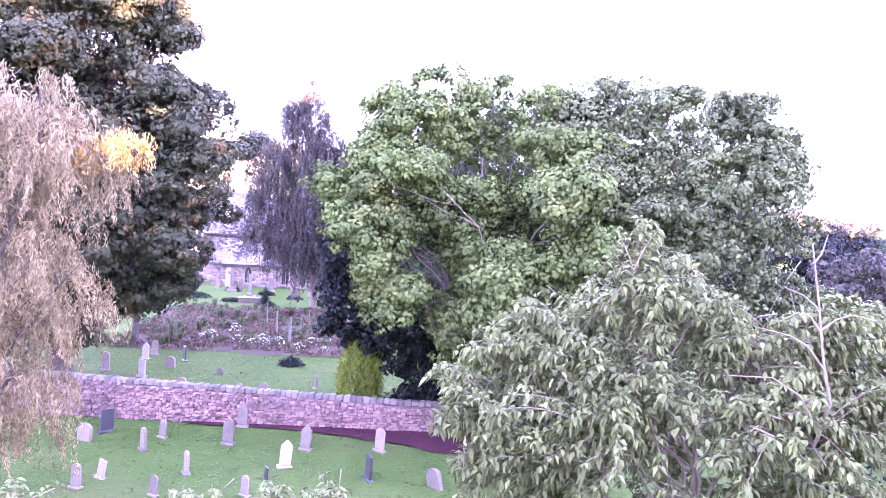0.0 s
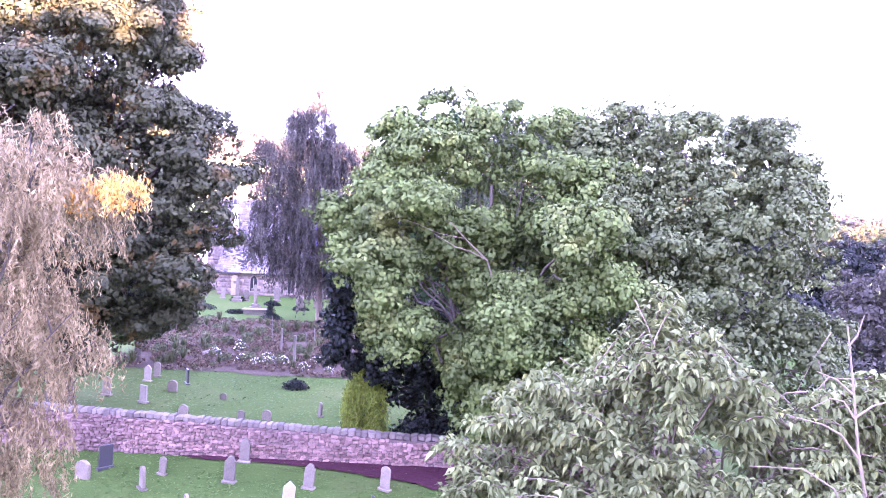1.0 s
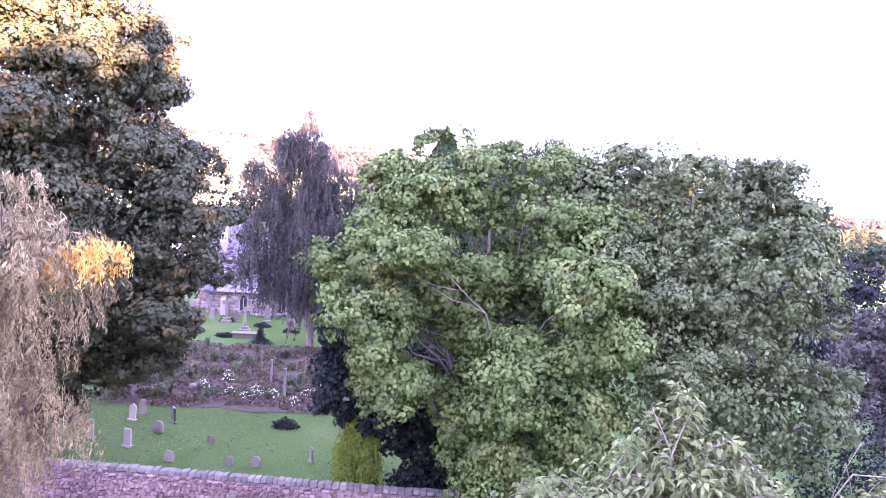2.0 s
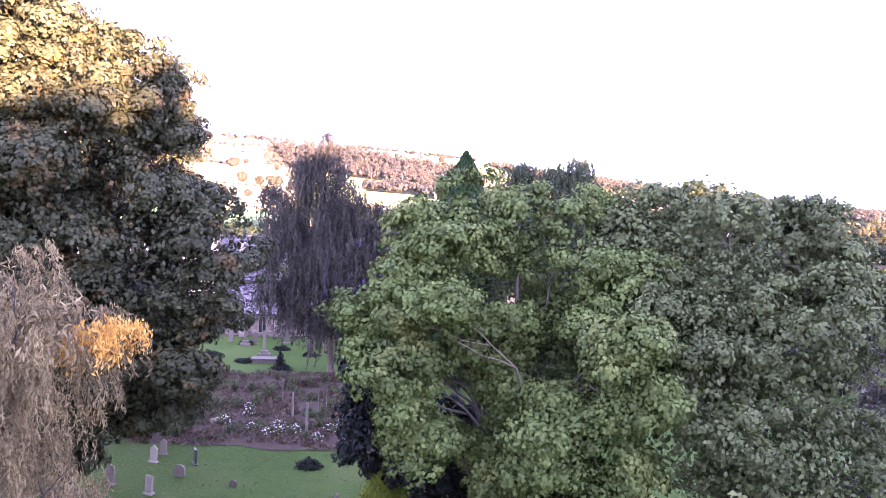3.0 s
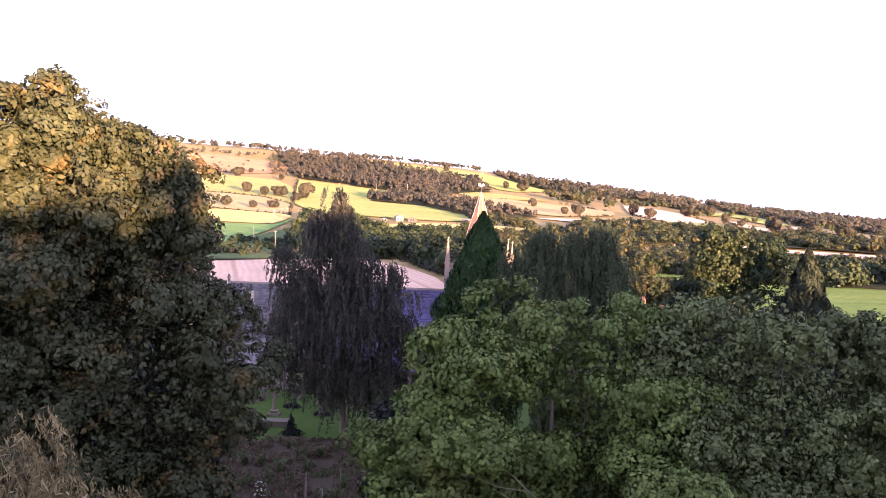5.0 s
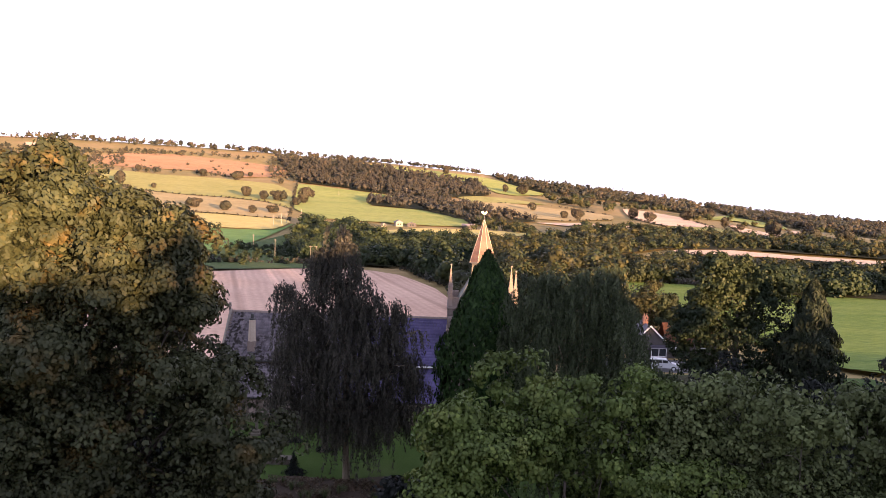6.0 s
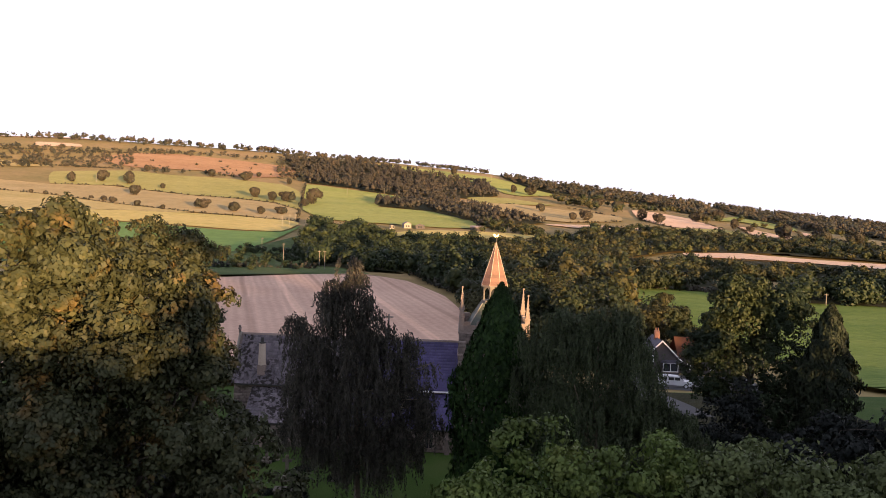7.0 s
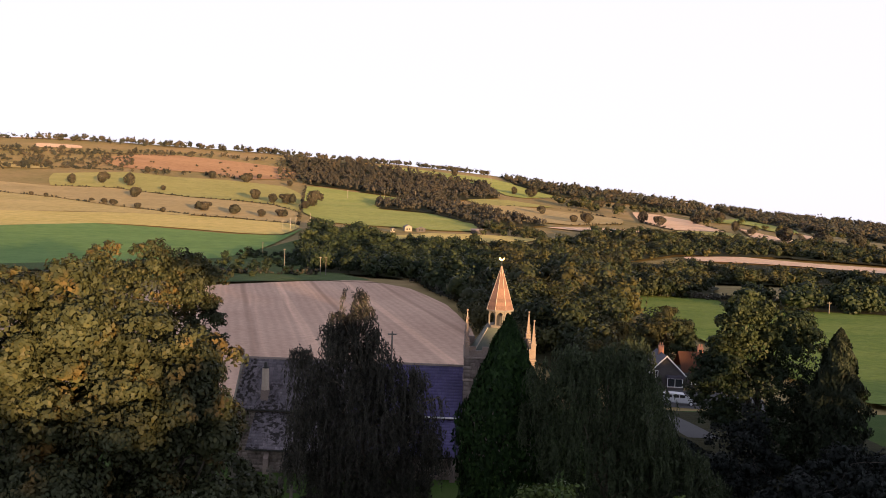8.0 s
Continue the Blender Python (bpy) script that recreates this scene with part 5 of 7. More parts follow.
def pinnacle(parent, x, y, z, height=3.4, r=0.25):
    bm = bmesh.new()
    box(bm, x - r, x + r, y - r, y + r, z, z + height * 0.33, 0.03)
    box(bm, x - r * 1.2, x + r * 1.2, y - r * 1.2, y + r * 1.2, z + height * 0.33, z + height * 0.38, 0.03)
    bmesh.ops.create_cone(bm, cap_ends=True, segments=4, radius1=r * 1.15, radius2=0.04, depth=height * 0.58, matrix=Matrix.Translation((x, y, z + height * 0.67)) @ Matrix.Rotation(math.pi / 4, 4, "Z"))
    for i in range(5):
        zz = z + height * (0.42 + 0.1 * i)
        rr = r * 0.95 * (1 - i / 5.6)
        for k in range(4):
            a = k * math.pi / 2 + math.pi / 4
            bmesh.ops.create_icosphere(bm, subdivisions=1, radius=0.1 - 0.01 * i, matrix=Matrix.Translation((x + math.cos(a) * rr, y + math.sin(a) * rr, zz)))
    bmesh.ops.create_icosphere(bm, subdivisions=1, radius=0.13, matrix=Matrix.Translation((x, y, z + height * 0.97)))
    part("pinnacle", bm, STONE, parent, "crocketed stone pinnacle")


def church():
    ob = thing("church", (0, 0, 0), "sandstone parish church with slate roofs and a pinnacled tower", "church")
    ashlar(ob, "nave_wall", -24.5, -1.45, 84.7, 91.5, 0.7, 6.6, 31)
    ashlar(ob, "aisle_wall", -22.4, -1.6, 81.3, 84.68, 0.7, 3.5, 32)
    # gable at the east end
    bm = bmesh.new()
    prism(bm, [(84.35, 6.55), (91.85, 6.55), (88.1, 11.05)], 0, 0.5)
    bmesh.ops.transform(bm, matrix=Matrix.Translation((-24.5, 0, 0)) @ Matrix(((0, -1, 0, 0), (1, 0, 0, 0), (0, 0, 1, 0), (0, 0, 0, 1))), verts=bm.verts)
    part("gable", bm, STONE, ob)
    for x, s in ((-24.95, 1), ):
        bm = bmesh.new()
        box(bm, x - 0.12, x + 0.12, 88.0, 88.2, 11.0, 11.9, 0.03)
        box(bm, x - 0.1, x + 0.1, 87.75, 88.45, 11.45, 11.62, 0.02)
        part("gable_cross", bm, STONE, ob)
    # roofs: a board deck with slates laid in courses
    for x0, x1, mat, seed in ((-24.9, -13.0, GREY_SLATES, 1), (-13.0, -1.45, BLUE_SLATES, 2)):
        bm = bmesh.new()
        prism(bm, [(84.3, 6.48), (88.1, 10.95), (91.9, 6.48), (91.7, 6.4), (88.1, 10.7), (84.5, 6.4)], 0, x1 - x0)
        bmesh.ops.transform(bm, matrix=Matrix.Translation((x1, 0, 0)) @ Matrix(((0, -1, 0, 0), (1, 0, 0, 0), (0, 0, 1, 0), (0, 0, 0, 1))), verts=bm.verts)
        roof = part("nave_roof", bm, SLATE, ob)
        sloped_courses(roof, "slate_covering", mat, x0, x1, 84.28, 6.46, 88.1, 10.95, 0.34, 0.42, seed)
        sloped_courses(roof, "slate_covering", mat, x0, x1, 91.92, 6.46, 88.1, 10.95, 0.34, 0.42, seed + 5)
        bm = bmesh.new()
        prism(bm, [(87.9, 10.93), (88.1, 11.12), (88.3, 10.93)], 0, x1 - x0)
        bmesh.ops.transform(bm, matrix=Matrix.Translation((x1, 0, 0)) @ Matrix(((0, -1, 0, 0), (1, 0, 0, 0), (0, 0, 1, 0), (0, 0, 0, 1))), verts=bm.verts)
        part("ridge_tile", bm, STONE, roof)
    for x0, x1, mat, seed in ((-22.6, -13.0, GREY_SLATES, 3), (-13.0, -1.5, BLUE_SLATES, 4)):
        bm = bmesh.new()
        prism(bm, [(80.95, 3.4), (84.7, 6.1), (84.7, 5.9), (81.1, 3.3)], 0, x1 - x0)
        bmesh.ops.transform(bm, matrix=Matrix.Translation((x1, 0, 0)) @ Matrix(((0, -1, 0, 0), (1, 0, 0, 0), (0, 0, 1, 0), (0, 0, 0, 1))), verts=bm.verts)
        roof = part("aisle_roof", bm, SLATE, ob)
        sloped_courses(roof, "slate_covering", mat, x0, x1, 80.95, 3.4, 84.68, 6.1, 0.34, 0.42, seed)
    for x0, x1, y, z, mat, label in ((-24.9, -9.0, 84.16, 6.4, IRON, "black iron gutter"), (-9.0, -1.5, 84.16, 6.4, WHITE_PAINT, "white painted gutter"), (-22.6, -1.5, 80.84, 3.33, IRON, "black iron gutter")):
        bm = bmesh.new()
        prism(bm, [(-0.09, 0.08), (-0.08, -0.05), (0.08, -0.05), (0.09, 0.08), (0.06, 0.08), (0.05, -0.02), (-0.05, -0.02), (-0.06, 0.08)], 0, x1 - x0)
        bmesh.ops.transform(bm, matrix=Matrix.Translation((x1, y, z)) @ Matrix(((0, -1, 0, 0), (1, 0, 0, 0), (0, 0, 1, 0), (0, 0, 0, 1))), verts=bm.verts)
        part("gutter", bm, mat, ob, label)
    for name, path in (("aisle_coping", [((-1.55, 80.9, 3.55), 0.13), ((-1.55, 84.7, 6.3), 0.13)]), ("gable_coping", [((-24.85, 84.2, 6.55), 0.16), ((-24.85, 88.1, 11.15), 0.16), ((-24.85, 92.0, 6.55), 0.16)])):
        v, f = tubes([path], 4)
        child(name, mesh_from(name, v, f, PALE_STONE), ob, "pale stone coping along the roof edge")
    for x in (-18.5, -14.5, -10.5, -7.2, -4.0):
        lancet(ob, x, 1.35, 0.7, 1.7, 81.3)
    for x in (-20.5, -12.5, -5.6, -2.2):
        bm = bmesh.new()
        prism(bm, [(-0.25, 0), (0.25, 0), (0.25, 2.4), (-0.25, 2.4)], 0, 0.7)
        for v in bm.verts:
            if v.co.y < 0.1 and v.co.z > 2:
                v.co.z = 1.9
        bmesh.ops.translate(bm, vec=(x, 80.58, 0.7), verts=bm.verts)
        part("buttress", bm, STONE, ob)
    # stove chimney at the east end of the north slope
    bm = bmesh.new()
    box(bm, -22.2, -21.4, 84.9, 85.7, 6.7, 8.3, 0.04)
    stack = part("chimney", bm, STONE, ob, "tall stone chimney on the roof slope")
    bm = bmesh.new()
    bmesh.ops.create_cone(bm, cap_ends=True, segments=8, radius1=0.42, radius2=0.34, depth=2.3, matrix=Matrix.Translation((-21.8, 85.3, 9.4)))
    part("chimney_shaft", bm, BUFF_STONE, stack, "tall buff stone chimney shaft")
    bm = bmesh.new()
    bmesh.ops.create_cone(bm, cap_ends=True, segments=8, radius1=0.34, radius2=0.36, depth=0.16, matrix=Matrix.Translation((-21.8, 85.3, 10.6)))
    bmesh.ops.create_cone(bm, cap_ends=True, segments=10, radius1=0.2, radius2=0.14, depth=0.5, matrix=Matrix.Translation((-21.8, 85.3, 10.9)))
    part("chimney_pot", bm, IRON, stack, "dark chimney pot")
    for dx in (-0.9, 0.9):
        bm = bmesh.new()
        v, f = tubes([[((-21.8, 85.2, 8.2), 0.04), ((-21.8 + dx, 84.6, 6.95), 0.04)]])
        bm.free()
        child("stay", mesh_from("stay", v, f, IRON), stack)
    tower(ob)
    return ob


def tower(ob):
    x0, x1, y0, y1, top = -1.4, 5.7, 84.4, 91.3, 12.6
    cx, cy = (x0 + x1) / 2, (y0 + y1) / 2
    ashlar(ob, "tower", x0, x1, y0, y1, 0.7, top, 41, 0.4, 0.7)
    for z in (6.5, 10.2, 12.5):
        bm = bmesh.new()
        box(bm, x0 - 0.12, x1 + 0.12, y0 - 0.12, y1 + 0.12, z, z + 0.2, 0.04)
        part("string_course", bm, STONE, ob)
    for sx, sy, lx, ly in ((cx, y0 + 0.15, (x1 - x0) / 2, 0.18), (cx, y1 - 0.15, (x1 - x0) / 2, 0.18), (x0 + 0.15, cy, 0.18, (y1 - y0) / 2 - 0.36), (x1 - 0.15, cy, 0.18, (y1 - y0) / 2 - 0.36)):
        bm = bmesh.new()
        box(bm, sx - lx, sx + lx, sy - ly, sy + ly, top + 0.1, top + 0.75)
        n = 5
        for i in range(n):
            f = (i + 0.5) / n * 2 - 1
            if lx > ly:
                box(bm, sx + f * lx - lx / n * 0.55, sx + f * lx + lx / n * 0.55, sy - ly, sy + ly, top + 0.752, top + 1.15, 0.02)
            else:
                box(bm, sx - lx, sx + lx, sy + f * ly - ly / n * 0.55, sy + f * ly + ly / n * 0.55, top + 0.752, top + 1.15, 0.02)
        part("parapet", bm, STONE, ob, "battlemented stone parapet")
    for px, py in ((x0 + 0.2, y0 + 0.2), (x1 - 0.2, y0 + 0.2), (x0 + 0.2, y1 - 0.2), (x1 - 0.2, y1 - 0.2)):
        pinnacle(ob, px, py, top + 0.2, 3.9)
    for x in (cx - 1.0, cx + 1.0):
        lancet(ob, x, 10.5, 0.8, 1.7, y0)
    lancet(ob, cx, 3.2, 1.4, 2.8, y0)
    # low pyramid roof, open lantern and spirelet
    bm = bmesh.new()
    bmesh.ops.create_cone(bm, cap_ends=True, segments=4, radius1=4.0, radius2=1.75, depth=2.7, matrix=Matrix.Translation((cx, cy, top + 1.45)) @ Matrix.Rotation(math.pi / 4, 4, "Z"))
    part("tower_roof", bm, GREEN_LEAD, ob, "low slate pyramid roof of the tower")
    for k in range(4):
        a = k * math.pi / 2 + math.pi / 4
        v, f = tubes([[((cx + math.cos(a) * 4.02, cy + math.sin(a) * 4.02, top + 0.12), 0.06), ((cx + math.cos(a) * 1.76, cy + math.sin(a) * 1.76, top + 2.82), 0.06)]], 6)
        child("hip_roll", mesh_from("hip_roll", v, f, PALE_STONE), ob, "pale rounded hip roll")
    mid = Matrix.Translation((cx, cy, 0))
    bm = bmesh.new()
    bmesh.ops.create_cone(bm, cap_ends=True, segments=8, radius1=1.35, radius2=1.3, depth=0.3, matrix=mid @ Matrix.Translation((0, 0, 15.5)))
    lantern = part("lantern", bm, POST_WOOD, ob, "open weathered timber lantern under the spire")
    for k in range(8):
        a = (k + 0.5) * math.pi / 4
        bm = bmesh.new()
        box(bm, -0.06, 0.06, -0.06, 0.06, 0, 1.6, 0.012)
        part("post", bm, POST_WOOD, lantern, m=mid @ pose(math.cos(a) * 1.18, math.sin(a) * 1.18, 15.6, 0, 0, math.degrees(a)))
        bm = bmesh.new()
        prism(bm, [(-0.42, 1.6), (-0.42, 1.02), (-0.36, 1.02), (-0.24, 1.24), (0, 1.4), (0.24, 1.24), (0.36, 1.02), (0.42, 1.02), (0.42, 1.6)], -0.03, 0.03)
        part("arch_board", bm, POST_WOOD, lantern, m=mid @ pose(math.cos(a + math.pi / 8) * 1.1, math.sin(a + math.pi / 8) * 1.1, 15.6, 0, 0, math.degrees(a) + 112.5))
    # dark solid added to give the lantern openings their inner shade
    bm = bmesh.new()
    bmesh.ops.create_cone(bm, cap_ends=True, segments=8, radius1=0.62, radius2=0.5, depth=1.55, matrix=mid @ Matrix.Translation((0, 0, 16.4)))
    part("bell_frame", bm, IRON, lantern, "dark core added for the shade inside the lantern")
    bm = bmesh.new()
    bmesh.ops.create_cone(bm, cap_ends=True, segments=8, radius1=1.55, radius2=1.5, depth=0.14, matrix=mid @ Matrix.Translation((0, 0, 17.2)) @ Matrix.Rotation(math.pi / 8, 4, "Z"))
    part("cornice", bm, POST_WOOD, lantern)
    bm = bmesh.new()
    bmesh.ops.create_cone(bm, cap_ends=True, segments=8, radius1=1.46, radius2=0.06, depth=4.5, matrix=mid @ Matrix.Translation((0, 0, 19.52)) @ Matrix.Rotation(math.pi / 8, 4, "Z"))
    spire = part("spire", bm, LEAD, ob, "octagonal shingled spirelet catching the sun")
    for k in range(8):
        a = k * math.pi / 4 + math.pi / 8
        v, f = tubes([[((math.cos(a) * 1.47, math.sin(a) * 1.47, 17.28), 0.035), ((0.05 * math.cos(a), 0.05 * math.sin(a), 21.75), 0.022)]], 5)
        child("hip_roll", mesh_from("hip_roll", v, f, BUFF_STONE), spire, "pale lead roll along a spire hip", m=mid)
    for i in range(12):
        z0 = 17.35 + i * 0.35
        bm = bmesh.new()
        r = 1.475 * (21.77 - z0) / 4.5
        bmesh.ops.create_cone(bm, cap_ends=False, segments=8, radius1=r + 0.03, radius2=r - 0.085, depth=0.37, matrix=Matrix.Translation((0, 0, z0 + 0.18)) @ Matrix.Rotation(math.pi / 8, 4, "Z"))
        part("shingle_course", bm, LEAD, spire, m=mid)
    v, f = tubes([[((0, 0, 21.6), 0.05), ((0, 0, 22.5), 0.03)]], 6)
    vane = child("weathervane", mesh_from("weathervane", v, f, IRON), ob, "gilded weathercock on an iron rod", m=mid)
    bm = bmesh.new()
    prism(bm, [(-0.42, 0.1), (-0.2, 0.0), (0.12, -0.02), (0.3, 0.12), (0.42, 0.36), (0.3, 0.42), (0.18, 0.22), (-0.1, 0.2), (-0.28, 0.46), (-0.5, 0.4)], -0.025, 0.025)
    part("cock", bm, GOLD, vane, m=pose(0, 0, 22.35, 0, 0, 20) @ Matrix.Scale(0.7, 4))


church()

# ---------------------------------------------------------------- house and pickup
HOUSE_WALL = surface("house_stone", [(0.3, (0.0595, 0.0525, 0.05075)), (0.7, (0.091, 0.08225, 0.07875))], [(0.3, (0.0455, 0.04025, 0.0385)), (0.7, (0.105, 0.0945, 0.08925))], (0.8, 5), 0.9, 0.4, 0.03)
RED_TILE = surface("red_pantile", [(0.3, (0.1296, 0.0468, 0.0252)), (0.7, (0.18, 0.0792, 0.0432))], [(0.3, (0.108, 0.0396, 0.0216)), (0.7, (0.1872, 0.0864, 0.0504))], (0.6, 6), 0.85, 0.4, 0.03)
WINDOW_GLASS = surface("window_glass", [(0.3, (0.02, 0.022, 0.025)), (0.7, (0.035, 0.04, 0.045))], [(0.3, (0.02, 0.022, 0.025)), (0.7, (0.04, 0.045, 0.05))], (1, 5), 0.08, 0.0)
ASPHALT = surface("asphalt", [(0.3, (0.045, 0.045, 0.05)), (0.7, (0.07, 0.07, 0.075))], [(0.3, (0.035, 0.035, 0.04)), (0.7, (0.09, 0.088, 0.085))], (0.3, 12), 0.9, 0.4, 0.01)


def casement(parent, x, z, w, h, y):
    bm = bmesh.new()
    box(bm, x - w / 2, x + w / 2, y - 0.03, y + 0.05, z, z + h)
    win = part("window", bm, WINDOW_GLASS, parent)
    bm = bmesh.new()
    t = 0.09
    for a, b, c, d in ((-w / 2, w / 2, 0, t), (-w / 2, w / 2, h - t, h), (-w / 2, -w / 2 + t, t, h - t), (w / 2 - t, w / 2, t, h - t), (-t / 2, t / 2, t, h - t)):
        box(bm, x + a, x + b, y - 0.09, y - 0.032, z + c, z + d)
    part("window_frame", bm, WHITE_PAINT, win, "white painted window frame")
    bm = bmesh.new()
    box(bm, x - w / 2 - 0.1, x + w / 2 + 0.1, y - 0.16, y + 0.02, z - 0.1, z - 0.004, 0.015)
    part("window_sill", bm, STONE, win)


def house():
    z0 = -2.9
    ob = thing("house", (0, 0, 0), "stone cottage with white gable boards and slate roof", "house")
    bm = bmesh.new()
    prism(bm, [(30.2, z0), (36.6, z0), (36.6, 0.1), (33.4, 3.3), (30.2, 0.1)], 140, 147)
    part("wall", bm, HOUSE_WALL, ob)
    bm = bmesh.new()
    prism(bm, [(29.8, -0.1), (33.4, 3.55), (37.0, -0.1), (36.8, -0.2), (33.4, 3.3), (30.0, -0.2)], 139.7, 147.3)
    part("roof", bm, SLATE, ob)
    for s in (-1, 1):
        bm = bmesh.new()
        prism(bm, [(33.4 + s * 3.65, -0.2), (33.4 + s * 3.65, 0.1), (33.4, 3.7), (33.4, 3.4)], 139.6, 139.68)
        part("bargeboard", bm, WHITE_PAINT, ob, "white painted bargeboard")
    bm = bmesh.new()
    prism(bm, [(36.62, z0), (46, z0), (46, 0.6), (36.62, 0.6)], 142, 148)
    part("wall", bm, HOUSE_WALL, ob)
    bm = bmesh.new()
    vs = [bm.verts.new(p) for p in ((36.6, 141.6, 0.5), (46.3, 141.6, 0.5), (46.3, 145, 3.6), (36.6, 145, 3.6), (36.6, 148.4, 0.5), (46.3, 148.4, 0.5))]
    bm.faces.new(vs[:4])
    bm.faces.new((vs[3], vs[2], vs[5], vs[4]))
    bmesh.ops.solidify(bm, geom=bm.faces[:], thickness=0.12)
    part("roof", bm, RED_TILE, ob, "red pantile roof of the wing")
    for x, y, z in ((33.4, 144, 3.2), (40.5, 145, 3.0)):
        bm = bmesh.new()
        box(bm, x - 0.45, x + 0.45, y - 0.35, y + 0.35, z - 0.4, z + 1.5, 0.03)
        stack = part("chimney", bm, CLAY, ob, "brick chimney stack")
        for dx in (-0.2, 0.2):
            bm = bmesh.new()
            bmesh.ops.create_cone(bm, cap_ends=True, segments=10, radius1=0.13, radius2=0.1, depth=0.5, matrix=Matrix.Translation((x + dx, y, z + 1.74)))
            part("chimney_pot", bm, CLAY, stack)
    casement(ob, 31.6, -0.2, 1.0, 1.2, 139.98)
    # white bay window
    bm = bmesh.new()
    prism(bm, [(33.4, z0), (36.2, z0), (36.2, -1.7), (33.4, -1.7)], 139.1, 139.98)
    part("bay_base", bm, HOUSE_WALL, ob)
    casement(ob, 34.8, -1.6, 2.6, 1.5, 139.2)
    bm = bmesh.new()
    prism(bm, [(33.3, -0.1), (36.3, -0.1), (36.1, 0.3), (33.5, 0.3)], 138.95, 139.97)
    part("bay_roof", bm, SLATE, ob)
    casement(ob, 39.0, -1.6, 1.3, 1.3, 141.98)
    casement(ob, 43.0, -1.6, 1.3, 1.3, 141.98)
    return ob


house()
patch("drive", "dark asphalt drive beside the cottage", [(24, 139), (48, 139), (44, 119), (22, 121)], ASPHALT, 0.06, 14, "drive", edge=0.6)
# dark sheet laid over the lawn as the trees' shade
patch("shaded_ground", "dark sheet for the tree shade on the grass by the lane", [(14, 117), (50, 117), (46, 66), (14, 66)], TREE_SHADE, 0.045, 16, "ground", edge=1.5)
patch("lane", "narrow asphalt lane past the churchyard", [(22, 124), (26, 124), (30, 100), (26, 100)], ASPHALT, 0.05, 12, "lane")


def pickup():
    """A double-cab pickup with a canopy over the load bed."""
    silver = surface("silver_paint", [(0.3, (0.50, 0.52, 0.55)), (0.7, (0.56, 0.58, 0.61))], [(0.3, (0.48, 0.5, 0.53)), (0.7, (0.58, 0.6, 0.63))], (1, 30), 0.25, 0.02, 0.001)
    rubber = surface("rubber", [(0.3, (0.02, 0.02, 0.02)), (0.7, (0.03, 0.03, 0.03))], [(0.3, (0.015, 0.015, 0.015)), (0.7, (0.04, 0.04, 0.04))], (3, 40), 0.85, 0.2, 0.004)
    ob = thing("pickup_truck", (31.3, 123.5, terrain(31.3, 123.5) + 0.06), "silver double-cab pickup truck parked on the drive", "vehicle", turn=-8)
    bm = bmesh.new()
    prism(bm, [(-2.6, 0.5), (2.45, 0.42), (2.6, 0.6), (2.58, 0.98), (1.5, 1.12), (-2.6, 1.1)], -0.9, 0.9)
    bmesh.ops.bevel(bm, geom=bm.edges[:], offset=0.06, segments=2, affect="EDGES")
    part("body", bm, silver, ob)
    bm = bmesh.new()
    prism(bm, [(-2.5, 1.1), (1.35, 1.1), (0.6, 1.72), (-0.9, 1.78), (-2.35, 1.74)], -0.78, 0.78)
    bmesh.ops.bevel(bm, geom=bm.edges[:], offset=0.05, segments=2, affect="EDGES")
    part("cab", bm, silver, ob)
    for x0, x1 in ((-2.25, -1.15), (-0.95, -0.15), (-0.05, 0.75)):
        for side in (-1, 1):
            bm = bmesh.new()
            box(bm, x0, x1, side * 0.79 - 0.01, side * 0.79 + 0.01, 1.2, 1.62, 0.008)
            part("window", bm, WINDOW_GLASS, ob)
    bm = bmesh.new()
    prism(bm, [(1.25, 1.16), (0.64, 1.66), (0.67, 1.69), (1.29, 1.19)], -0.68, 0.68)
    part("windscreen", bm, WINDOW_GLASS, ob)
    for x in (-1.65, 1.6):
        for side in (-1, 1):
            bm = bmesh.new()
            bmesh.ops.create_cone(bm, cap_ends=True, segments=20, radius1=0.38, radius2=0.38, depth=0.24, matrix=Matrix.Translation((x, side * 0.84, 0.38)) @ Matrix.Rotation(math.pi / 2, 4, "X"))
            wheel = part("wheel", bm, rubber, ob)
            bm = bmesh.new()
            bmesh.ops.create_cone(bm, cap_ends=True, segments=14, radius1=0.22, radius2=0.2, depth=0.05, matrix=Matrix.Translation((x, side * 0.975, 0.38)) @ Matrix.Rotation(math.pi / 2, 4, "X"))
            part("rim", bm, silver, wheel)
    for x, mat, nm in ((2.56, WHITE_PAINT, "headlight"), (-2.6, CLAY, "tail_light")):
        for side in (-1, 1):
            bm = bmesh.new()
            box(bm, x - 0.04, x + 0.04, side * 0.7 - 0.14, side * 0.7 + 0.14, 0.72, 0.9, 0.02)
            part(nm, bm, mat, ob)
    bm = bmesh.new()
    box(bm, 2.5, 2.68, -0.85, 0.85, 0.4, 0.62, 0.04)
    part("bumper", bm, IRON, ob)


pickup()

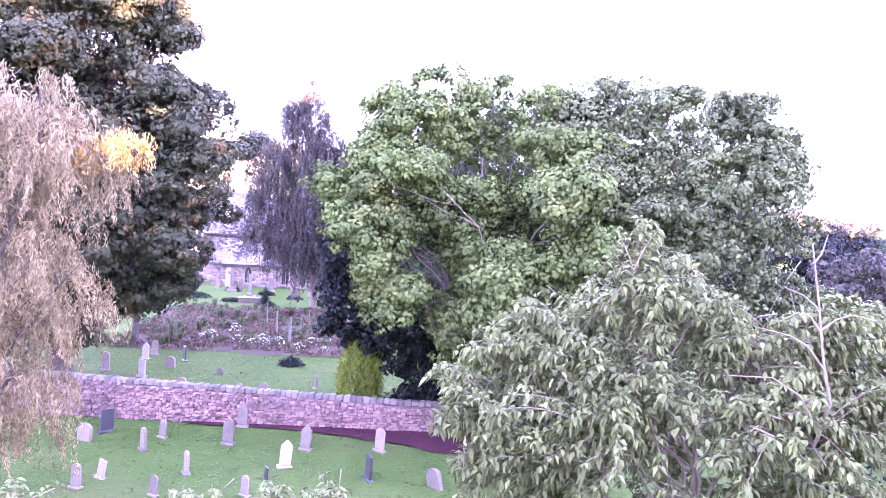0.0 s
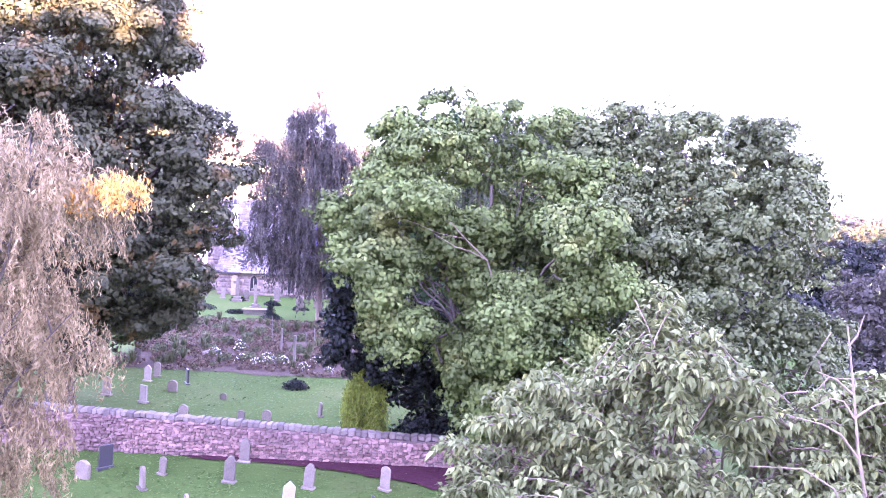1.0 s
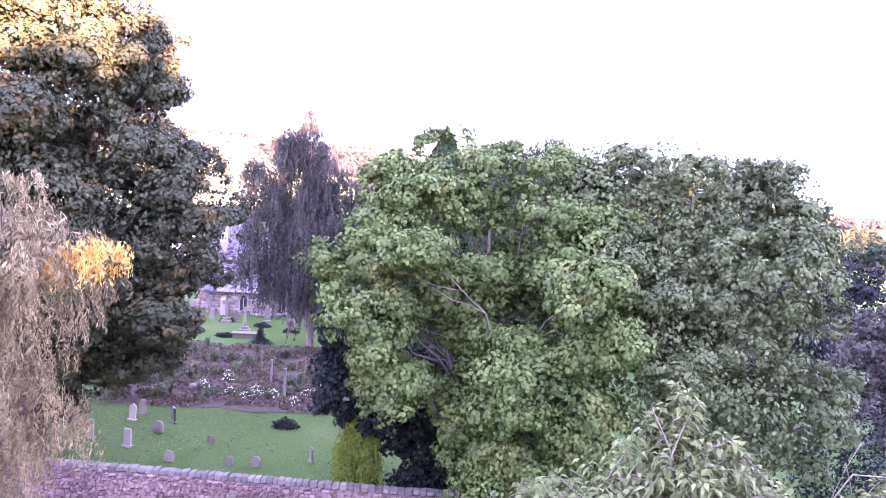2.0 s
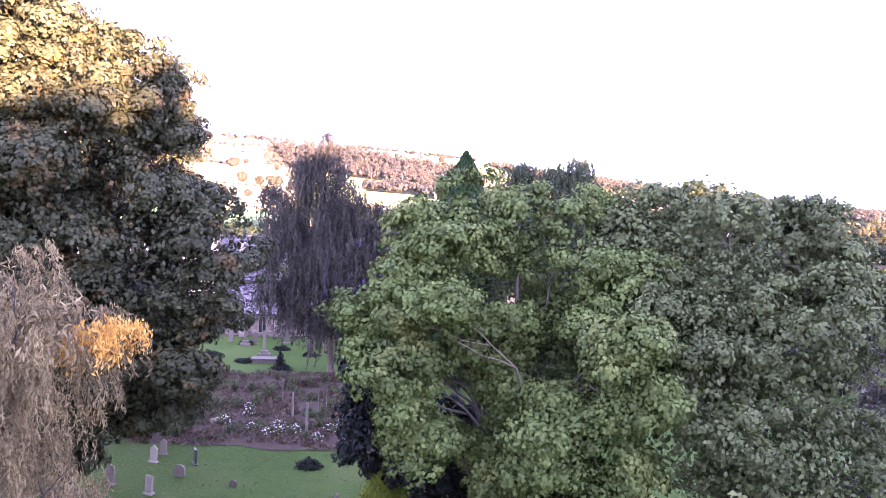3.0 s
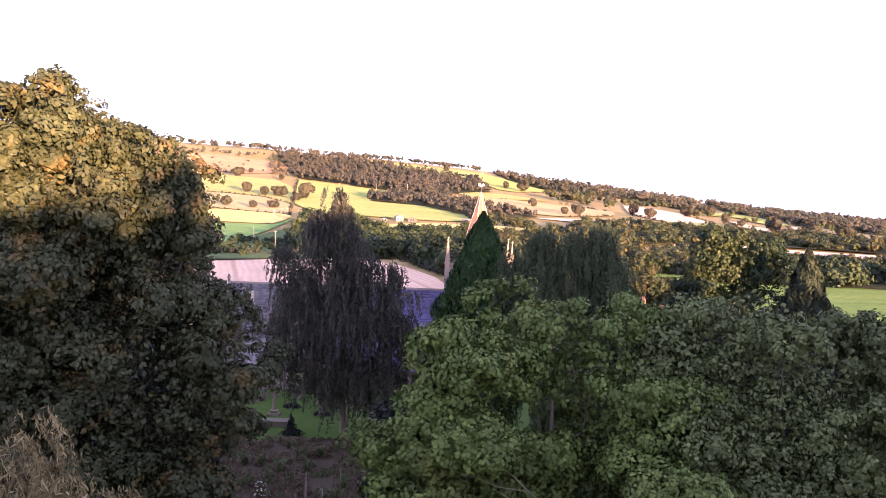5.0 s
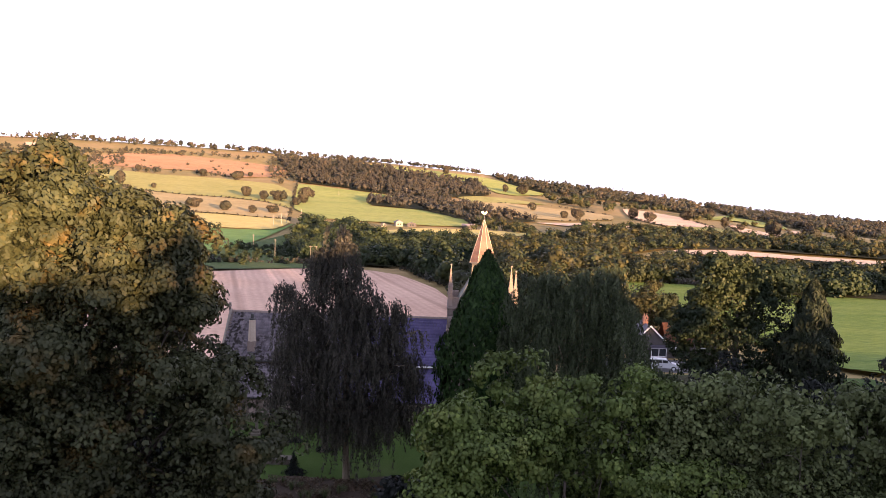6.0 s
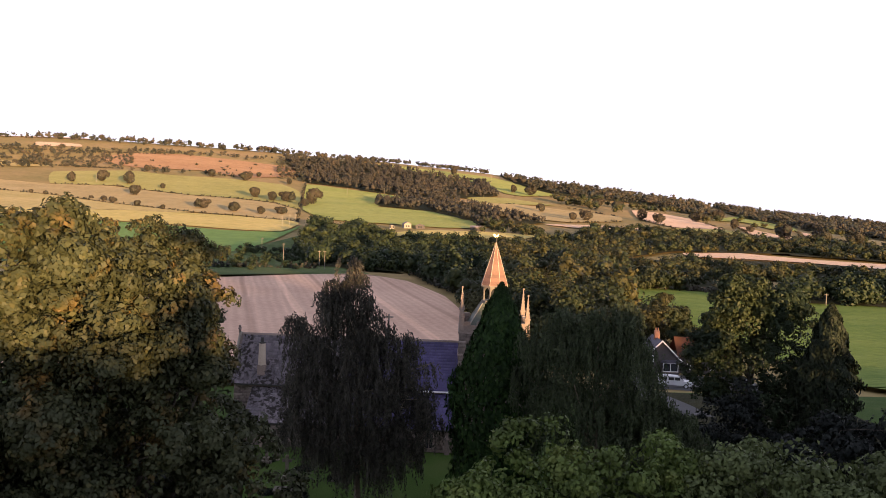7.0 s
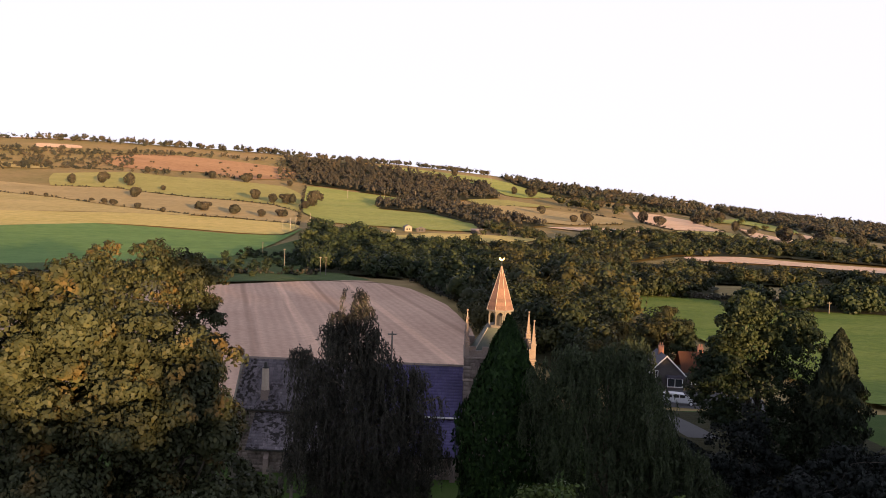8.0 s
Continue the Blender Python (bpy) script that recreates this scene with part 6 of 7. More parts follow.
# ---------------------------------------------------------------- graves
def headstone(form, w, h, t, material, base=True):
    """A headstone on a plinth; form: round, shoulder, point, square or peon."""
    ob = thing("headstone", (0, 0, 0), "", "headstone", "graves")
    if form == "round":
        top = [(w / 2 * math.cos(a), h - w * 0.4 + w * 0.4 * math.sin(a)) for a in np.linspace(0, math.pi, 9)]
    elif form == "shoulder":
        top = [(w / 2, h * 0.82), (w * 0.36, h * 0.84)] + [(w * 0.34 * math.cos(a), h * 0.86 + h * 0.14 * math.sin(a)) for a in np.linspace(0, math.pi, 7)] + [(-w * 0.36, h * 0.84), (-w / 2, h * 0.82)]
    elif form == "point":
        top = [(w / 2, h * 0.8), (w * 0.2, h * 0.93), (0, h), (-w * 0.2, h * 0.93), (-w / 2, h * 0.8)]
    else:
        top = [(w / 2, h), (-w / 2, h)]
    bm = bmesh.new()
    prism(bm, [(-w / 2, 0.1 if base else -0.1), (w / 2, 0.1 if base else -0.1), *top], -t / 2, t / 2)
    bmesh.ops.bevel(bm, geom=[e for e in bm.edges if e.calc_face_angle(0) > 0.5], offset=0.012, segments=1, affect="EDGES")
    part("stone", bm, material, ob)
    if base:
        bm = bmesh.new()
        box(bm, -w / 2 - 0.06, w / 2 + 0.06, -t / 2 - 0.08, t / 2 + 0.08, -0.15, 0.09, 0.02)
        part("plinth", bm, material, ob)
    return ob


def stand_graves():
    forms = {
        "grey_round": (headstone("round", 0.42, 0.95, 0.13, GREY_STONE), "weathered grey round-topped headstone in the grass"),
        "grey_shoulder": (headstone("shoulder", 0.44, 1.05, 0.14, GREY_STONE), "weathered sandstone headstone with shouldered top"),
        "pale_point": (headstone("point", 0.44, 1.05, 0.13, PALE_STONE), "pale stone headstone with pointed top"),
        "pale_square": (headstone("square", 0.42, 0.86, 0.12, PALE_STONE), "pale square-topped headstone in the lawn"),
        "black": (headstone("square", 0.62, 1.05, 0.12, DARK_GRANITE), "polished dark granite headstone in the lawn"),
        "low": (headstone("round", 0.5, 0.55, 0.14, GREY_STONE, False), "small weathered grey headstone low in the grass"),
    }
    for source, text in forms.values():
        tagged(source, text)
    rows = [
        ("grey_shoulder", -6.8, 28.8, 1.05, 8, 3), ("pale_point", -4.0, 26.7, 1.05, -25, 6), ("grey_shoulder", -3.5, 28.6, 1.0, 15, 4),
        ("grey_round", -0.4, 28.8, 1.05, 35, 3), ("black", -12.2, 29.5, 0.95, -50, 2), ("grey_round", -10.0, 27.8, 1.0, 50, 4),
        ("grey_round", -9.7, 29.2, 0.8, 25, 5), ("low", -12.7, 28.5, 1.35, 20, 3), ("pale_square", -10.4, 24.6, 0.85, 30, 14),
        ("grey_round", -10.8, 23.5, 0.95, 20, 2), ("grey_round", -7.5, 25.5, 0.95, 60, 2), ("black", -4.4, 25.2, 0.5, 60, 4),
        ("black", -0.6, 25.8, 0.95, 68, 5), ("low", 2.0, 25.2, 1.35, 45, -16), ("grey_round", -4.8, 23.5, 0.8, 30, 2),
        ("grey_round", -7.9, 23.1, 0.8, 30, 2), ("grey_shoulder", -6.7, 30.9, 1.0, 5, 2),
        ("pale_square", -14.1, 38.7, 1.1, 25, 1), ("pale_point", -15.6, 43.3, 0.95, 15, 3), ("grey_round", -15.5, 44.6, 0.95, 15, 2), ("black", -13.2, 43.2, 0.85, 60, 1),
        ("low", -13.4, 41.2, 1.2, 10, 2), ("low", -10.2, 40.0, 0.7, 5, 8), ("grey_round", -4.5, 37.9, 0.8, 60, 3), ("grey_round", -16.5, 39.7, 1.1, 10, 2),
        ("low", -11.4, 37.0, 1.0, 10, 3), ("low", -8.4, 36.9, 0.8, 10, 3), ("low", -7.1, 36.9, 0.95, 10, 3),
        ("grey_shoulder", -23.3, 79.5, 1.6, 10, 2), ("grey_shoulder", -15.3, 78.0, 1.3, 5, 1), ("grey_round", -11.8, 71.9, 1.3, 5, 3), ("grey_round", -10.6, 74.2, 1.3, 0, 3),
        ("grey_round", -18.2, 77.0, 1.2, 5, 3), ("low", -12.6, 76.0, 1.6, 5, 3), ("grey_round", -20.8, 77.8, 1.1, 5, 3),
    ]
    for kind, x, y, s, turn, leaning in rows:
        source = forms[kind][0]
        copy_thing(source, pose(x, y, terrain(x, y) + 0.03, 0, leaning, -turn) @ Matrix.Scale(s, 4))
    for source, _ in forms.values():
        for o in [*source.children_recursive, source]:
            bpy.data.objects.remove(o)


stand_graves()


def monuments():
    x, y = -15.2, 68.5
    z = terrain(x, y) + 0.03
    ob = thing("table_tomb", (x, y, z), "low stone ledger tomb among rough grass", "tomb", turn=4)
    bm = bmesh.new()
    box(bm, -1.05, 1.05, -0.45, 0.45, -0.1, 0.36, 0.03)
    part("chest", bm, GREY_STONE, ob)
    bm = bmesh.new()
    box(bm, -1.2, 1.2, -0.58, 0.58, 0.36, 0.48, 0.02)
    part("ledger", bm, GREY_STONE, ob, "weathered ledger slab")
    for x, y, h in ((-16.0, 71.6, 2.3), (-18.9, 76.2, 2.4)):
        ob = thing("cross_monument", (x, y, terrain(x, y) + 0.03), "tall grey stone cross on a stepped base", "monument", "crosses")
        bm = bmesh.new()
        box(bm, -0.5, 0.5, -0.4, 0.4, -0.1, 0.25, 0.03)
        box(bm, -0.34, 0.34, -0.26, 0.26, 0.251, 0.5, 0.03)
        part("step", bm, GREY_STONE, ob)
        bm = bmesh.new()
        box(bm, -0.14, 0.14, -0.09, 0.09, 0.5, h, 0.02)
        part("shaft", bm, GREY_STONE, ob)
        bm = bmesh.new()
        box(bm, -0.42, 0.42, -0.085, 0.085, h - 0.62, h - 0.36, 0.02)
        part("arm", bm, GREY_STONE, ob)


monuments()


def shrub(name, label, at, size, mat, seed, category="shrub", n=900, leaf=(0.16, 0.09), group="", pointed=0.0, lift=0.0):
    """A low bush: a few stems and a skin of leaves over an uneven rounded form."""
    rng = np.random.default_rng(seed)
    ob = thing(name, (at[0], at[1], terrain(*at) + 0.02), label, category, group)
    d = unit(rng.normal(size=(n, 3)) + np.array([0, 0, 0.5]))
    d[:, 2] = np.abs(d[:, 2])
    taper = 1 - pointed * d[:, 2:] ** 1.5
    lump = 1 + 0.22 * np.sin(d[:, :1] * 5 + seed) * np.cos(d[:, 1:2] * 4 + seed * 2)
    p = d * lump * rng.uniform(0.6, 1.0, (n, 1)) * np.array(size) * np.concatenate([taper, taper, np.ones_like(taper)], 1)
    v, f = leaves(p + np.array([0, 0, lift]), unit(d + 0.5 * rng.normal(size=d.shape)), *leaf, rng, 0.2)
    child("foliage", mesh_from("foliage", v, f, mat), ob)
    v, f = tubes([[((0, 0, -0.1), 0.05), (tuple(0.7 * q), 0.01)] for q in p[:5]], 4)
    child("stem", mesh_from("stem", v, f, BARK), ob)
    return ob


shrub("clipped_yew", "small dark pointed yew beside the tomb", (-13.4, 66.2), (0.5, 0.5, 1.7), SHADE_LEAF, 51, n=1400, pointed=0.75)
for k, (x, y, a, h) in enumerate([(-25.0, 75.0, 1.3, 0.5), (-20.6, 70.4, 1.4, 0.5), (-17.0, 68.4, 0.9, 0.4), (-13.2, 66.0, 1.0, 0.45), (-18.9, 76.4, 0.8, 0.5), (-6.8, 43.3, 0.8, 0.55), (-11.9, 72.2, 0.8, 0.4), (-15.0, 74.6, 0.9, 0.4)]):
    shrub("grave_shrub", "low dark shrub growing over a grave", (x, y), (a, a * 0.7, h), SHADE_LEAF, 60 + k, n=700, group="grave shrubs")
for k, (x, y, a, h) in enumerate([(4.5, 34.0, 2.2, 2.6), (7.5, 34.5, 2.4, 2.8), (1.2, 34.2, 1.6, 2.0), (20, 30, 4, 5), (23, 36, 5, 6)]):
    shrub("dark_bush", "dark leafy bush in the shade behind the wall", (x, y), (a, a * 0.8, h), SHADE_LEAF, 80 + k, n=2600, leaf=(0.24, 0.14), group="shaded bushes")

# ---------------------------------------------------------------- planted bank
patch("planted_bed", "rough planted bank of dry soil and low plants", [(-21, 64), (-4, 66), (-3, 46), (-18.5, 46.5)], BED_SOIL, 0.07, 26, "flower bed", edge=0.9)
BED_GREEN = leaf_material("bed_plant_leaf", [(0, (0.045, 0.07, 0.03)), (0.5, (0.08, 0.10, 0.045)), (1, (0.14, 0.14, 0.07))], 0.35, 0.25, patch_scale=1.2)
BED_BROWN = leaf_material("dry_plant_leaf", [(0, (0.0595, 0.03978, 0.02869)), (0.5, (0.1011, 0.07624, 0.051)), (1, (0.1547, 0.126, 0.08288))], 0.3, 0.25, patch_scale=1.2)
PETAL = leaf_material("white_petal", [(0, (0.62, 0.60, 0.62)), (0.5, (0.72, 0.70, 0.72)), (1, (0.80, 0.79, 0.80))], 0.08, 0.3)


def tuft(n, spread, height, width, rng):
    """Arching blades from one root."""
    a = rng.uniform(0, 2 * math.pi, n)
    out = np.stack([np.cos(a), np.sin(a), 0 * a], -1)
    h = height * rng.uniform(0.6, 1.15, (n, 1))
    reach = spread * rng.uniform(0.4, 1.1, (n, 1))
    side = np.stack([-np.sin(a), np.cos(a), 0 * a], -1) * width / 2
    root = out * rng.uniform(0, 0.15, (n, 1)) * spread
    mid = root + out * reach * 0.4 + np.array([0, 0, 1.0]) * h * 0.7
    tip = root + out * reach + np.array([0, 0, 1.0]) * h * rng.uniform(0.6, 1.0, (n, 1))
    v = np.stack([root - side, root + side, mid + side, mid - side, mid - side, mid + side, tip + side * 0.1, tip - side * 0.1], 1).reshape(-1, 3)
    return v, np.arange(len(v)).reshape(-1, 4)


def garden():
    rng = np.random.default_rng(71)
    kinds = []
    for k in range(3):
        ob = thing("garden_plant", (0, 0, 0), "clump of long green blades in the bank", "plant", "bank plants")
        child("foliage", mesh_from("foliage", *tuft(46, 0.55, 0.85, 0.05, rng), BED_GREEN), ob)
        kinds.append(ob)
    for k in range(3):
        ob = thing("garden_plant", (0, 0, 0), "low rounded plant with browning leaves", "plant", "bank plants")
        d = unit(rng.normal(size=(260, 3)))
        d[:, 2] = np.abs(d[:, 2])
        v, f = leaves(d * np.array([0.5, 0.5, 0.42]) * rng.uniform(0.5, 1, (260, 1)), unit(d + 0.5 * rng.normal(size=d.shape)), 0.14, 0.08, rng)
        child("foliage", mesh_from("foliage", v, f, (BED_GREEN, BED_BROWN, BED_BROWN)[k]), ob)
        kinds.append(ob)
    ob = thing("flowering_plant", (0, 0, 0), "clump of small white flowers over green leaves", "plant", "white flowers")
    d = unit(rng.normal(size=(200, 3)))
    d[:, 2] = np.abs(d[:, 2])
    v, f = leaves(d * np.array([0.5, 0.5, 0.45]) * rng.uniform(0.5, 1, (200, 1)), unit(d + 0.5 * rng.normal(size=d.shape)), 0.14, 0.07, rng)
    child("foliage", mesh_from("foliage", v, f, BED_GREEN), ob)
    e = unit(rng.normal(size=(70, 3)) + np.array([0, 0, 0.9]))
    e[:, 2] = np.abs(e[:, 2])
    v, f = leaves(e[:34] * np.array([0.5, 0.5, 0.5]), unit(e[:34] + 0.4 * rng.normal(size=e[:34].shape)), 0.10, 0.09, rng)
    child("blossom", mesh_from("blossom", v, f, PETAL), ob, kind="stuff")
    flower = ob
    for i in range(190):
        u, v = rng.random(2)
        x, y = -19.5 + u * 14.5, 46.8 + v * 17
        copy_thing(kinds[rng.integers(0, 6) if rng.random() < 0.5 else rng.integers(3, 6)], pose(x, y, terrain(x, y) + 0.06, 0, 0, rng.uniform(0, 360)) @ Matrix.Scale(rng.uniform(0.6, 1.35), 4))
    for x, y in ((-11.6, 49.6), (-10.4, 48.6), (-9.8, 49.0), (-8.9, 49.4), (-10.0, 50.2), (-6.6, 49.8), (-6.0, 50.6), (-12.4, 52.5), (-7.2, 48.2), (-12.9, 54.0), (-5.5, 47.8), (-13.8, 50.8)):
        copy_thing(flower, pose(x, y, terrain(x, y) + 0.06, 0, 0, rng.uniform(0, 360)) @ Matrix.Scale(rng.uniform(0.7, 1.25), 4))
    for source in [*kinds, flower]:
        for o in [*source.children_recursive, source]:
            bpy.data.objects.remove(o)
    # blanket of small leaves over the soil
    n = 15000
    x, y = rng.uniform(-20, -4, n), rng.uniform(46.3, 65, n)
    keep = np.array([noise.noise(Vector((a * 0.4, b * 0.4, 0))) > -0.12 for a, b in zip(x, y)])
    x, y = x[keep], y[keep]
    p = np.stack([x, y, np.array([terrain(a, b) for a, b in zip(x, y)]) + 0.08 + rng.uniform(0, 0.16, len(x))], -1)
    v, f = leaves(p, unit(rng.normal(size=p.shape) + np.array([0, 0, 1.2])), 0.2, 0.12, rng)
    tagged(new("ground_cover", mesh_from("ground_cover", v, f, BED_BROWN)), "low browning ground cover over the bank", "ground cover", kind="stuff")
    for x, y, h, w in ((-9.6, 52.6, 1.7, 0.13), (-8.1, 49.6, 1.9, 0.16), (-7.6, 54.5, 1.5, 0.05), (-10.9, 55.5, 1.9, 0.05), (-4.6, 53.6, 1.9, 0.15), (-8.0, 53.4, 1.3, 0.05)):
        ob = thing("garden_post", (x, y, terrain(x, y) + 0.05), "weathered grey timber post in the planted bank", "post", "bank posts")
        bm = bmesh.new()
        box(bm, -w / 2, w / 2, -w / 2, w / 2, -0.2, h, 0.012)
        part("post", bm, POST_WOOD, ob)
    ob = thing("field_stone", (-14.3, 51.0, terrain(-14.3, 51) + 0.05), "pale rounded stone lying in the bank", "stone")
    bm = bmesh.new()
    bmesh.ops.create_icosphere(bm, subdivisions=2, radius=0.4, matrix=Matrix.Diagonal((1.1, 0.7, 0.7, 1)))
    for v in bm.verts:
        v.co *= 1 + 0.15 * noise.noise(v.co * 3)
    part("stone", bm, PALE_STONE, ob)
    ob = thing("tree_stake", (3.1, 26.9, terrain(3.1, 26.9)), "pale timber stake with a guard tube", "stake")
    bm = bmesh.new()
    box(bm, -0.05, 0.05, -0.05, 0.05, -0.2, 2.0, 0.01)
    part("stake", bm, PALE_STONE, ob)
    bm = bmesh.new()
    bmesh.ops.create_cone(bm, cap_ends=False, segments=10, radius1=0.11, radius2=0.11, depth=1.2, matrix=Matrix.Translation((0.1, 0.1, 0.62)))
    part("guard", bm, PALE_STONE, ob)


garden()

# ---------------------------------------------------------------- far trees, hedges, poles, farm
def far_tree(seed, height, wide):
    rng = np.random.default_rng(seed)
    ob = thing("field_tree", (0, 0, 0), "round hedgerow tree standing in a sloping field", "tree", "field trees")
    lobes = [(0, 0, height * 0.5, wide * 0.8, wide * 0.8, height * 0.44)]
    lobes += [(rng.uniform(-0.85, 0.85) * wide, rng.uniform(-0.85, 0.85) * wide, height * rng.uniform(0.35, 0.75), wide * rng.uniform(0.4, 0.6), wide * rng.uniform(0.4, 0.6), height * rng.uniform(0.2, 0.28)) for _ in range(5)]
    c, w = lobe_points(lobes, 0.62, rng, -0.95)
    v, f = leaves(c, unit(w + 0.3 * rng.normal(size=w.shape)), 1.15, 0.9, rng)
    child("crown", mesh_from("crown", v, f, FIELD_LEAF), ob)
    v, f = tubes([[((0, 0, -0.5), 0.4), ((0, 0, height * 0.6), 0.2)]], 5)
    child("trunk", mesh_from("trunk", v, f, BARK), ob)
    return ob


def field_trees():
    rng = np.random.default_rng(90)
    kinds = [far_tree(91, 11, 5.5), far_tree(92, 12, 5), far_tree(93, 10, 6)]
    left = [(-464, 937), (-437, 955), (-397, 942), (-348, 917), (-346, 832), (-287, 1044), (-285, 1101), (-228, 1036), (-230, 875), (-204, 846), (-188, 842), (-165, 716), (-181, 709), (-242, 738), (-209, 722), (-341, 1071), (-434, 1087), (-160, 800), (-158, 825), (-163, 840)]
    right = [(69, 1149), (92, 1127), (86, 900), (109, 811), (123, 814), (204, 846), (304, 966), (284, 720), (259, 907), (28, 1090), (142, 1030), (173, 1043), (198, 1041), (190, 870), (275, 826), (302, 690), (340, 703), (279, 789), (281, 954), (282, 1130), (-20, 1330)]
    small = [(-332, 750), (-347, 765), (-366, 778), (-300, 728), (-270, 712), (-420, 795), (-440, 805)]
    for spots, lo, hi in ((left, 0.6, 1.5), (right, 0.6, 1.4), (small, 0.35, 0.6)):
        for x, y in spots:
            copy_thing(kinds[rng.integers(0, 3)], pose(x, y, terrain(x, y), 0, 0, rng.uniform(0, 360)) @ Matrix.Scale(rng.uniform(lo, hi), 4))
    for source in kinds:
        for o in [*source.children_recursive, source]:
            bpy.data.objects.remove(o)


field_trees()
HEDGES = [((-587, 850), (-485, 824)), ((-485, 824), (-416, 798)), ((-416, 798), (-333, 747)), ((-333, 747), (-241, 700)), ((-241, 700), (-142, 662)), ((-477, 911), (-406, 917)), ((-406, 917), (-356, 890)), ((-356, 890), (-295, 860)), ((-295, 860), (-243, 848)), ((-243, 848), (-196, 820)), ((-196, 820), (-158, 759)), ((-210, 1050), (-158, 762)), ((-158, 762), (-137, 655)),
          ((17, 950), (63, 968)), ((112, 992), (173, 903)), ((160, 827), (102, 775)), ((191, 879), (205, 788)), ((264, 945), (259, 807)), ((298, 889), (267, 758)), ((132, 500), (330, 452)), ((-56, 575), (42, 562)), ((177, 741), (260, 740)), ((348, 850), (300, 713))]
HEDGES2 = [((-646, 1100), (-486, 1097)), ((-733, 1248), (-478, 1284)), ((337, 784), (338, 653)), ((60, 292), (130, 262)), ((-120, 300), (-60, 322)), ((-20, 312), (4, 230))]


def strip(a, b, wide):
    a, b = Vector(a), Vector(b)
    side = (b - a).normalized().orthogonal() * wide / 2
    return [tuple(a + side), tuple(b + side), tuple(b - side), tuple(a - side)]


wood("hedgerows", "field hedges of mixed thorn on the hillside", [(strip(a, b, 3.0), 3.0, (1.0, 3.6)) for a, b in HEDGES], 0.8, FIELD_LEAF, 95, 16, "hedge", lobes=3)
wood("field_margins", "low hedge and scrub along field margins", [(strip(a, b, 5), 2.2, (2.0, 4.0)) for a, b in HEDGES2], 0.9, FIELD_LEAF, 96, 14, "hedge", lobes=3)
wood("scrub_bushes", "scattered low scrub bushes on rough grass", [([(-126, 470), (-88, 452), (-60, 330), (-140, 340)], 8.5, (2.0, 5.0)), ([(-150, 350), (-60, 335), (-62, 300), (-150, 305)], 11, (1.5, 3.5))], 0.7, GREEN_SHADE_LEAF, 97, 90, "scrub")


def pole(x, y, h, arms=1, mat=None):
    ob = thing("utility_pole", (x, y, terrain(x, y)), "timber utility pole with crossarm in a field", "pole", "utility poles")
    v, f = tubes([[((0, 0, -0.5), 0.17), ((0, 0, h), 0.12)]], 8)
    child("pole", mesh_from("pole", v, f, mat or POLE_PALE), ob)
    for i in range(arms):
        bm = bmesh.new()
        box(bm, -0.65, 0.65, -0.06, 0.06, h - 0.5 - i * 0.8, h - 0.3 - i * 0.8, 0.02)
        part("crossarm", bm, mat or POLE_PALE, ob)


for x, y, h in ((-139, 609, 9), (-136, 622, 9), (-134, 632, 9), (-130, 671, 9), (-437, 943, 9), (-138, 937, 10), (-97, 961, 10), (-61, 977, 10), (41, 1347, 11), (36, 1300, 11), (40, 1250, 11)):
    pole(x, y, h)
for x, y, h in ((-110, 434, 9), (-81, 358, 9.5), (-58.5, 322, 8), (-56.3, 322, 8), (-11.8, 120, 9.6), (112, 253, 4.5)):
    pole(x, y, h, mat=POST_WOOD)


def barn(x, y, w, d, h, turn, wall, roof, label):
    ob = thing("farm_building", (x, y, terrain(x, y)), label, "building", "farm buildings", turn=turn)
    bm = bmesh.new()
    prism(bm, [(-w / 2, -1), (w / 2, -1), (w / 2, h), (0, h * 1.5), (-w / 2, h)], -d / 2, d / 2)
    part("wall", bm, wall, ob)
    for s in (-1, 1):
        bm = bmesh.new()
        prism(bm, [(s * (w / 2 + 0.3), h - 0.1), (0, h * 1.5 + 0.15), (0, h * 1.5 + 0.4), (s * (w / 2 + 0.4), h + 0.15)], -d / 2 - 0.3, d / 2 + 0.3)
        part("roof", bm, roof, ob)
    for i in range(2):
        bm = bmesh.new()
        box(bm, -1.2 + i * 2 - 0.5, -0.2 + i * 2 - 0.3, -d / 2 - 0.06, -d / 2 - 0.01, 0.8, 2.2)
        part("window", bm, WINDOW_GLASS, ob)


barn(-47, 652, 6, 6, 3.2, 20, PALE_STONE, SLATE, "pale rendered farmhouse beside the valley wood")
barn(-36, 650, 7, 5, 2.4, 5, HOUSE_WALL, SLATE, "low stone barn beside the valley wood")
barn(-54, 572, 4, 7, 2.6, 80, PALE_STONE, SLATE, "pale farm cottage behind the trees")
barn(10, 660, 5, 10, 2.2, 75, HOUSE_WALL, STONE_SLATE, "low stone shed at the field edge")
barn(-58, 640, 3.5, 5, 2.0, 10, PALE_STONE, SLATE, "small pale shed in the field")

# ---------------------------------------------------------------- churchyard wall, stone by stone
def wall_top(x):
    return 1.72 + 0.035 * max(0.0, -x) * 1.0


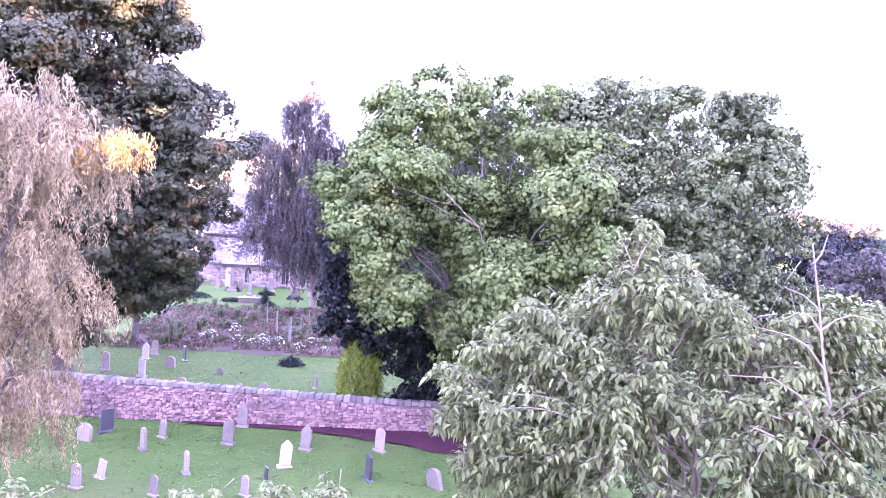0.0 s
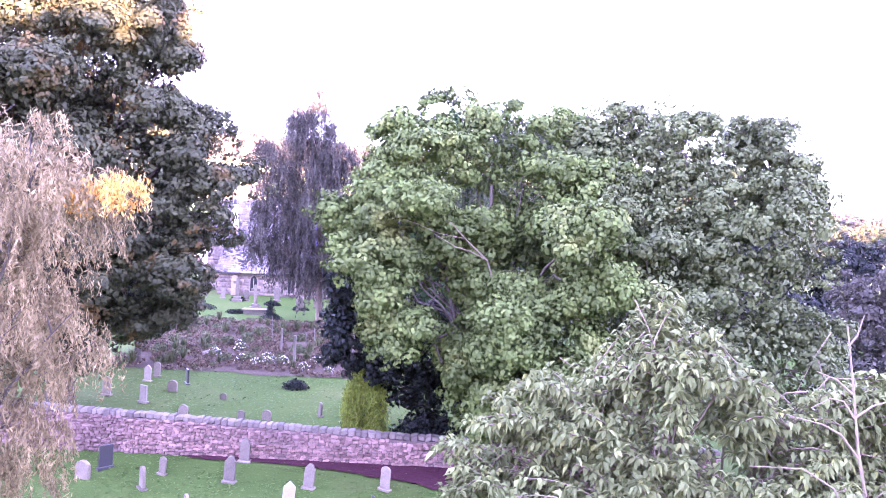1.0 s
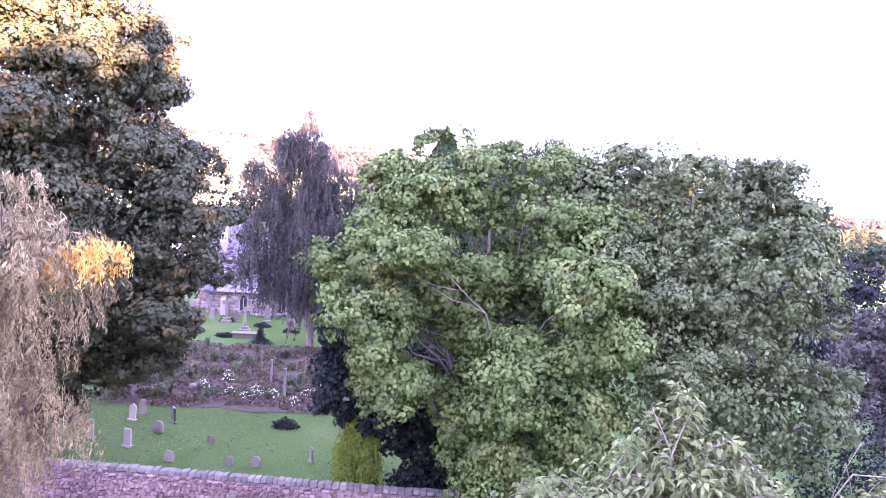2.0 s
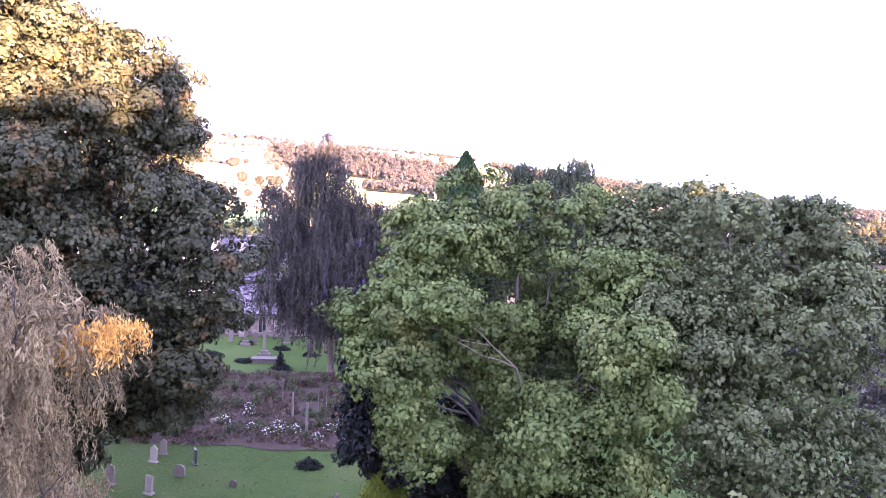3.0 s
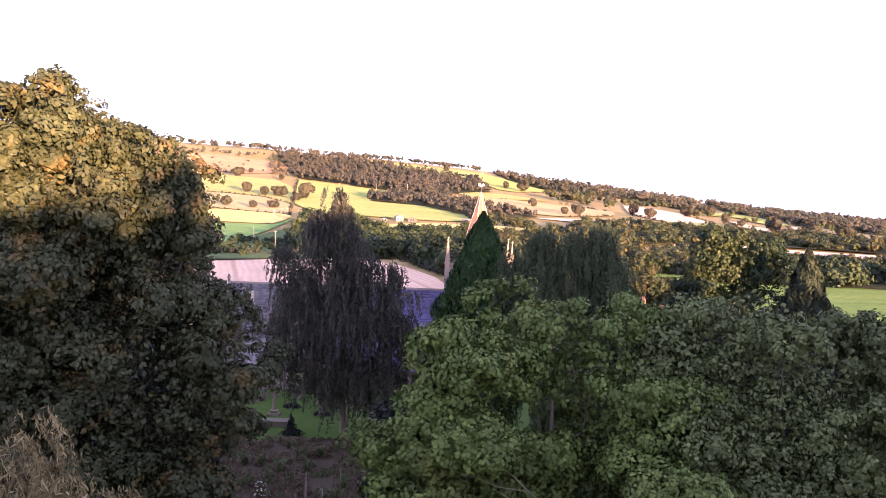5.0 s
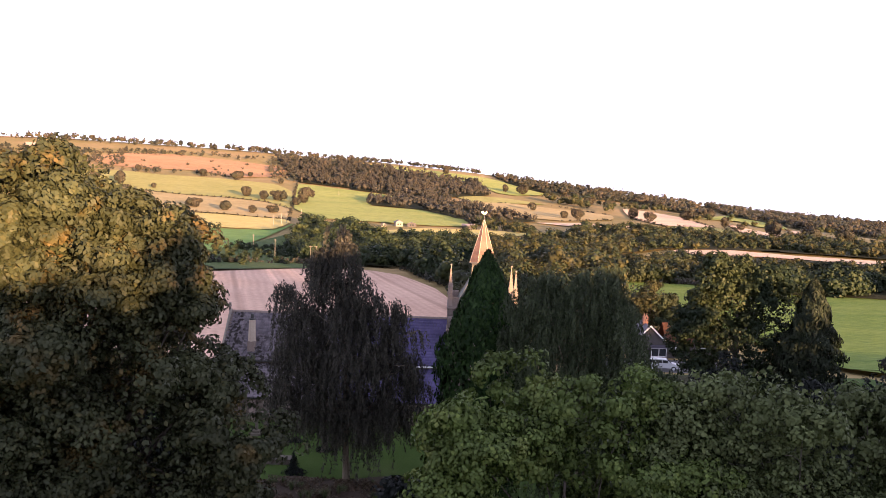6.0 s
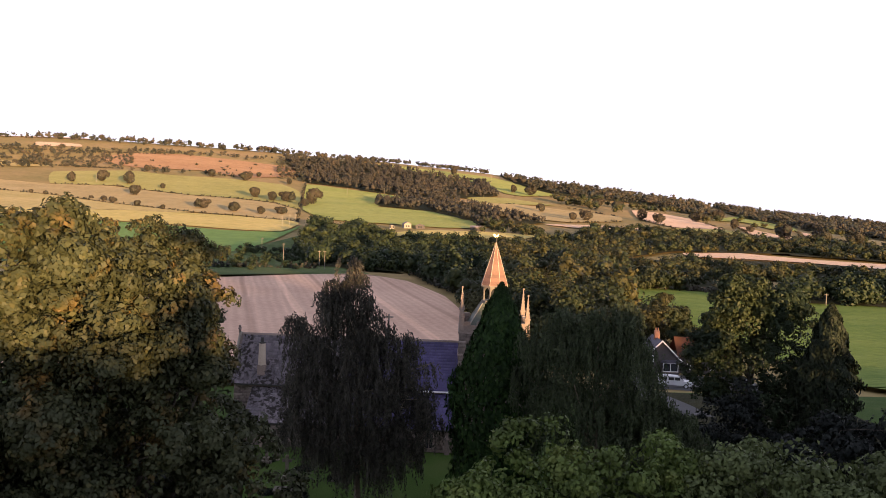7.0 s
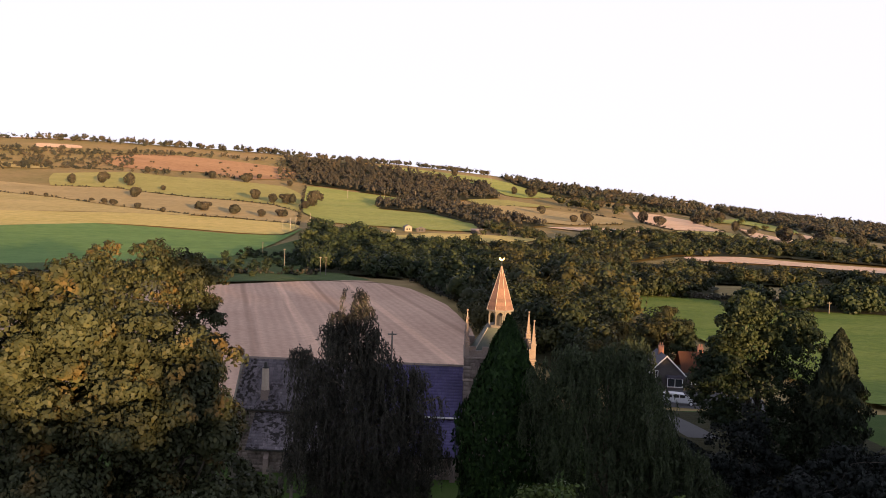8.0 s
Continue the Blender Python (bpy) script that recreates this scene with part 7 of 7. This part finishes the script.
def rubble_wall():
    wall = tagged(new("churchyard_wall"), "rubble sandstone churchyard wall with upright cope stones", "wall", kind="structure")
    x0, x1, y, half = -19.0, 14.0, 31.6, 0.2
    bm = bmesh.new()
    prism(bm, [(x0, -0.1), (x1, -0.1), (x1, wall_top(x1) - 0.2), (0, wall_top(0) - 0.2), (x0, wall_top(x0) - 0.2)], y - half, y + half)
    part("wall_core", bm, MORTAR, wall)
    rng = random.Random(5)
    shapes = []
    for k in range(10):
        bm = bmesh.new()
        box(bm, -0.5, 0.5, -0.5, 0.5, -0.5, 0.5, 0.17)
        for v in bm.verts:
            v.co.x += rng.uniform(-0.12, 0.12)
            v.co.z += rng.uniform(-0.15, 0.15)
        me = bpy.data.meshes.new("rubble_stone")
        bm.to_mesh(me)
        bm.free()
        me.materials.append(WALL_RUBBLE)
        shapes.append(me)
    count, rest = 0, []
    base = 0.25
    z = base
    while z < 2.5:
        h = rng.uniform(0.09, 0.16)
        x = x0 + rng.uniform(0, 0.3)
        while x < x1:
            w = rng.choice((0.11, 0.14, 0.18, 0.23, 0.31)) * rng.uniform(0.85, 1.15)
            if z + h < wall_top(x) - 0.2 + 0.04:
                m = Matrix.Translation((x + w / 2, y - half - 0.02, z + h / 2 + rng.uniform(-0.04, 0.04))) @ Matrix.Rotation(rng.uniform(-0.16, 0.16), 4, "Y") @ Matrix.Diagonal((w * 0.94, 0.18 + rng.uniform(-0.06, 0.1), h * rng.uniform(0.75, 1.15), 1))
                if -9.5 < x < 1.0 and count < 300:
                    child("rubble_stone", shapes[rng.randrange(10)], wall, m=m)
                    count += 1
                else:
                    rest.append((rng.randrange(10), m))
            x += w
        z += h
    verts, faces = [], []
    for k, m in rest:
        start = len(verts)
        verts += [tuple(m @ v.co) for v in shapes[k].vertices]
        faces += [tuple(start + i for i in p.vertices) for p in shapes[k].polygons]
    child("rubble_stones", mesh_from("rubble_stones", verts, faces, WALL_RUBBLE_JOINED), wall, kind="stuff")
    x = x0
    while x < x1:
        w = rng.uniform(0.2, 0.36)
        m = Matrix.Translation((x + w / 2, y, wall_top(x) - 0.08)) @ Matrix.Rotation(rng.uniform(-0.05, 0.05), 4, "Y") @ Matrix.Diagonal((w * 0.97, 0.46, 0.22 + rng.uniform(-0.03, 0.05), 1))
        child("cope_stone", COPES[rng.randrange(4)], wall, m=m)
        x += w


WALL_RUBBLE = surface("wall_rubble", [(0.3, (0.1538, 0.09036, 0.0817)), (0.7, (0.2657, 0.1776, 0.1569))], [(0.3, (0.0909, 0.05609, 0.05229)), (0.7, (0.3216, 0.2275, 0.2026))], (1.6, 9), 0.92, 0.6, 0.03, per_object=0.5)
WALL_RUBBLE_JOINED = island_variation("wall_rubble_joined", [(0, (0.0909, 0.05609, 0.05098)), (0.5, (0.1888, 0.1246, 0.1124)), (1, (0.3076, 0.215, 0.1928))], [(0.3, (0.0909, 0.05609, 0.05229)), (0.7, (0.3216, 0.2275, 0.2026))], 0.92)
COPE_STONE = surface("cope_stone", [(0.3, (0.1054, 0.0899, 0.0775)), (0.7, (0.1612, 0.1426, 0.1271))], [(0.3, (0.0744, 0.0682, 0.0558)), (0.7, (0.186, 0.1674, 0.1519))], (0.9, 9), 0.92, 0.6, 0.03, per_object=0.3)
COPES = []
for k in range(4):
    bm = bmesh.new()
    box(bm, -0.5, 0.5, -0.5, 0.5, -0.5, 0.5, 0.12)
    for v in bm.verts:
        v.co.z += 0.1 * math.sin(k * 2 + v.co.x * 3)
    me = bpy.data.meshes.new("cope_stone")
    bm.to_mesh(me)
    bm.free()
    me.materials.append(COPE_STONE)
    COPES.append(me)
rubble_wall()
